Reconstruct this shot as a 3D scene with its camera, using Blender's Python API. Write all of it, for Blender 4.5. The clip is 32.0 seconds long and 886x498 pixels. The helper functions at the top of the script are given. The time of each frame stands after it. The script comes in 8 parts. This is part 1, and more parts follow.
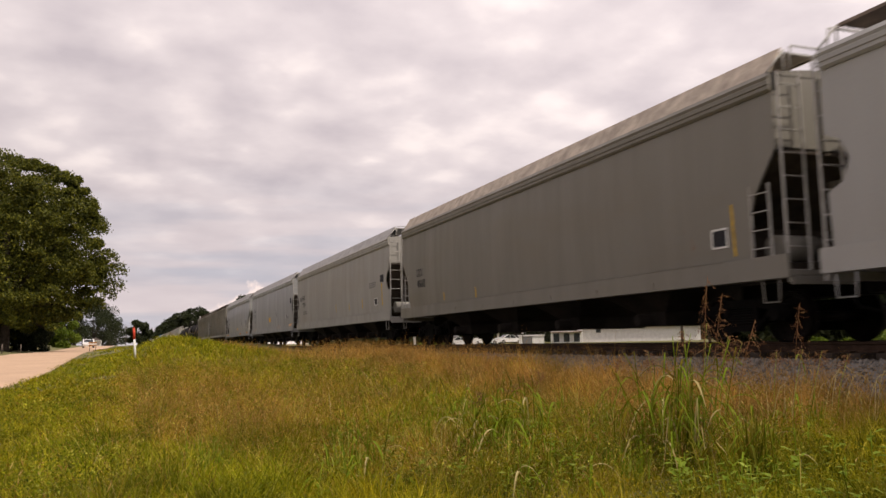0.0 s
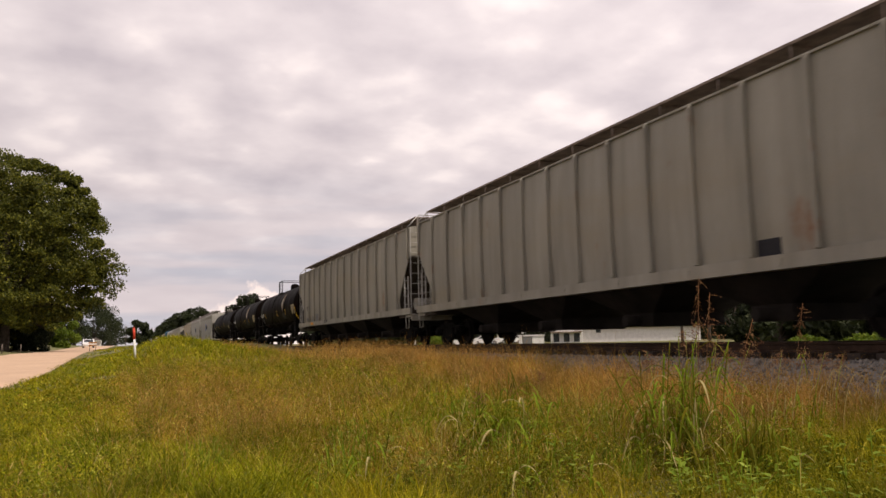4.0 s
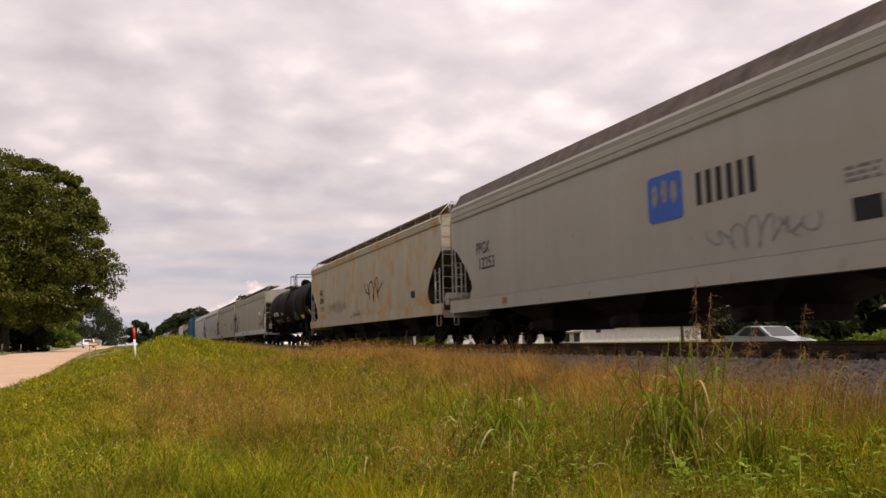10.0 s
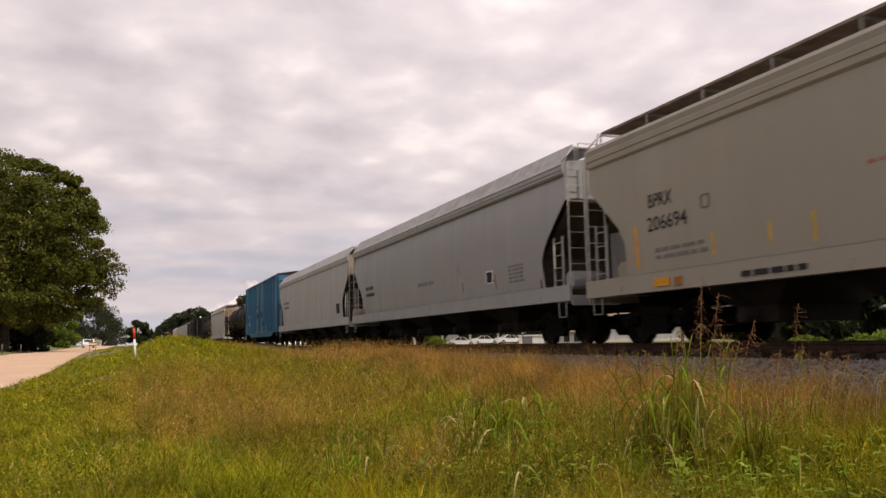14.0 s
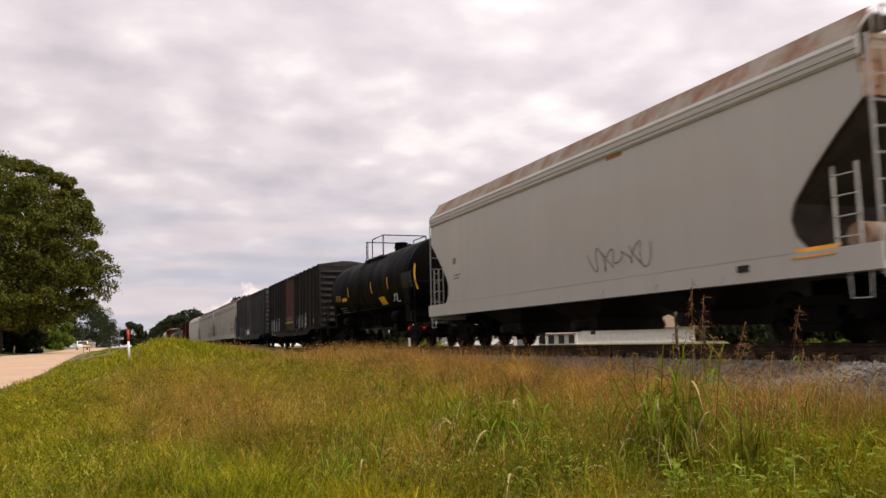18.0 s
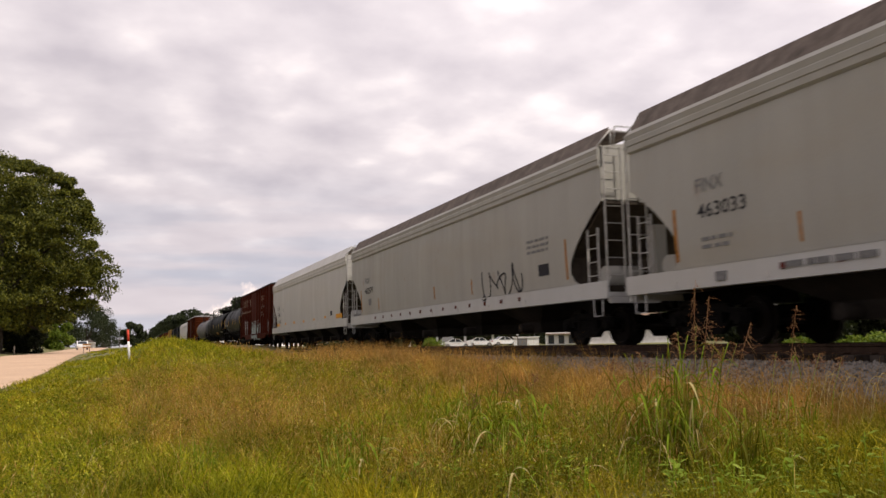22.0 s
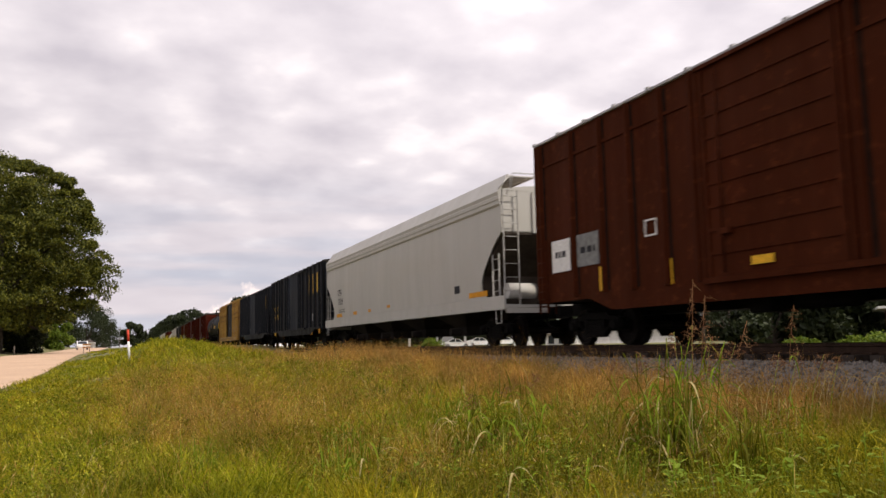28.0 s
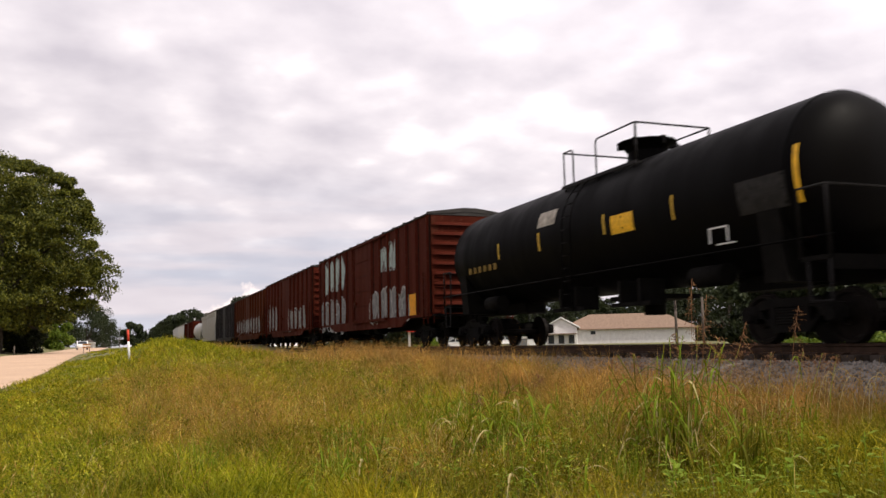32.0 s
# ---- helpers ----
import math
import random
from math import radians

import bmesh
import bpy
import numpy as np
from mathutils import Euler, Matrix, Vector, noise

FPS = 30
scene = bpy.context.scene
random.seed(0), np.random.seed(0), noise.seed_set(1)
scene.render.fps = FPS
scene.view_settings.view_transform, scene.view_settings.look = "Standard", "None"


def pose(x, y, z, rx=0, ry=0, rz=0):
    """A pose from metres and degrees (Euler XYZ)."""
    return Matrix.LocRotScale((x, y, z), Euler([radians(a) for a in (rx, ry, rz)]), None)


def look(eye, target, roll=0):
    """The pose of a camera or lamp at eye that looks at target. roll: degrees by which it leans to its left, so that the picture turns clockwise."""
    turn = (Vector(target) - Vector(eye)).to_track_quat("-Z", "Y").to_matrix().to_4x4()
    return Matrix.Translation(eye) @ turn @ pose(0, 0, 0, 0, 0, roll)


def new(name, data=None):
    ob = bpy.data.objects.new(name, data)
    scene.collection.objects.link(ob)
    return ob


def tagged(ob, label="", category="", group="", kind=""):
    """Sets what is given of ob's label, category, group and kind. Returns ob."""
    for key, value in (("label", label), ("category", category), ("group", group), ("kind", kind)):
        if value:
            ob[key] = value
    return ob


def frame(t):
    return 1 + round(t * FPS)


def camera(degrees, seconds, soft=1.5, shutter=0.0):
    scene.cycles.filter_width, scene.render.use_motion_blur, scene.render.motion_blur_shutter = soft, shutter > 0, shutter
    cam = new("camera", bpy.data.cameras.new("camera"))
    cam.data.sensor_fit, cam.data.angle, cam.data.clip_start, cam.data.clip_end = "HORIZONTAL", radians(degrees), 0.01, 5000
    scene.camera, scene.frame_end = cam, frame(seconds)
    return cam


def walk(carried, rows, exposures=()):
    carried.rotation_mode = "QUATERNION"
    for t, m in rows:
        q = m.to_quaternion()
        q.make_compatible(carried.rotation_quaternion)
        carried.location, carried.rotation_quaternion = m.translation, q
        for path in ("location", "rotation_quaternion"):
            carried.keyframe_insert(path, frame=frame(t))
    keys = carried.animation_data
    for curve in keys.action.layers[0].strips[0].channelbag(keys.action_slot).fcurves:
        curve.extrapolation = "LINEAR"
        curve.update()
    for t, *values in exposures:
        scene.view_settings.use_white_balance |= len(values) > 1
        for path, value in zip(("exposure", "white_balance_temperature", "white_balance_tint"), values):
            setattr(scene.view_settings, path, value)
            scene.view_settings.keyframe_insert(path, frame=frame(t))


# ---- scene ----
# ---- camera ----
EYE = Vector((0.0, 0.0, 0.12))


def aim(az, up, roll):
    a, u = radians(az), radians(up)
    d = Vector((math.sin(a) * math.cos(u), math.cos(a) * math.cos(u), math.sin(u)))
    return look(EYE, EYE + d, roll)


FIRST = aim(20.58, 6.37, -1.26)
SECOND = aim(20.94, 6.49, -1.26)
cam = camera(56.8, 32.0, soft=1.5, shutter=0.15)
walk(cam, [(0.0, FIRST), (14.6, FIRST), (16.4, SECOND), (32.0, SECOND)],
     exposures=[(0.0, -0.02, 7060, 15), (5.5, 0.0, 7060, 15), (9.0, 0.0, 7040, 15), (14.5, -0.02, 7020, 15), (16.5, 0.05, 6820, 13),
                (24.0, 0.09, 6760, 13), (27.5, 0.14, 6680, 12), (32.0, 0.23, 6640, 12)])

# ---- world and sun ----
world = bpy.data.worlds.new("world")
scene.world = world
world.use_nodes = True


def build_sky():
    nt = world.node_tree
    nt.nodes.clear()
    N, L = nt.nodes.new, nt.links.new
    out, bg = N("ShaderNodeOutputWorld"), N("ShaderNodeBackground")
    sky = N("ShaderNodeTexSky")
    sky.sky_type, sky.sun_disc = "NISHITA", False
    sky.sun_elevation, sky.sun_rotation = radians(52), radians(140)
    tc, sep = N("ShaderNodeTexCoord"), N("ShaderNodeSeparateXYZ")
    L(tc.outputs["Generated"], sep.inputs[0])

    def m(op, a, b=None):
        n = N("ShaderNodeMath")
        n.operation = op
        for i, v in enumerate((a, b)):
            if v is None:
                continue
            if isinstance(v, (int, float)):
                n.inputs[i].default_value = v
            else:
                L(v, n.inputs[i])
        return n.outputs[0]

    z = m("MAXIMUM", sep.outputs[2], 0.0)
    # the cloud sheet is level: its cells shrink and flatten towards the horizon
    h = m("ADD", z, 0.24)
    com = N("ShaderNodeCombineXYZ")
    L(m("DIVIDE", sep.outputs[0], h), com.inputs[0])
    L(m("DIVIDE", sep.outputs[1], h), com.inputs[1])

    def noise_tex(scale, detail, rough, dist=0.0, src=None):
        n = N("ShaderNodeTexNoise")
        n.inputs["Scale"].default_value, n.inputs["Detail"].default_value = scale, detail
        n.inputs["Roughness"].default_value, n.inputs["Distortion"].default_value = rough, dist
        L(src or com.outputs[0], n.inputs["Vector"])
        return n

    warp = noise_tex(3.0, 4, 0.55)
    bend = N("ShaderNodeVectorMath")
    bend.operation = "MULTIPLY_ADD"
    bend.inputs[1].default_value = (0.30, 0.30, 0.0)
    L(warp.outputs["Color"], bend.inputs[0])
    L(com.outputs[0], bend.inputs[2])
    cells = N("ShaderNodeTexVoronoi")
    cells.feature = "SMOOTH_F1"
    cells.inputs["Scale"].default_value = 6.4
    cells.inputs["Smoothness"].default_value = 0.8
    L(bend.outputs[0], cells.inputs["Vector"])
    puff = m("SUBTRACT", 1.0, cells.outputs["Distance"])
    fine = noise_tex(7.5, 5, 0.48).outputs["Fac"]
    broad = noise_tex(1.7, 3, 0.5).outputs["Fac"]
    mixed = m("ADD", m("ADD", m("MULTIPLY", puff, 0.30), m("MULTIPLY", fine, 0.36)), m("MULTIPLY", broad, 0.46))
    ramp = N("ShaderNodeValToRGB")
    e = ramp.color_ramp.elements
    e[0].position, e[0].color = 0.40, (0.56, 0.525, 0.575, 1)
    e[1].position, e[1].color = 0.86, (1.02, 0.955, 0.95, 1)
    k = e.new(0.62)
    k.color = (0.755, 0.71, 0.745, 1)
    k = e.new(0.72)
    k.color = (0.90, 0.845, 0.86, 1)
    L(mixed, ramp.inputs[0])
    # brighter towards the veiled sun and the zenith
    up = m("MINIMUM", m("ADD", 0.77, m("MULTIPLY", z, 0.60)), 1.20)
    gain = m("ADD", up, m("MULTIPLY", sep.outputs[0], 0.16))
    cloud = N("ShaderNodeMix")
    cloud.data_type, cloud.blend_type = "RGBA", "MULTIPLY"
    cloud.inputs[0].default_value = 1.0
    L(ramp.outputs[0], cloud.inputs[6])
    L(gain, cloud.inputs[7])
    mix = N("ShaderNodeMix")
    mix.data_type = "RGBA"
    sc = N("ShaderNodeVectorMath")
    sc.operation = "SCALE"
    sc.inputs[3].default_value = 0.09
    L(sky.outputs[0], sc.inputs[0])
    # the sheet thins out low down: long gaps of pale blue air between flat bands
    flat = N("ShaderNodeVectorMath")
    flat.operation = "MULTIPLY"
    flat.inputs[1].default_value = (3.2, 3.2, 30.0)
    L(tc.outputs["Generated"], flat.inputs[0])
    bands = noise_tex(1.0, 4, 0.5, 0.0, flat.outputs[0]).outputs["Fac"]
    lowness = N("ShaderNodeMapRange")
    lowness.interpolation_type = "SMOOTHSTEP"
    lowness.inputs["From Min"].default_value, lowness.inputs["From Max"].default_value = 0.24, 0.04
    L(z, lowness.inputs["Value"])
    gap = N("ShaderNodeMapRange")
    gap.interpolation_type = "SMOOTHSTEP"
    gap.inputs["From Min"].default_value, gap.inputs["From Max"].default_value = 0.38, 0.62
    L(bands, gap.inputs["Value"])
    haze = N("ShaderNodeMix")
    haze.data_type = "RGBA"
    haze.inputs[6].default_value = (0.40, 0.44, 0.54, 1)
    haze.inputs[7].default_value = (0.62, 0.575, 0.62, 1)
    L(gap.outputs[0], haze.inputs[0])
    low = N("ShaderNodeMix")
    low.data_type = "RGBA"
    L(m("MULTIPLY", lowness.outputs[0], 0.75), low.inputs[0])
    L(cloud.outputs[2], low.inputs[6])
    L(haze.outputs[2], low.inputs[7])
    # heaped cloud tops far off along the railway
    near_y = m("DIVIDE", sep.outputs[0], m("MAXIMUM", sep.outputs[1], 0.05))
    side = m("SUBTRACT", 1.0, m("MINIMUM", m("MULTIPLY", m("ABSOLUTE", m("SUBTRACT", near_y, 0.135)), 8.0), 1.0))
    heap_src = N("ShaderNodeVectorMath")
    heap_src.operation = "SCALE"
    heap_src.inputs[3].default_value = 26.0
    L(tc.outputs["Generated"], heap_src.inputs[0])
    lump = noise_tex(1.0, 4, 0.55, 0.0, heap_src.outputs[0]).outputs["Fac"]
    edge_z = m("ADD", m("MULTIPLY", side, 0.069), m("MULTIPLY", m("SUBTRACT", lump, 0.5), 0.06))
    heap = N("ShaderNodeMapRange")
    heap.interpolation_type = "SMOOTHSTEP"
    heap.inputs["From Min"].default_value, heap.inputs["From Max"].default_value = 0.004, 0.012
    L(m("SUBTRACT", edge_z, m("SUBTRACT", z, 0.012)), heap.inputs["Value"])
    heaped = N("ShaderNodeMix")
    heaped.data_type = "RGBA"
    L(m("MULTIPLY", m("MULTIPLY", heap.outputs[0], m("GREATER_THAN", sep.outputs[1], 0.0)), m("MINIMUM", m("MULTIPLY", side, 3.0), 1.0)), heaped.inputs[0])
    L(low.outputs[2], heaped.inputs[6])
    heaped.inputs[7].default_value = (0.90, 0.79, 0.77, 1)
    mix.inputs[0].default_value = 0.97
    L(sc.outputs[0], mix.inputs[6])
    L(heaped.outputs[2], mix.inputs[7])
    L(mix.outputs[2], bg.inputs[0])
    bg.inputs[1].default_value = 1.13
    L(bg.outputs[0], out.inputs[0])


build_sky()
sun = new("sun", bpy.data.lights.new("sun", "SUN"))
sun.data.energy, sun.data.angle, sun.data.color = 3.4, radians(2.0), (1.0, 0.93, 0.82)
sun.matrix_world = look((30, -40, 60), (0, 0, 0))

# ---- materials ----
MATS = {}


def nodes_of(name):
    m = bpy.data.materials.new(name)
    m.use_nodes = True
    nt = m.node_tree
    return m, nt, nt.nodes["Principled BSDF"]


def add_noise(nt, scale, detail=4.0, rough=0.55, coord="Object", stretch=None):
    tc = nt.nodes.new("ShaderNodeTexCoord")
    n = nt.nodes.new("ShaderNodeTexNoise")
    n.inputs["Scale"].default_value, n.inputs["Detail"].default_value, n.inputs["Roughness"].default_value = scale, detail, rough
    src = tc.outputs[coord]
    if stretch:
        mp = nt.nodes.new("ShaderNodeMapping")
        mp.inputs["Scale"].default_value = stretch
        nt.links.new(src, mp.inputs[0])
        src = mp.outputs[0]
    nt.links.new(src, n.inputs["Vector"])
    return n.outputs["Fac"]


def ramp_of(nt, fac, stops):
    r = nt.nodes.new("ShaderNodeValToRGB")
    e = r.color_ramp.elements
    while len(e) < len(stops):
        e.new(0.5)
    for el, (p, c) in zip(e, stops):
        el.position = p
        el.color = (*c, 1) if len(c) == 3 else c
    nt.links.new(fac, r.inputs[0])
    return r.outputs[0]


def mix_of(nt, fac, a, b, blend="MIX"):
    n = nt.nodes.new("ShaderNodeMix")
    n.data_type, n.blend_type = "RGBA", blend
    for i, v in ((0, fac), (6, a), (7, b)):
        if isinstance(v, (int, float)):
            n.inputs[i].default_value = v
        elif isinstance(v, tuple):
            n.inputs[i].default_value = (*v, 1)
        else:
            nt.links.new(v, n.inputs[i])
    return n.outputs[2]


def bump_of(nt, bsdf, fac, strength=0.3, dist=0.02):
    b = nt.nodes.new("ShaderNodeBump")
    b.inputs["Strength"].default_value, b.inputs["Distance"].default_value = strength, dist
    nt.links.new(fac, b.inputs["Height"])
    nt.links.new(b.outputs[0], bsdf.inputs["Normal"])


def paint(name, col, rust=0.15, dirt=0.4, rough=0.5, seed=0.0, rustcol=(0.20, 0.075, 0.025), spread=0.5, gloss=0.25, runs=0.0):
    """Weathered railcar paint: streaked dirt, rust blotches and rust runs."""
    if name in MATS:
        return MATS[name]
    m, nt, b = nodes_of(name)
    big = add_noise(nt, 0.5, 5, 0.6, stretch=(1, 1, 0.8))
    streak = add_noise(nt, 1.2, 4, 0.58, stretch=(1.0, 1.4, 0.16))
    fine = add_noise(nt, 38.0, 3, 0.6)
    deep = dirt >= 0.45
    dark = tuple(c * (0.36 if deep else 0.62) for c in col)
    c1 = mix_of(nt, ramp_of(nt, streak, [(0.38, (0, 0, 0)), (0.72, (dirt if deep else dirt * 0.5,) * 3)]), col, dark)
    c1 = mix_of(nt, ramp_of(nt, big, [(0.35, (0, 0, 0)), (0.72, (dirt * (1.2 if deep else 0.8),) * 3)]), c1, tuple(c * (0.6 if deep else 0.75) + min(0.004 if deep else 0.01, c * 0.4) for c in col))
    blotch = add_noise(nt, 1.15 + seed, 7, 0.62, stretch=(1, 1, 0.7))
    lo = 0.74 - rust * spread
    c1 = mix_of(nt, ramp_of(nt, blotch, [(lo, (0, 0, 0)), (min(lo + 0.14, 0.99), (0.85, 0.85, 0.85))]), c1, rustcol) if rust > 0 else c1
    c1 = mix_of(nt, 0.07, c1, ramp_of(nt, fine, [(0.3, tuple(c * 0.4 for c in col)), (0.7, tuple(c * 1.5 for c in col))]))
    nt.links.new(c1, b.inputs["Base Color"])
    b.inputs["Specular IOR Level"].default_value = gloss if max(col) > 0.12 else gloss * 0.35
    nt.links.new(ramp_of(nt, streak, [(0.3, (rough - 0.1,) * 3), (0.8, (min(rough + 0.2, 1),) * 3)]), b.inputs["Roughness"])
    # brown dust in soft drifts along the car
    drift = add_noise(nt, 0.42, 4, 0.55, stretch=(1, 0.5, 1.6))
    c1 = mix_of(nt, ramp_of(nt, drift, [(0.50, (0, 0, 0)), (0.80, (dirt * 0.9,) * 3)]), c1, tuple(x * k for x, k in zip(col, (0.85, 0.72, 0.52))))
    if runs:
        run = add_noise(nt, 3.2, 6, 0.66, stretch=(1, 1, 0.22))
        spot = add_noise(nt, 5.5, 5, 0.7)
        c1 = mix_of(nt, ramp_of(nt, run, [(0.51, (0, 0, 0)), (0.66, (runs,) * 3)]), c1, tuple(x * 0.55 for x in rustcol))
        c1 = mix_of(nt, ramp_of(nt, spot, [(0.57, (0, 0, 0)), (0.64, (runs,) * 3)]), c1, rustcol)
    nt.links.new(c1, b.inputs["Base Color"])
    bump_of(nt, b, add_noise(nt, 1.6, 3, 0.5), 0.16, 0.03)
    MATS[name] = m
    return m


def plain(name, col, rough=0.6, metal=0.0, var=0.25, scale=8.0, bump=0.15):
    if name in MATS:
        return MATS[name]
    m, nt, b = nodes_of(name)
    f = add_noise(nt, scale, 5, 0.6)
    g = add_noise(nt, scale * 6, 3, 0.6)
    c = mix_of(nt, ramp_of(nt, f, [(0.3, (0, 0, 0)), (0.7, (1, 1, 1))]), tuple(x * (1 - var) for x in col), tuple(min(1, x * (1 + var)) for x in col))
    c = mix_of(nt, ramp_of(nt, g, [(0.45, (0, 0, 0)), (0.75, (0.4, 0.4, 0.4))]), c, tuple(x * 0.6 for x in col))
    nt.links.new(c, b.inputs["Base Color"])
    b.inputs["Roughness"].default_value, b.inputs["Metallic"].default_value = rough, metal
    b.inputs["Specular IOR Level"].default_value = 0.5 if rough < 0.45 else (0.2 if max(col) > 0.1 else 0.06)
    bump_of(nt, b, g, bump, 0.01)
    MATS[name] = m
    return m


# grime, with the shade under the cars put into its near-black colour
GRIME_SHADE = plain("truck_grime_shade", (0.005, 0.0045, 0.004), 0.8, 0.0, 0.5, 5)
STEEL = plain("worn_wheel_steel", (0.30, 0.29, 0.28), 0.38, 0.9, 0.2, 6)
# rail rust, its colour lowered to include the shade beside the train
RAILTOP = plain("rail_rust_shade", (0.045, 0.028, 0.020), 0.65, 0.2, 0.4, 4)
TIE = plain("creosote_wood", (0.045, 0.036, 0.03), 0.9, 0.0, 0.4, 6)
# underside colour darkened to carry the shade below the body
UNDER_SHADE = plain("hopper_underside_shade", (0.018, 0.015, 0.013), 0.7, 0.0, 0.5, 1.5)
LADDERW = plain("ladder_white", (0.36, 0.35, 0.33), 0.5, 0.0, 0.2, 5)
LADDERD = plain("ladder_dark", (0.016, 0.015, 0.015), 0.5, 0.0, 0.3, 5)
YELLOW = plain("reflective_yellow", (0.75, 0.42, 0.02), 0.45, 0.0, 0.25, 12)
ORANGE = plain("reflective_orange", (0.62, 0.27, 0.015), 0.45, 0.0, 0.3, 12)
LETW = plain("letter_white", (0.72, 0.72, 0.70), 0.6, 0.0, 0.2, 20)
LETB = plain("letter_black", (0.03, 0.03, 0.035), 0.6, 0.0, 0.2, 20)
LETG = plain("letter_grey", (0.15, 0.15, 0.15), 0.6, 0.0, 0.25, 20)
OCHRE = plain("streaked_ochre", (0.52, 0.33, 0.04), 0.6, 0.0, 0.4, 14)
TANP = plain("faded_tan_plate", (0.30, 0.25, 0.15), 0.6, 0.0, 0.35, 9)
LETC = plain("letter_cream", (0.60, 0.54, 0.40), 0.6, 0.0, 0.35, 12)
LETS = plain("faded_pale_spray", (0.20, 0.205, 0.20), 0.6, 0.0, 0.35, 9)
LETD = plain("letter_dim", (0.10, 0.09, 0.06), 0.6, 0.0, 0.3, 9)
RUSTP = plain("rust_streak", (0.30, 0.13, 0.03), 0.8, 0.0, 0.4, 14)
SPRAYR = plain("spray_red", (0.36, 0.10, 0.09), 0.6, 0.0, 0.3, 9)
SPRAYG = plain("spray_olive", (0.36, 0.34, 0.05), 0.6, 0.0, 0.3, 9)
SPRAYC = plain("spray_pale_green", (0.30, 0.38, 0.36), 0.6, 0.0, 0.35, 9)
NAVYP = plain("plate_dark_blue", (0.012, 0.03, 0.055), 0.6, 0.0, 0.3, 9)
SPRAYW = plain("spray_dull_white", (0.26, 0.26, 0.25), 0.7, 0.0, 0.45, 5)
# dark brown for rusty panel joints and for shade painted beside boxcar posts
SHADE_JOINT = plain("rusty_seam", (0.012, 0.008, 0.006), 0.9, 0.0, 0.5, 3)
# body paint as it looks in the shaded car ends, painted dark
SLOPE = plain("slope_sheet_shade", (0.058, 0.047, 0.038), 0.8, 0.0, 0.4, 1.5)
LETY = plain("letter_yellow", (0.52, 0.32, 0.035), 0.6, 0.0, 0.25, 20)
LOGOB = plain("logo_blue", (0.03, 0.10, 0.40), 0.5, 0.0, 0.2, 9)
GRATE = plain("walkway_grating", (0.20, 0.155, 0.125), 0.75, 0.1, 0.4, 3)
GRATED = plain("walkway_dark_dust", (0.115, 0.092, 0.078), 0.8, 0.1, 0.4, 3)
GRATEL = plain("walkway_galvanized", (0.34, 0.335, 0.33), 0.6, 0.2, 0.25, 3)
ROOFD = plain("sooty_roof", (0.045, 0.042, 0.040), 0.8, 0.1, 0.4, 2)
ROOFP = plain("pale_roof_edge", (0.34, 0.34, 0.35), 0.7, 0.1, 0.4, 2)
GRATET = plain("walkway_tan_dust", (0.42, 0.36, 0.30), 0.75, 0.1, 0.35, 3)


# ---- mesh building ----
class Mesh:
    """Vertices and faces of one part."""

    def __init__(self):
        self.v, self.f, self.s = [], [], []

    def face(self, idx, smooth=False):
        self.f.append(tuple(idx))
        self.s.append(smooth)

    def box(self, x0, x1, y0, y1, z0, z1):
        n = len(self.v)
        self.v += [(x, y, z) for z in (z0, z1) for y in (y0, y1) for x in (x0, x1)]
        for q in ((0, 2, 3, 1), (4, 5, 7, 6), (0, 1, 5, 4), (2, 6, 7, 3), (0, 4, 6, 2), (1, 3, 7, 5)):
            self.face([n + i for i in q])
        return self

    def loft(self, rings, closed=True, caps=True, smooth=False):
        n, k = len(self.v), len(rings[0])
        for r in rings:
            self.v += [tuple(p) for p in r]
        for i in range(len(rings) - 1):
            for j in range(k if closed else k - 1):
                a, b = n + i * k + j, n + i * k + (j + 1) % k
                self.face((a, b, b + k, a + k), smooth)
        if caps and closed:
            self.face([n + j for j in range(k)][::-1])
            self.face([n + (len(rings) - 1) * k + j for j in range(k)])
        return self

    def tube(self, p, q, r, n=6, r2=None, smooth=True):
        p, q = Vector(p), Vector(q)
        d = (q - p).normalized()
        u = d.orthogonal().normalized()
        w = d.cross(u)
        ring = lambda c, rr: [c + (u * math.cos(2 * math.pi * i / n) + w * math.sin(2 * math.pi * i / n)) * rr for i in range(n)]
        return self.loft([ring(p, r), ring(q, r if r2 is None else r2)], smooth=smooth)

    def path(self, pts, r, n=5):
        pts = [Vector(p) for p in pts]
        seg = [(b - a).normalized() for a, b in zip(pts, pts[1:])]
        rings, u = [], seg[0].orthogonal().normalized()
        for k, p in enumerate(pts):
            d0, d1 = seg[max(k - 1, 0)], seg[min(k, len(seg) - 1)]
            d = (d0 + d1).normalized() if (d0 + d1).length > 1e-6 else d1
            u = (u - d * u.dot(d)).normalized() if abs(u.dot(d)) < 0.999 else d.orthogonal().normalized()
            w = d.cross(u)
            rings.append([p + (u * math.cos(2 * math.pi * i / n) + w * math.sin(2 * math.pi * i / n)) * r for i in range(n)])
        return self.loft(rings, smooth=True)

    def prism_x(self, poly, x0, x1):
        """A (y, z) polygon drawn out along x."""
        return self.loft([[(x0, y, z) for y, z in poly], [(x1, y, z) for y, z in poly]])

    def prism_y(self, poly, y0, y1, smooth=False):
        return self.loft([[(x, y0, z) for x, z in poly], [(x, y1, z) for x, z in poly]], smooth=smooth)

    def data(self, name, material):
        me = bpy.data.meshes.new(name)
        me.from_pydata([tuple(p) for p in self.v], [], self.f)
        me.polygons.foreach_set("use_smooth", self.s)
        if material:
            me.materials.append(material)
        me.update()
        return me


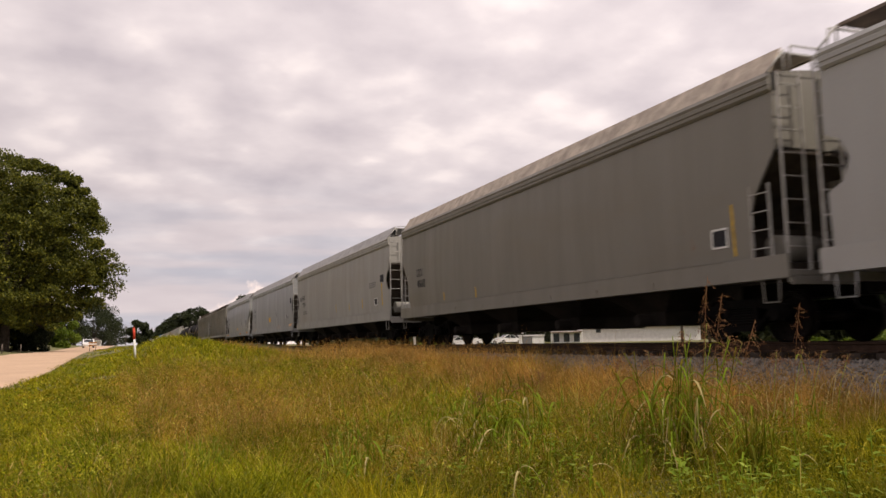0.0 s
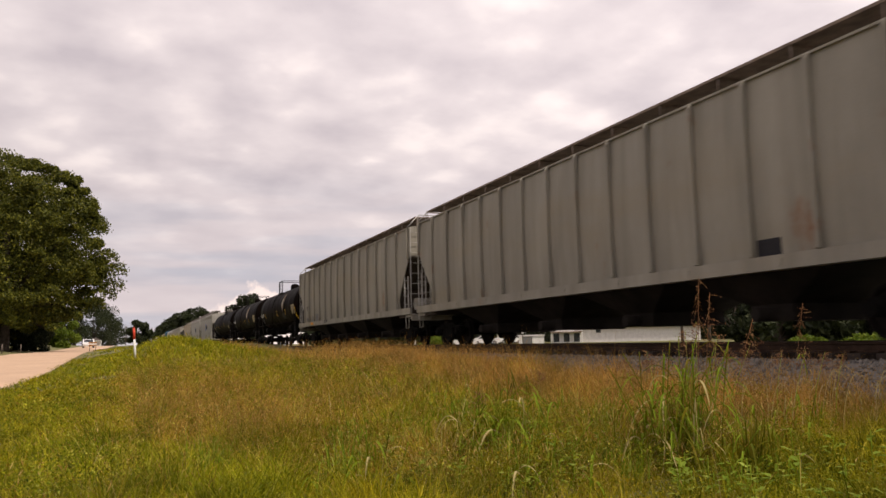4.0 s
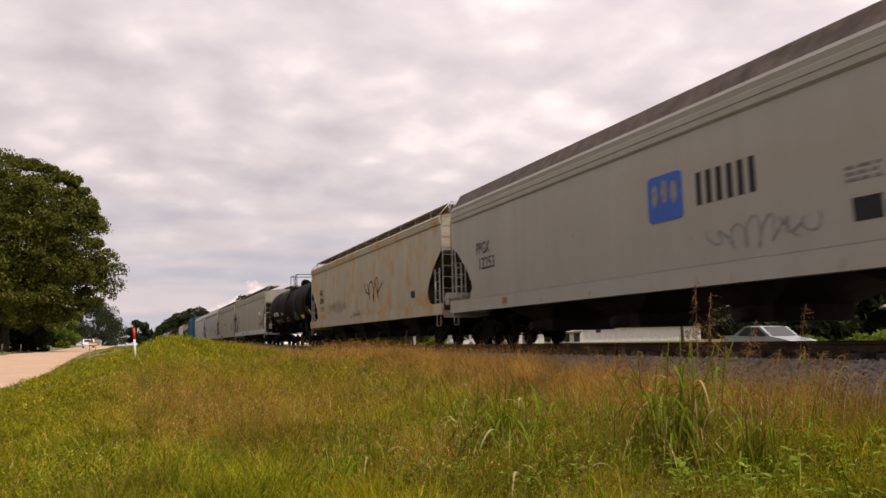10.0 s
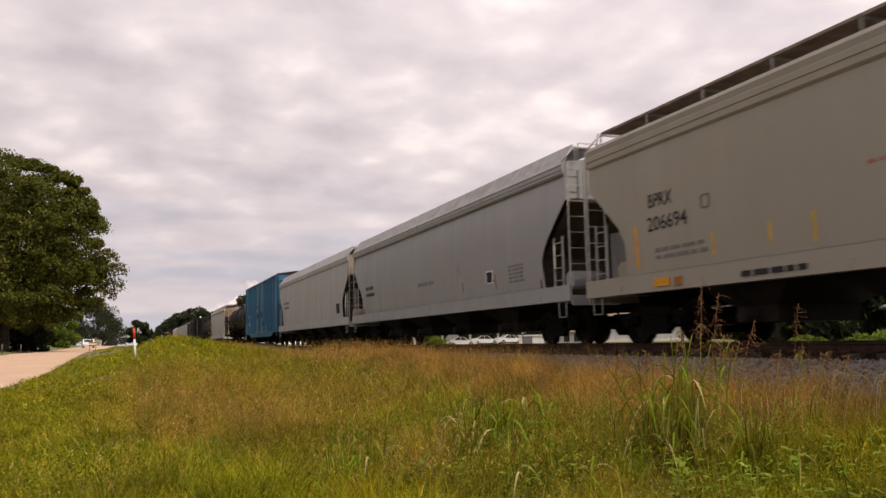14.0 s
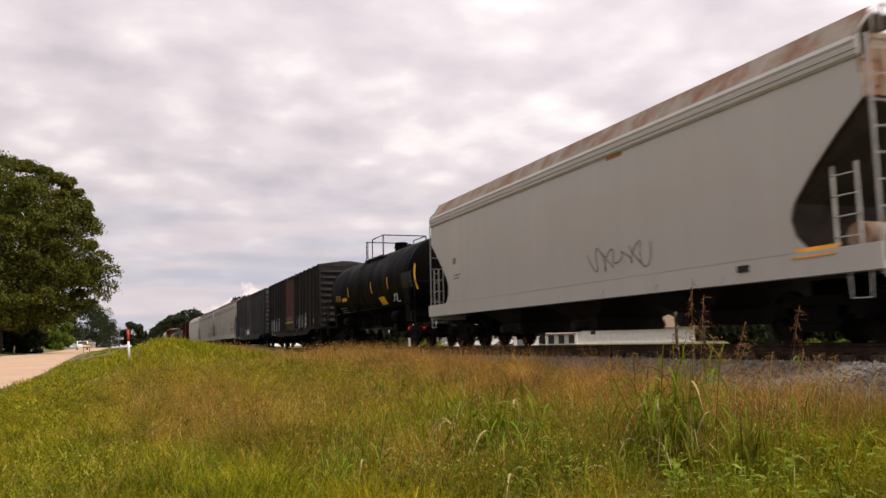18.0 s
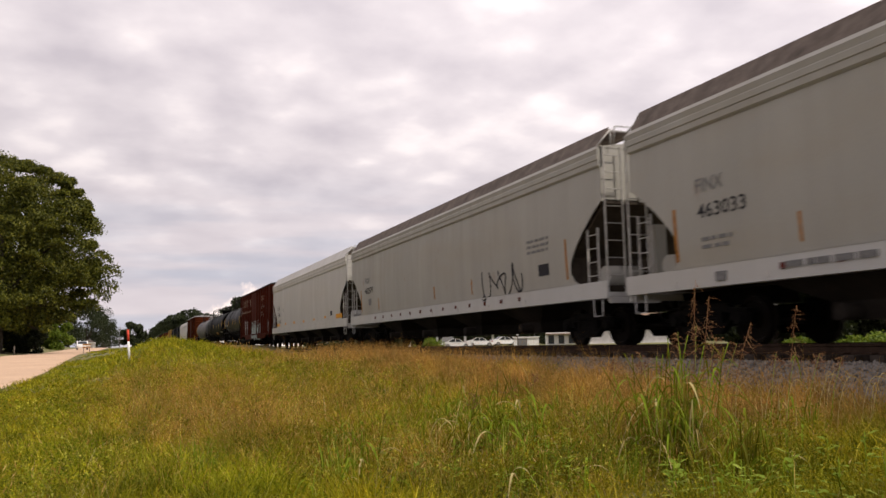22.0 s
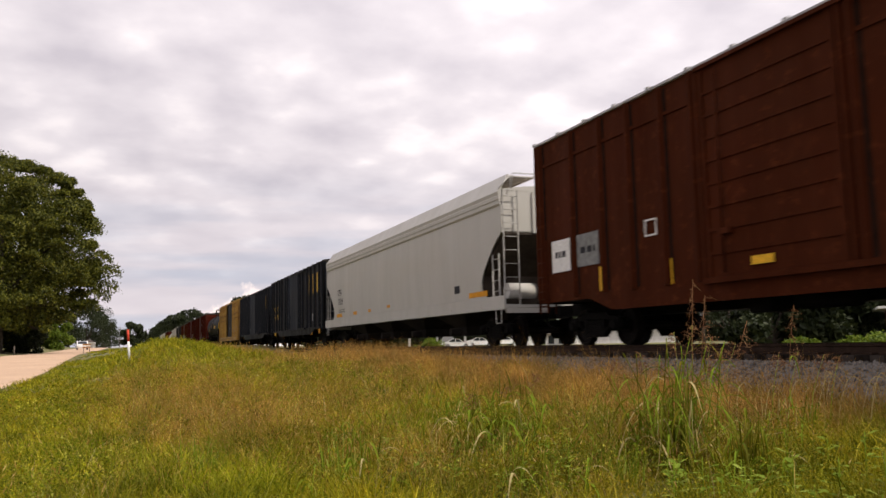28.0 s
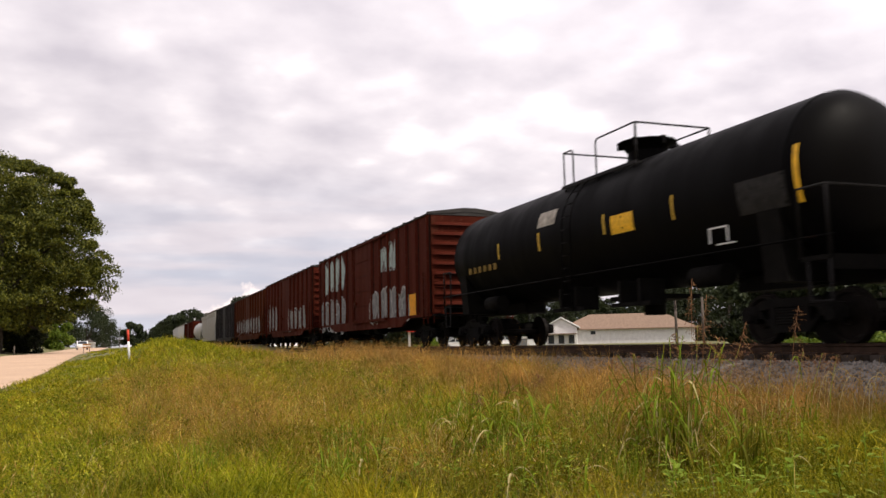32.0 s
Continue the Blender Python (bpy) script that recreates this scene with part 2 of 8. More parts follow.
def part(name, mesh, material, parent=None, label="", at=None):
    """One mesh object under a thing or a part. mesh: a Mesh or ready mesh data."""
    me = mesh.data(name, material) if isinstance(mesh, Mesh) else mesh
    ob = new(name, me)
    if parent:
        ob.parent = parent
    if at is not None:
        ob.matrix_basis = at
    if label:
        tagged(ob, label)
    return ob


def empty(name, m=None):
    ob = new(name)
    ob.empty_display_size = 0.2
    if m is not None:
        ob.matrix_basis = m
    return ob


def smoothstep(a, b, x):
    t = np.clip((x - a) / (b - a), 0, 1)
    return t * t * (3 - 2 * t)


# ---- ground ----
TRACK = 10.9
V = 21.88


def road_z(y):
    return -1.2 + 0.95 * smoothstep(36, 86, y) + 0.8 * smoothstep(90, 210, y)


def ground_z(x, y):
    x, y = np.asarray(x, float), np.asarray(y, float)
    z = road_z(y)
    z = z + smoothstep(-4.6, 2.0, x) * (0.12 + 0.62 * smoothstep(4, 32, y) * (1 - smoothstep(50, 150, y)))
    z = z + 0.28 * smoothstep(2.5, 7.5, x) * (1 - smoothstep(10, 40, y))
    z = z + 0.82 * np.exp(-((x - 1.9) / 2.5) ** 2 - ((y - 46) / 13.0) ** 2)
    z = z + 0.5 * smoothstep(-10.6, -17, x) * smoothstep(20, 50, y)
    # the ballast bed and the land behind it
    bed = -0.38 - 0.36 * np.clip((np.abs(x - TRACK) - 1.75) / 1.75, 0, 1)
    far = -1.0 + 0.38 * smoothstep(34, 56, x) + 0.05 * np.sin(x * 0.11) * np.sin(y * 0.07)
    k = smoothstep(6.9, 7.7, x)
    z = z * (1 - k) + np.maximum(bed, np.where(x < TRACK, z - 0.03, -9)) * k
    k2 = smoothstep(13.6, 15.5, x)
    return z * (1 - k2) + far * k2


def grid_mesh(name, xs, ys, zf, material, smooth=True):
    X, Y = np.meshgrid(xs, ys)
    Z = zf(X, Y)
    co = np.stack([X, Y, Z], -1).reshape(-1, 3)
    nx, ny = len(xs), len(ys)
    i = np.arange((nx - 1) * (ny - 1))
    a = (i // (nx - 1)) * nx + i % (nx - 1)
    quads = np.stack([a, a + 1, a + nx + 1, a + nx], 1)
    return np_mesh(name, co, quads, material, smooth)


def np_mesh(name, co, polys, material, smooth=False):
    """Mesh data from arrays of equal-sided faces."""
    me = bpy.data.meshes.new(name)
    k = polys.shape[1]
    me.vertices.add(len(co))
    me.vertices.foreach_set("co", np.ascontiguousarray(co, dtype=np.float32).ravel())
    me.loops.add(polys.size)
    me.loops.foreach_set("vertex_index", np.ascontiguousarray(polys, dtype=np.int32).ravel())
    me.polygons.add(len(polys))
    me.polygons.foreach_set("loop_start", np.arange(len(polys), dtype=np.int32) * k)
    me.polygons.foreach_set("use_smooth", np.full(len(polys), smooth))
    me.materials.append(material)
    me.update(calc_edges=True)
    me.validate()
    return me


def soil_material():
    m, nt, b = nodes_of("grassy_soil")
    n1 = add_noise(nt, 0.25, 5, 0.6)
    n2 = add_noise(nt, 3.5, 5, 0.65)
    n3 = add_noise(nt, 30, 3, 0.6)
    c = ramp_of(nt, n1, [(0.3, (0.10, 0.12, 0.03)), (0.5, (0.13, 0.12, 0.035)), (0.7, (0.14, 0.10, 0.04))])
    c = mix_of(nt, ramp_of(nt, n2, [(0.35, (0, 0, 0)), (0.7, (0.7, 0.7, 0.7))]), c, (0.07, 0.085, 0.02))
    c = mix_of(nt, ramp_of(nt, n3, [(0.4, (0, 0, 0)), (0.7, (0.5, 0.5, 0.5))]), c, (0.16, 0.13, 0.06))
    nt.links.new(c, b.inputs["Base Color"])
    b.inputs["Roughness"].default_value = 0.95
    bump_of(nt, b, n3, 0.6, 0.05)
    return m


def road_material():
    m, nt, b = nodes_of("pinkish_concrete")
    n1, n2, n3 = add_noise(nt, 0.35, 5, 0.6), add_noise(nt, 6, 5, 0.6), add_noise(nt, 60, 2, 0.6)
    c = ramp_of(nt, n1, [(0.3, (0.41, 0.265, 0.165)), (0.7, (0.52, 0.345, 0.215))])
    c = mix_of(nt, ramp_of(nt, n2, [(0.45, (0, 0, 0)), (0.75, (0.5, 0.5, 0.5))]), c, (0.28, 0.19, 0.145))
    c = mix_of(nt, 0.15, c, ramp_of(nt, n3, [(0.3, (0.2, 0.15, 0.12)), (0.7, (0.7, 0.6, 0.5))]))
    nt.links.new(c, b.inputs["Base Color"])
    b.inputs["Roughness"].default_value = 0.9
    bump_of(nt, b, n3, 0.3, 0.01)
    return m


def ballast_material():
    m, nt, b = nodes_of("ballast_stone")
    g = nt.nodes.new("ShaderNodeNewGeometry")
    c = ramp_of(nt, g.outputs["Random Per Island"], [(0.0, (0.045, 0.040, 0.036)), (0.5, (0.13, 0.12, 0.108)), (0.85, (0.20, 0.185, 0.165)), (1.0, (0.32, 0.28, 0.23))])
    c = mix_of(nt, 0.4, c, ramp_of(nt, add_noise(nt, 25, 4), [(0.3, (0.03, 0.027, 0.025)), (0.7, (0.24, 0.22, 0.20))]))
    nt.links.new(c, b.inputs["Base Color"])
    b.inputs["Roughness"].default_value = 0.85
    return m


SOIL, ROAD, STONE = soil_material(), road_material(), ballast_material()


def spaced(*stretches):
    return np.unique(np.concatenate([np.linspace(a, b, n) for a, b, n in stretches]))


def build_ground():
    xs = spaced((-2500, -200, 12), (-200, -30, 20), (-30, -5, 40), (-5, 15, 90), (15, 40, 20), (40, 300, 20), (300, 2500, 10))
    ys = spaced((-600, -30, 10), (-30, 0, 12), (0, 70, 150), (70, 300, 50), (300, 2600, 20))
    tagged(part("ground", grid_mesh("ground", xs, ys, ground_z, SOIL), None), "uneven grassy ground along the railway", "ground", kind="structure")
    rx = np.linspace(-10.2, -4.15, 10)
    ry = spaced((-60, 20, 12), (20, 100, 60), (100, 420, 40))
    tagged(part("road", grid_mesh("road", rx, ry, lambda x, y: np.maximum(road_z(y), ground_z(x, y)) + 0.03, ROAD), None),
           "pale pinkish concrete road beside the grass verge", "road", kind="structure")
    ax = np.linspace(-34, -10.2, 24)
    ay = np.linspace(62, 76, 14)
    tagged(part("driveway", grid_mesh("driveway", ax, ay, lambda x, y: ground_z(x, y) + 0.035, ROAD), None),
           "pale sandy driveway that joins the road", "driveway", kind="structure")


build_ground()


def build_track():
    bed = [(-1.75, -0.31), (1.75, -0.31), (3.4, -0.72), (3.6, -1.3), (-3.6, -1.3), (-3.4, -0.72)]
    tr = Mesh().prism_y([(TRACK + x, z) for x, z in bed], -120, 1400)
    tagged(part("ballast_bed", tr, STONE), "grey crushed stone ballast bed under the rails", "ballast", kind="structure")
    prof = [(-0.075, -0.17), (0.075, -0.17), (0.075, -0.155), (0.012, -0.13), (0.012, -0.045), (0.036, -0.035), (0.036, -0.004),
            (0.028, 0.0), (-0.028, 0.0), (-0.036, -0.004), (-0.036, -0.035), (-0.012, -0.045), (-0.012, -0.13), (-0.075, -0.155)]
    for sx in (-0.7535, 0.7535):
        r = Mesh().prism_y([(TRACK + sx + x, z - 0.035) for x, z in prof], -120, 1400)
        tagged(part("rail", r, RAILTOP), "rusty brown steel rail on wooden ties", "rail", kind="structure")


build_track()


# ---- rolling stock ----
def wheelset_mesh():
    m = Mesh()
    m.tube((-0.98, 0, 0), (0.98, 0, 0), 0.085, 8)
    for s in (-1, 1):
        n = 20
        prof = [(0.685, 0.10), (0.685, 0.40), (0.69, 0.455), (0.715, 0.455), (0.722, 0.42), (0.82, 0.415), (0.82, 0.36), (0.77, 0.33), (0.765, 0.16), (0.81, 0.13), (0.81, 0.08)]
        rings = [[(s * x, r * math.cos(2 * math.pi * i / n), r * math.sin(2 * math.pi * i / n)) for i in range(n)] for x, r in prof]
        m.loft(rings if s > 0 else rings[::-1], smooth=False)
    return m


def side_frame_mesh():
    """Cast truck side frame with two window openings, centred on its truck."""
    m = Mesh()
    top = [(-1.12, 0.52), (-1.05, 0.62), (-0.62, 0.66), (-0.5, 0.74), (0.5, 0.74), (0.62, 0.66), (1.05, 0.62), (1.12, 0.52)]
    low = [(-1.12, 0.40), (-0.62, 0.44), (-0.36, 0.20), (0.36, 0.20), (0.62, 0.44), (1.12, 0.40)]
    m.prism_x(top + [(0.7, 0.55), (0.34, 0.6), (-0.34, 0.6), (-0.7, 0.55)], -0.07, 0.07)
    m.prism_x([(-1.12, 0.40), (-1.12, 0.52), (-0.66, 0.56), (-0.56, 0.42), (-0.34, 0.31), (0.34, 0.31), (0.56, 0.42), (0.66, 0.56), (1.12, 0.52), (1.12, 0.40), (0.62, 0.44), (0.36, 0.19), (-0.36, 0.19), (-0.62, 0.44)], -0.07, 0.07)
    for y in (-0.36, 0.36):
        m.box(-0.08, 0.08, y - 0.06, y + 0.06, 0.28, 0.66)
    for y in (-0.89, 0.89):
        m.box(-0.1, 0.1, y - 0.16, y + 0.16, 0.36, 0.6)
        m.tube((-0.16, y, 0.455), (0.12, y, 0.455), 0.105, 10)
    return m


def spring_mesh():
    m = Mesh()
    rings = []
    for i in range(13):
        k = 1.0 if i % 2 else 0.82
        z = 0.31 + i * 0.0225
        rings.append([(x * k, y, z) for x, y in ((-0.08, -0.28), (0.08, -0.28), (0.08, 0.28), (-0.08, 0.28))])
    m.loft(rings)
    return m


def bolster_mesh():
    m = Mesh()
    m.box(-1.02, 1.02, -0.22, 0.22, 0.46, 0.68)
    m.tube((0, 0, 0.66), (0, 0, 0.84), 0.22, 10)
    for y in (-0.62, 0.62):
        m.box(-0.8, 0.8, y - 0.05, y + 0.05, 0.36, 0.46)
    return m


SHARED = {}


def shared(key, maker, material):
    if key not in SHARED:
        SHARED[key] = maker().data(key, material)
    return SHARED[key]


WHEELSETS = []


def add_trucks(car, half):
    for y in (-half, half):
        t = part("truck", shared("truck", bolster_mesh, GRIME_SHADE), None, car, "grimy cast steel truck under the car end", pose(0, y, -0.035))
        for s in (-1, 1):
            part("side_frame", shared("side_frame", side_frame_mesh, GRIME_SHADE), None, t, "", pose(s * 1.02, 0, 0))
            part("spring", shared("spring", spring_mesh, GRIME_SHADE), None, t, "", pose(s * 1.02, 0, 0))
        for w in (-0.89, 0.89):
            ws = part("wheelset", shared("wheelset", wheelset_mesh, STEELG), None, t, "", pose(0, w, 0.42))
            WHEELSETS.append((ws, car))


# wheel grime, blackened further for the shade beneath the cars
STEELG = plain("wheel_grime_shade", (0.009, 0.007, 0.006), 0.6, 0.15, 0.5, 6)


def coupler_mesh():
    m = Mesh()
    m.box(-0.11, 0.11, 0, 0.62, 0.78, 0.98)
    m.box(-0.2, 0.2, 0.5, 0.72, 0.72, 1.02)
    m.path([(0.3, 0.0, 0.85), (0.32, 0.3, 0.5), (0.28, 0.65, 0.42)], 0.03)
    return m


def add_couplers(car, half):
    me = shared("coupler", coupler_mesh, GRIME_SHADE)
    part("coupler", me, None, car, "", pose(0, half, 0))
    part("coupler", me, None, car, "", pose(0, -half, 0, 0, 0, 180))


def ladder_side(z0, z1, w, n, r=0.011):
    """A ladder in the y-z plane at x = 0, centred on y = 0."""
    m = Mesh()
    for y in (-w / 2, w / 2):
        m.box(-0.022, 0.022, y - 0.012, y + 0.012, z0, z1)
    for i in range(n):
        z = z0 + (i + 0.5) * (z1 - z0) / n
        m.tube((-0.02, -w / 2, z), (-0.02, w / 2, z), r)
    return m


def text_mesh(text, size, name="lettering"):
    """Flat letters in u (rightwards) and v (up), from the built-in font."""
    cu = bpy.data.curves.new(name, "FONT")
    cu.body, cu.size, cu.align_x, cu.align_y = text, size, "LEFT", "BOTTOM"
    cu.resolution_u, cu.offset = 2, size * 0.007
    ob = bpy.data.objects.new(name, cu)
    scene.collection.objects.link(ob)
    dg = bpy.context.evaluated_depsgraph_get()
    me = bpy.data.meshes.new_from_object(ob.evaluated_get(dg))
    bpy.data.objects.remove(ob)
    return me


def decal_text(car, text, y, z, size, mat, side_x, wide=0.0, name="lettering"):
    """Letters on the near side, reading towards the front (-y); y, z: lower left corner. size: capital height."""
    me = text_mesh(text, size / 0.73)
    co = np.empty(len(me.vertices) * 3, np.float32)
    me.vertices.foreach_get("co", co)
    co = co.reshape(-1, 3)
    if wide and co[:, 0].max() > 0:
        co[:, 0] *= wide / co[:, 0].max()
    v0 = co[:, 1].min()
    zz = z + co[:, 1] - v0
    yy = y - co[:, 0]
    proud = 0.012 if "boxcar" in car.name else 0.009
    xx = np.array([side_x(float(q)) for q in zz]) - proud
    me.vertices.foreach_set("co", np.stack([xx, yy, zz], 1).astype(np.float32).ravel())
    me.materials.clear()
    me.materials.append(mat)
    me.update()
    return tagged(part(name, me, None, car), kind="stuff")


def decal_box(car, y0, y1, z0, z1, mat, side_x, name="reflector", label="", thick=0.006):
    """A thin plate on the near side from y0 to y1 and z0 to z1 that follows the side's curve."""
    m = Mesh()
    n = max(1, int(abs(z1 - z0) / 0.12))
    rings = []
    for i in range(n + 1):
        z = z0 + (z1 - z0) * i / n
        x = side_x(z, (y0 + y1) / 2)
        rings.append([(x + 0.01, y0, z), (x + 0.01, y1, z), (x - thick, y1, z), (x - thick, y0, z)])
    m.loft(rings)
    return part(name, m, mat, car, label)


def ribbon(m, pts, r, off, side_x):
    """A painted stroke of even width along (y, z) points."""
    k0 = len(m.v)
    for k, (y, z) in enumerate(pts):
        a, b = pts[max(k - 1, 0)], pts[min(k + 1, len(pts) - 1)]
        d = Vector((b[0] - a[0], b[1] - a[1]))
        d = d.normalized() if d.length > 1e-5 else Vector((1, 0))
        for s in (-1, 1):
            yy, zz = y - d.y * r * s, z + d.x * r * s
            m.v.append((side_x(zz, yy) - off, yy, zz))
    for k in range(len(pts) - 1):
        q = k0 + 2 * k
        m.face((q, q + 1, q + 3, q + 2))


def scribble(car, y0, y1, z0, z1, mat, side_x, seed, strokes=14, r=0.03, name="graffiti", label="", style="bubble"):
    """Loose spray paint that cannot be read: swollen letter shapes, their fill, or one looping line."""
    rnd = random.Random(seed)
    m = Mesh()
    span, hh = y1 - y0, z1 - z0
    if style == "loop":
        n, pts = max(3, int(span / (hh * 0.5))), []
        a, b = rnd.uniform(0.5, 0.9), rnd.uniform(0.55, 0.9)
        for k in range(n * 12 + 1):
            t = k / (n * 12)
            w = 2 * math.pi * t * n
            amp = 0.32 + 0.16 * math.sin(t * 9 + seed)
            pts.append((y1 - span * t + span / n * 0.35 * a * math.sin(w), z0 + hh * (0.5 + amp * math.cos(w * b + 0.6 * math.sin(t * 5 + seed)))))
        ribbon(m, pts, r, 0.008, side_x)
        for k in range(2):
            y = y0 + span * rnd.random()
            ribbon(m, [(y + 0.1 * q, z0 + hh * (0.1 + 0.16 * q + 0.1 * rnd.random())) for q in range(5)], r, 0.009 + 0.001 * k, side_x)
    else:
        n = max(2, round(span / (hh * 0.62)))
        shape = random.Random(int(abs(y0) * 10) + n)
        for i in range(n):
            cy, cz = y0 + span * (i + 0.5) / n + shape.uniform(-0.06, 0.06) * hh, z0 + hh * (0.5 + shape.uniform(-0.08, 0.08))
            p1, p2, p3 = (shape.uniform(0, 6.3) for _ in range(3))
            w, h = span / n * 0.56, hh * 0.44
            pts = []
            for k in range(21):
                a = 2 * math.pi * k / 20
                f = 1 + 0.20 * math.sin(2 * a + p1) + 0.14 * math.sin(3 * a + p2) + 0.07 * math.sin(5 * a + p3)
                pts.append((cy + w * f * math.cos(a), min(max(cz + h * f * math.sin(a), z0), z1)))
            if style == "fill":
                k0 = len(m.v)
                m.v += [(side_x(z, y) - 0.005 - 0.0004 * i, y, z) for y, z in pts[:-1]]
                m.face(list(range(k0, k0 + 20)))
            else:
                off = 0.008 + 0.0005 * i
                ribbon(m, pts, r, off, side_x)
                for _ in range(2):
                    a, q = shape.uniform(0, 6.3), shape.uniform(0.2, 0.5)
                    ribbon(m, [(cy + w * q * math.cos(a + 0.5 * k), cz + h * q * math.sin(a + 0.5 * k)) for k in range(6)], r * 0.7, off + 0.0003, side_x)
    return tagged(part(name, m, mat, car, label), kind="stuff")


# covered hopper ---------------------------------------------------------
def hopper(name, label, L, mat, dark=None, end="slope", grate=None, ribs=0, chord=True, bulge=0.05, sill_mat=None,
           roof_h=0.0, bays=4, end_mat=None, coaming=None, deep=0.45):
    """A covered hopper of body length L: side sheets cut away at the ends, slope sheets, sill, bays, roof and walkway."""
    car = empty(name)
    tagged(car, label, "hopper car", "cars of the train")
    W, Z0, ZE = 1.56, 1.32, 4.24 + roof_h
    h = L / 2
    dark = dark or UNDER_SHADE
    grate = grate or GRATE
    sill_mat = sill_mat or mat
    end_mat = end_mat or mat

    def side_x(z, y=99.0):
        if z < 1.33:
            return -(W + 0.064)
        t = min(max((z - Z0) / (ZE - Z0), 0), 1)
        return -(W - bulge * (2 * t - 1) ** 2)

    # side sheets with the cut-away end
    cuts = {"slope": [(0.0, 3.34), (1.1, 2.36), (1.32, 2.0), (1.32, 1.32)],
            "curve": [(0.0, 3.05), (0.40, 2.80), (0.85, 2.45), (1.22, 2.1), (1.42, 1.82), (1.44, 1.6), (1.3, 1.42), (1.1, 1.32)],
            "tall": [(0.0, 3.36), (0.5, 2.95), (1.0, 2.5), (1.38, 2.1), (1.48, 1.85), (1.42, 1.6), (1.25, 1.42), (1.05, 1.32)],
            "narrow": [(0.0, 3.0), (0.5, 2.35), (0.68, 1.9), (0.68, 1.32)],
            "small": [(0.0, 2.98), (0.28, 2.86), (0.42, 2.55), (0.28, 2.24), (0.0, 2.12), (0.0, 1.32)],
            "tri": [(0.0, 3.2), (1.35, 1.7), (1.35, 1.32)]}[end]
    zs = sorted({ZE, 3.85, 3.6, 3.3, 3.05, 2.8, 2.55, 2.3, 2.05, 1.8, 1.55, Z0} | {z for _, z in cuts})

    def inset(z):
        for (a, za), (b, zb) in zip(cuts, cuts[1:]):
            if zb <= z <= za:
                return a + (b - a) * ((za - z) / (za - zb) if za > zb else 1)
        return 0.0

    for s in (-1, 1):
        m = Mesh()
        rings = []
        for z in zs:
            x = side_x(max(z, 1.331)) * (1 if s < 0 else -1)
            i = inset(z)
            n = 12
            rings.append([(x, -h + i + (2 * h - 2 * i) * k / n, z) for k in range(n + 1)])
        m.loft(rings if s < 0 else rings[::-1], closed=False, smooth=True)
        back = [[(p[0] - s * 0.03, p[1], p[2]) for p in r] for r in rings]
        m.loft(back[::-1] if s < 0 else back, closed=False, smooth=True)
        part("side_sheet", m, mat, car)
        if chord:
            m = Mesh()
            xa = (W + 0.03)
            g = deep / 0.54
            m.prism_y([(s * (W - 0.1), ZE - deep), (s * (xa - 0.04), ZE - deep), (s * (xa - 0.005), ZE - deep + 0.04), (s * (xa - 0.005), ZE - 0.36 * g), (s * (xa + 0.012), ZE - 0.34 * g), (s * (xa + 0.012), ZE - 0.22 * g),
                       (s * xa, ZE - 0.20 * g), (s * (xa + 0.02), ZE - 0.06), (s * (xa - 0.03), ZE + 0.02), (s * (W - 0.1), ZE + 0.02)], -h, h)
            part("top_chord", m, mat, car)
        m = Mesh()
        zl = 1.12 if ribs else 0.985
        m.box(min(s * W, s * (W + 0.05)), max(s * W, s * (W + 0.05)), -h - 0.18, h + 0.18, zl, 1.33)
        m.box(min(s * (W - 0.16), s * (W + 0.05)), max(s * (W - 0.16), s * (W + 0.05)), -h - 0.18, h + 0.18, zl - 0.02, zl)
        for k in range(-4, 5):
            m.box(min(s * (W + 0.05), s * (W + 0.062)), max(s * (W + 0.05), s * (W + 0.062)), k * h / 4.6 - 0.05, k * h / 4.6 + 0.05, zl + 0.045, zl + 0.145)
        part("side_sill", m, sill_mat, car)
        if chord:
            part("sill_lip", Mesh().box(min(s * W, s * (W + 0.056)), max(s * W, s * (W + 0.056)), -h + 1.3, h - 1.3, 1.331, 1.339), mat, car)
        if ribs:
            for k in range(ribs):
                y = -h + 0.12 + (2 * h - 0.24) * k / (ribs - 1)
                d = min(h - abs(y), 2.0)
                zb = 1.32 if d > 1.35 else 3.2 - 1.11 * d + 0.05
                mm = Mesh()
                x = s * (W + 0.0)
                mm.prism_y([(x - s * 0.02, zb), (x + s * 0.07, zb + 0.03), (x + s * 0.07, ZE - 0.05), (x - s * 0.02, ZE)], y - 0.04, y + 0.04)
                part("side_post", mm, mat, car)
    # roof
    m = Mesh()
    n = 8
    rise = 0.14
    prof = [(-W + 2 * W * k / n, ZE + rise * (1 - (2 * k / n - 1) ** 2)) for k in range(n + 1)]
    m.prism_y(prof + [(W, ZE - 0.04), (-W, ZE - 0.04)], -h, h)
    part("roof", m, end_mat, car)
    hm = shared("hatch_cover", lambda: Mesh().box(-0.3, 0.3, -1.0, 1.0, 0, 0.12), GRATEL)
    for k in range(4):
        part("roof_hatch", hm, None, car, "", pose(0, -h + (k + 0.5) * 2 * h / 4, ZE + rise - 0.01))
    # walkways either side of the hatches, on brackets
    zb = ZE + 0.42
    for s in (-1, 1):
        x0, x1 = sorted((s * 0.45, s * 1.22))
        m = Mesh()
        # close-set cross bars between two edge strips
        for x in (x0, x1):
            m.box(x - 0.02, x + 0.02, -h + 0.1, h - 0.1, zb - 0.05, zb)
        k = int((2 * h - 0.2) / 0.09)
        for i in range(k):
            y = -h + 0.1 + (2 * h - 0.2) * (i + 0.5) / k
